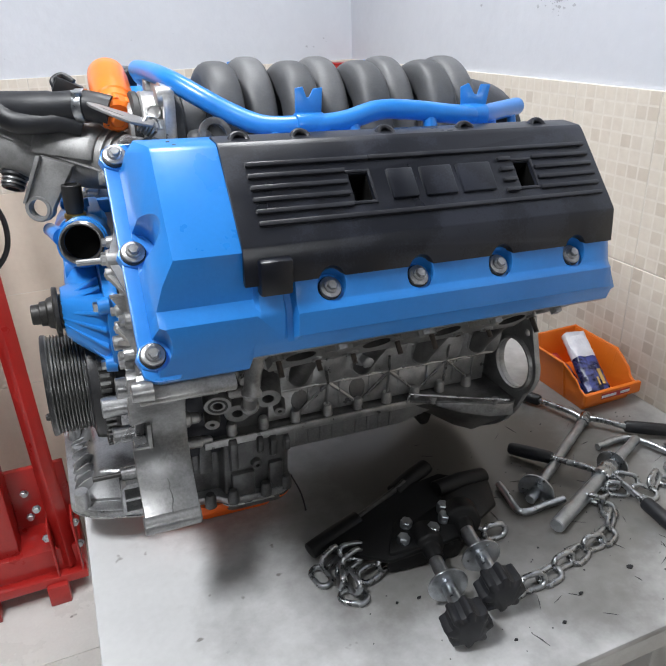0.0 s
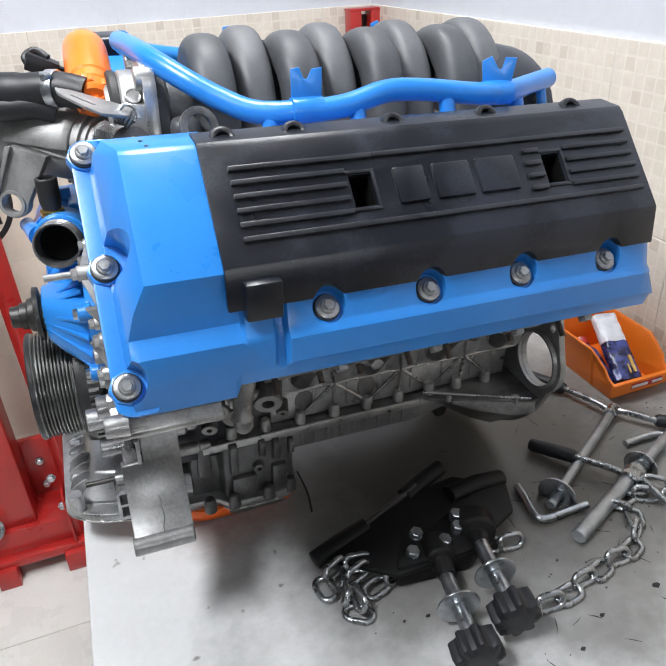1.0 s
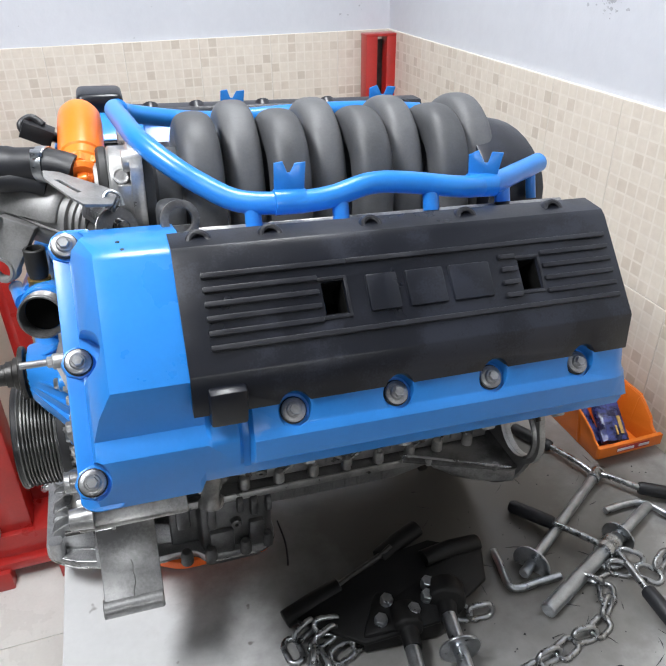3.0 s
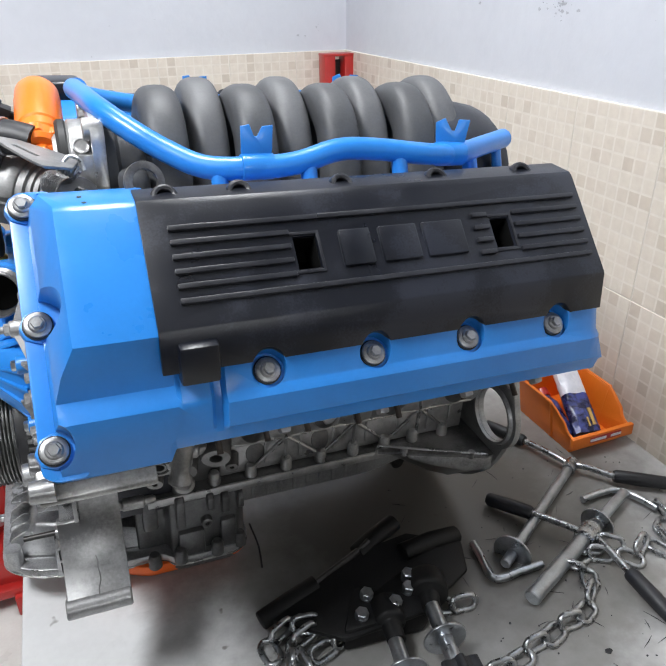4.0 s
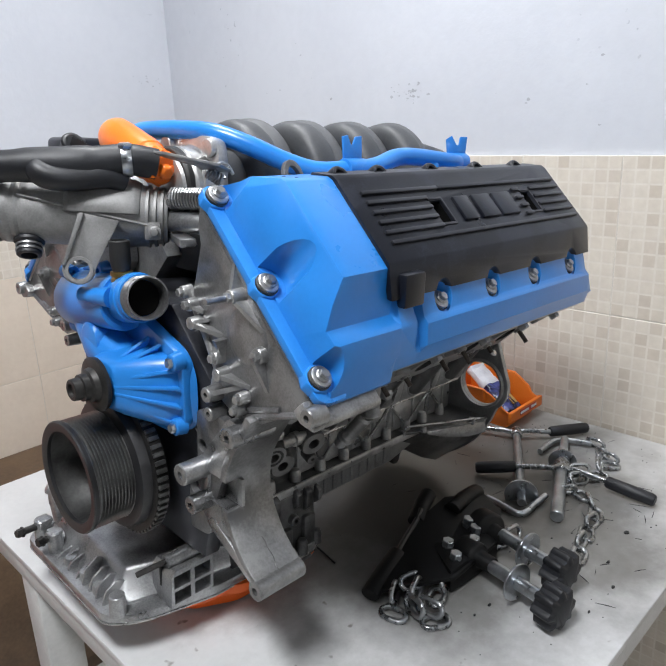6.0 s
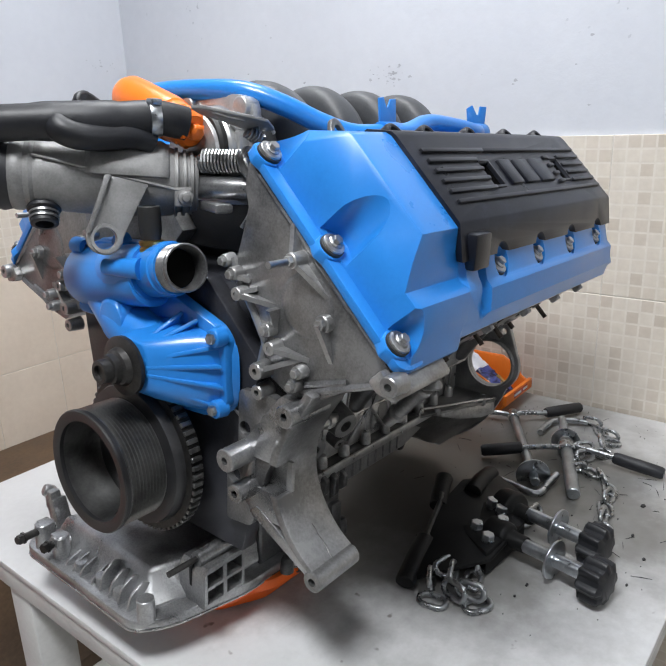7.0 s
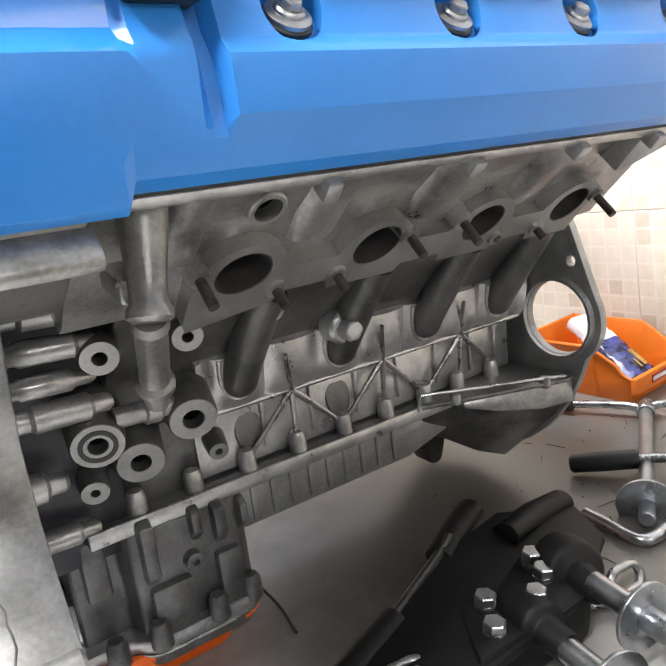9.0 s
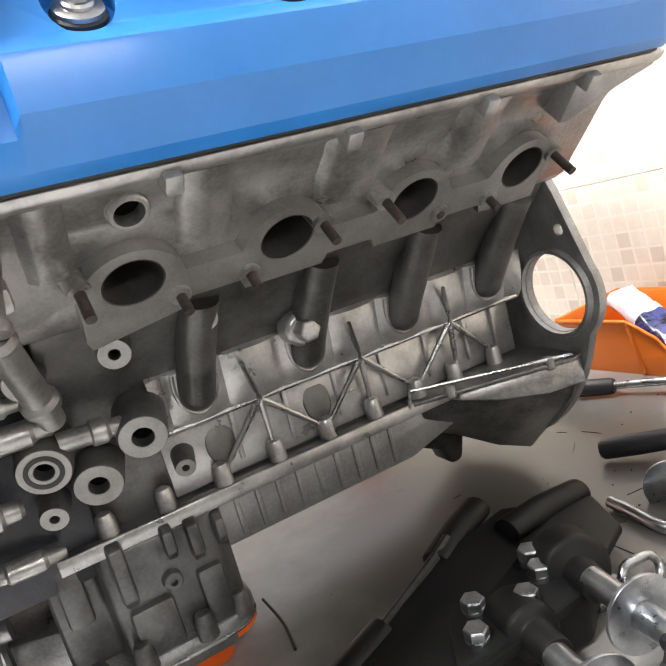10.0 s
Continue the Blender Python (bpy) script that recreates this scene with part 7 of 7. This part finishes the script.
cable_tie([(0.034, 0.292, T + 0.012), (0.036, 0.250, T + 0.005), (0.030, 0.211, T + 0.002)], 0.0014, "thin black wire end on the bench")

# flakes of dirt and rubber crumbs on the laminate
rng = random.Random(11)
bm = B()
for k in range(110):
    x, y = rng.uniform(0.02, 0.70), rng.uniform(-0.15, 0.26)
    r = rng.choice((0.0005, 0.0006, 0.0008, 0.0010, 0.0015))
    poly = [(x + r * rng.uniform(0.6, 1.4) * math.cos(a), y + r * rng.uniform(0.5, 1.2) * math.sin(a)) for a in (2 * math.pi * j / 6 for j in range(6))]
    prism(bm, poly, lambda p, q, d: V((p, q, d)), T + 0.0001, T + 0.0009)
for x, y, r in ((0.250, -0.118, 0.0030), (0.391, -0.080, 0.0055), (0.105, -0.010, 0.0035), (0.075, -0.006, 0.002), (0.180, -0.115, 0.0025), (0.30, -0.09, 0.003), (0.455, 0.155, 0.004)):
    poly = [(x + r * rng.uniform(0.8, 1.3) * math.cos(a), y + r * rng.uniform(0.4, 0.9) * math.sin(a)) for a in (2 * math.pi * j / 8 for j in range(8))]
    prism(bm, poly, lambda p, q, d: V((p, q, d)), T + 0.0001, T + 0.0016)
for k in range(46):
    x, y, a, n = rng.uniform(0.20, 0.70), rng.uniform(-0.14, 0.30), rng.uniform(0, math.pi), rng.uniform(0.004, 0.016)
    d, s = V((math.cos(a), math.sin(a), 0)) * n, V((-math.sin(a), math.cos(a), 0)) * rng.uniform(0.0003, 0.0007)
    p = V((x, y, T + 0.0001))
    loft(bm, [[p - d, p + s, p + d + s * 2, p - s], [v + V((0, 0, 0.0005)) for v in (p - d, p + s, p + d + s * 2, p - s)]])
tagged(part("dirt_crumbs", bm, RUBBER), "scattered dark dirt crumbs on the bench", "dirt", kind="stuff")


# ---------------------------------------------------------------- red hoist beside the bench
def hoist():
    root = tagged(new("engine_hoist"), "red enamelled workshop hoist standing on the floor by the wall", "engine hoist")
    root.location = (-0.55, 1.25, FLOOR)
    inv = Matrix.Translation((0.55, -1.25, -FLOOR))

    def put(nm, bm, mat, lab="", bevel=0.0, angle=35):
        bmesh.ops.transform(bm, matrix=inv, verts=bm.verts)
        return part(nm, bm, mat, root, lab, bevel, angle)
    F = FLOOR
    bm = B()
    box(bm, (-0.66, 1.27, F + 0.105), (0.58, 0.16, 0.13))
    put("base_beam", bm, RED, "", 0.006)
    bm = B()
    box(bm, (-0.66, 1.175, F + 0.075), (0.58, 0.035, 0.030))
    put("front_lip", bm, RED, "", 0.004)
    for x in (-0.655, -0.46):
        bm = B()
        box(bm, (x, 1.165, F + 0.035), (0.060, 0.05, 0.07))
        put("foot", bm, RED, "", 0.004)
    bm = B()
    box(bm, (-0.64, 1.34, F + 0.27), (0.52, 0.02, 0.22))
    put("back_plate", bm, RED, "", 0.004)
    bm = B()
    tube(bm, [V((-0.415, 1.20, F + 0.10)), V((-0.445, 1.24, 1.45))], 0.0285, 4)
    put("strut", bm, RED, "square red strut", 0.003)
    bm = B()
    box(bm, (-0.60, 1.26, F + 0.75), (0.115, 0.10, 1.30))
    put("column", bm, RED, "", 0.005)
    for s in (-0.034, 0.034):
        bm = B()
        box(bm, (-0.415 + s, 1.20, F + 0.185), (0.006, 0.085, 0.19))
        put("cheek_plate", bm, RED, "", 0.002)
    for x, y, z in ((-0.505, 1.325, F + 0.30), (-0.505, 1.325, F + 0.21), (-0.460, 1.19, F + 0.22), (-0.465, 1.19, F + 0.33), (-0.375, 1.19, F + 0.25), (-0.375, 1.19, F + 0.17), (-0.62, 1.20, F + 0.38)):
        bm = B()
        lathe(bm, (x, y, z), (0, -1, 0.1), [(0, 0.013), (0.003, 0.013), (0.003, 0.0095), (0.012, 0.0095), (0.013, 0.008)], 6)
        put("bolt", bm, STEEL, "zinc hex bolt")
    bm = B()
    lathe(bm, (-0.66, 1.185, F + 0.20), (0.1, -1, 0.5), [(-0.006, 0.018), (-0.006, 0.036), (0.006, 0.036), (0.006, 0.018)], 28, closed=True)
    put("lifting_ring", bm, STEEL, "thick zinc lifting ring", 0.003)
    bm = B()
    tube(bm, spline([(-0.70, 1.20, F + 0.24), (-0.735, 1.21, F + 0.5), (-0.73, 1.24, F + 0.9)], 6), 0.026, 18)
    put("ram", bm, RUBBER, "black hydraulic ram")
    bm = B()
    tube(bm, spline([(-0.48, 1.28, 1.20), (-0.415, 1.30, 1.13), (-0.378, 1.32, 1.05), (-0.382, 1.32, 0.97), (-0.42, 1.30, 0.92), (-0.48, 1.28, 0.90), (-0.54, 1.27, 0.94)], 6), 0.007, 10)
    put("pressure_hose", bm, RUBBER, "thin black pressure hose")
    bm = B()
    cyl(bm, (-0.56, 1.28, 0.955), (-0.405, 1.31, 0.962), 0.011, seg=14)
    put("pump_lever", bm, RUBBER)


hoist()


def slotted_post():
    root = tagged(new("slotted_post"), "red steel channel post leaning in the tiled corner", "steel post")
    root.location = (0.70, 1.585, FLOOR)
    top = 1.352
    for x, w in ((-0.030, 0.036), (0.033, 0.030)):
        bm = B()
        box(bm, (x, 0, (top - FLOOR) / 2), (w, 0.05, top - FLOOR))
        part("flange", bm, RED, root, bevel=0.003)
    bm = B()
    box(bm, (0.003, 0.018, (top - FLOOR) / 2 - 0.01), (0.030, 0.008, top - FLOOR - 0.02))
    part("web", bm, DARK_STEEL, root, "dark recessed web")
    bm = B()
    box(bm, (0.0, 0, top - FLOOR - 0.004), (0.098, 0.052, 0.008))
    part("cap", bm, RED, root, bevel=0.002)


slotted_post()

# ---------------------------------------------------------------- tiles
TW, TH = 8 * CELL, 12 * CELL


def tile_mesh(name, w, h, depth, mat, flat=False, gap=0.0016):
    bm = B()
    if flat:
        box(bm, (w / 2, h / 2, -depth / 2), (w - gap, h - gap, depth))
    else:
        box(bm, (w / 2, depth / 2, h / 2), (w - gap, depth, h - gap))
    bmesh.ops.bevel(bm, geom=bm.edges[:], offset=0.0009, segments=1, affect="EDGES")
    me = bpy.data.meshes.new(name)
    bm.to_mesh(me)
    bm.free()
    me.materials.append(mat)
    return me


bm = B()
box(bm, ((X0 + WALL_X) / 2, WALL_Y + 0.0052, (TILE_TOP + FLOOR) / 2), (WALL_X - X0, 0.0076, TILE_TOP - FLOOR - 0.002))
part("grout_bed", bm, GROUT, wall_back)
bm = B()
box(bm, (WALL_X + 0.0052, (Y0 + WALL_Y) / 2, (TILE_TOP + FLOOR) / 2), (0.0076, WALL_Y - Y0, TILE_TOP - FLOOR - 0.002))
part("grout_bed", bm, GROUT, wall_side)

WALL_TILE = tile_mesh("tile", TW, TH, 0.007, MOSAIC)
BASE_TILE = tile_mesh("plain_tile", TW, TH, 0.007, PLAIN_TILE)
rows = 5
for r in range(rows):
    z = TILE_TOP - (r + 1) * TH
    k = 0
    x = -0.254 + TW * 4
    while x > X0:
        ob = new("tile", WALL_TILE if r < 1 else BASE_TILE)
        ob.parent = wall_back
        ob.matrix_basis = Matrix.Translation((x, WALL_Y, z))
        x -= TW
    y = 0.118 - TW * 13
    while y < WALL_Y - 0.02:
        ob = new("tile", WALL_TILE)
        ob.parent = wall_side
        ob.matrix_basis = Matrix.Translation((WALL_X, y + TW, z)) @ Matrix.Rotation(radians(-90), 4, "Z")
        y += TW
FT = 0.45
FLOOR_MESH = tile_mesh("floor_tile", FT, FT, 0.008, FLOOR_TILE, True, 0.003)
x = -0.364 - 6 * FT
while x < WALL_X:
    y = 0.934 - 9 * FT
    while y < WALL_Y:
        ob = new("floor_tile", FLOOR_MESH)
        ob.parent = floor
        ob.matrix_basis = Matrix.Translation((x, y, FLOOR))
        y += FT
    x += FT

# chipped patches in the plaster
CHIP = surface("bare_grey_plaster", (0.36, 0.375, 0.41), (0.47, 0.49, 0.53), (0.7, 0.9), big=60, fine=200)


def chips(wall, spots, place, seed):
    rng = random.Random(seed)
    bm = B()
    for p0, q0, spread, count in spots:
        for k in range(count):
            p, q = rng.gauss(p0, spread), rng.gauss(q0, spread * 0.45)
            r = rng.choice((0.0012, 0.0016, 0.002, 0.003, 0.0045))
            ring_pts = [place(p + r * rng.uniform(0.5, 1.5) * math.cos(a), q + r * rng.uniform(0.3, 0.9) * math.sin(a)) for a in (2 * math.pi * j / 7 for j in range(7))]
            bm.faces.new([bm.verts.new(v) for v in ring_pts])
    tagged(part("plaster_chips", bm, CHIP, wall), "small bare chips in the plaster", kind="stuff")


chips(wall_side, [(0.635, 1.50, 0.022, 34), (0.30, 1.47, 0.10, 6), (1.10, 1.55, 0.10, 6)], lambda p, q: V((WALL_X + 0.0084, p, q)), 5)
chips(wall_back, [(0.672, 1.60, 0.025, 12), (0.62, 1.42, 0.03, 6), (-0.10, 1.40, 0.18, 8)], lambda p, q: V((min(p, WALL_X), WALL_Y + 0.0084, q)), 6)
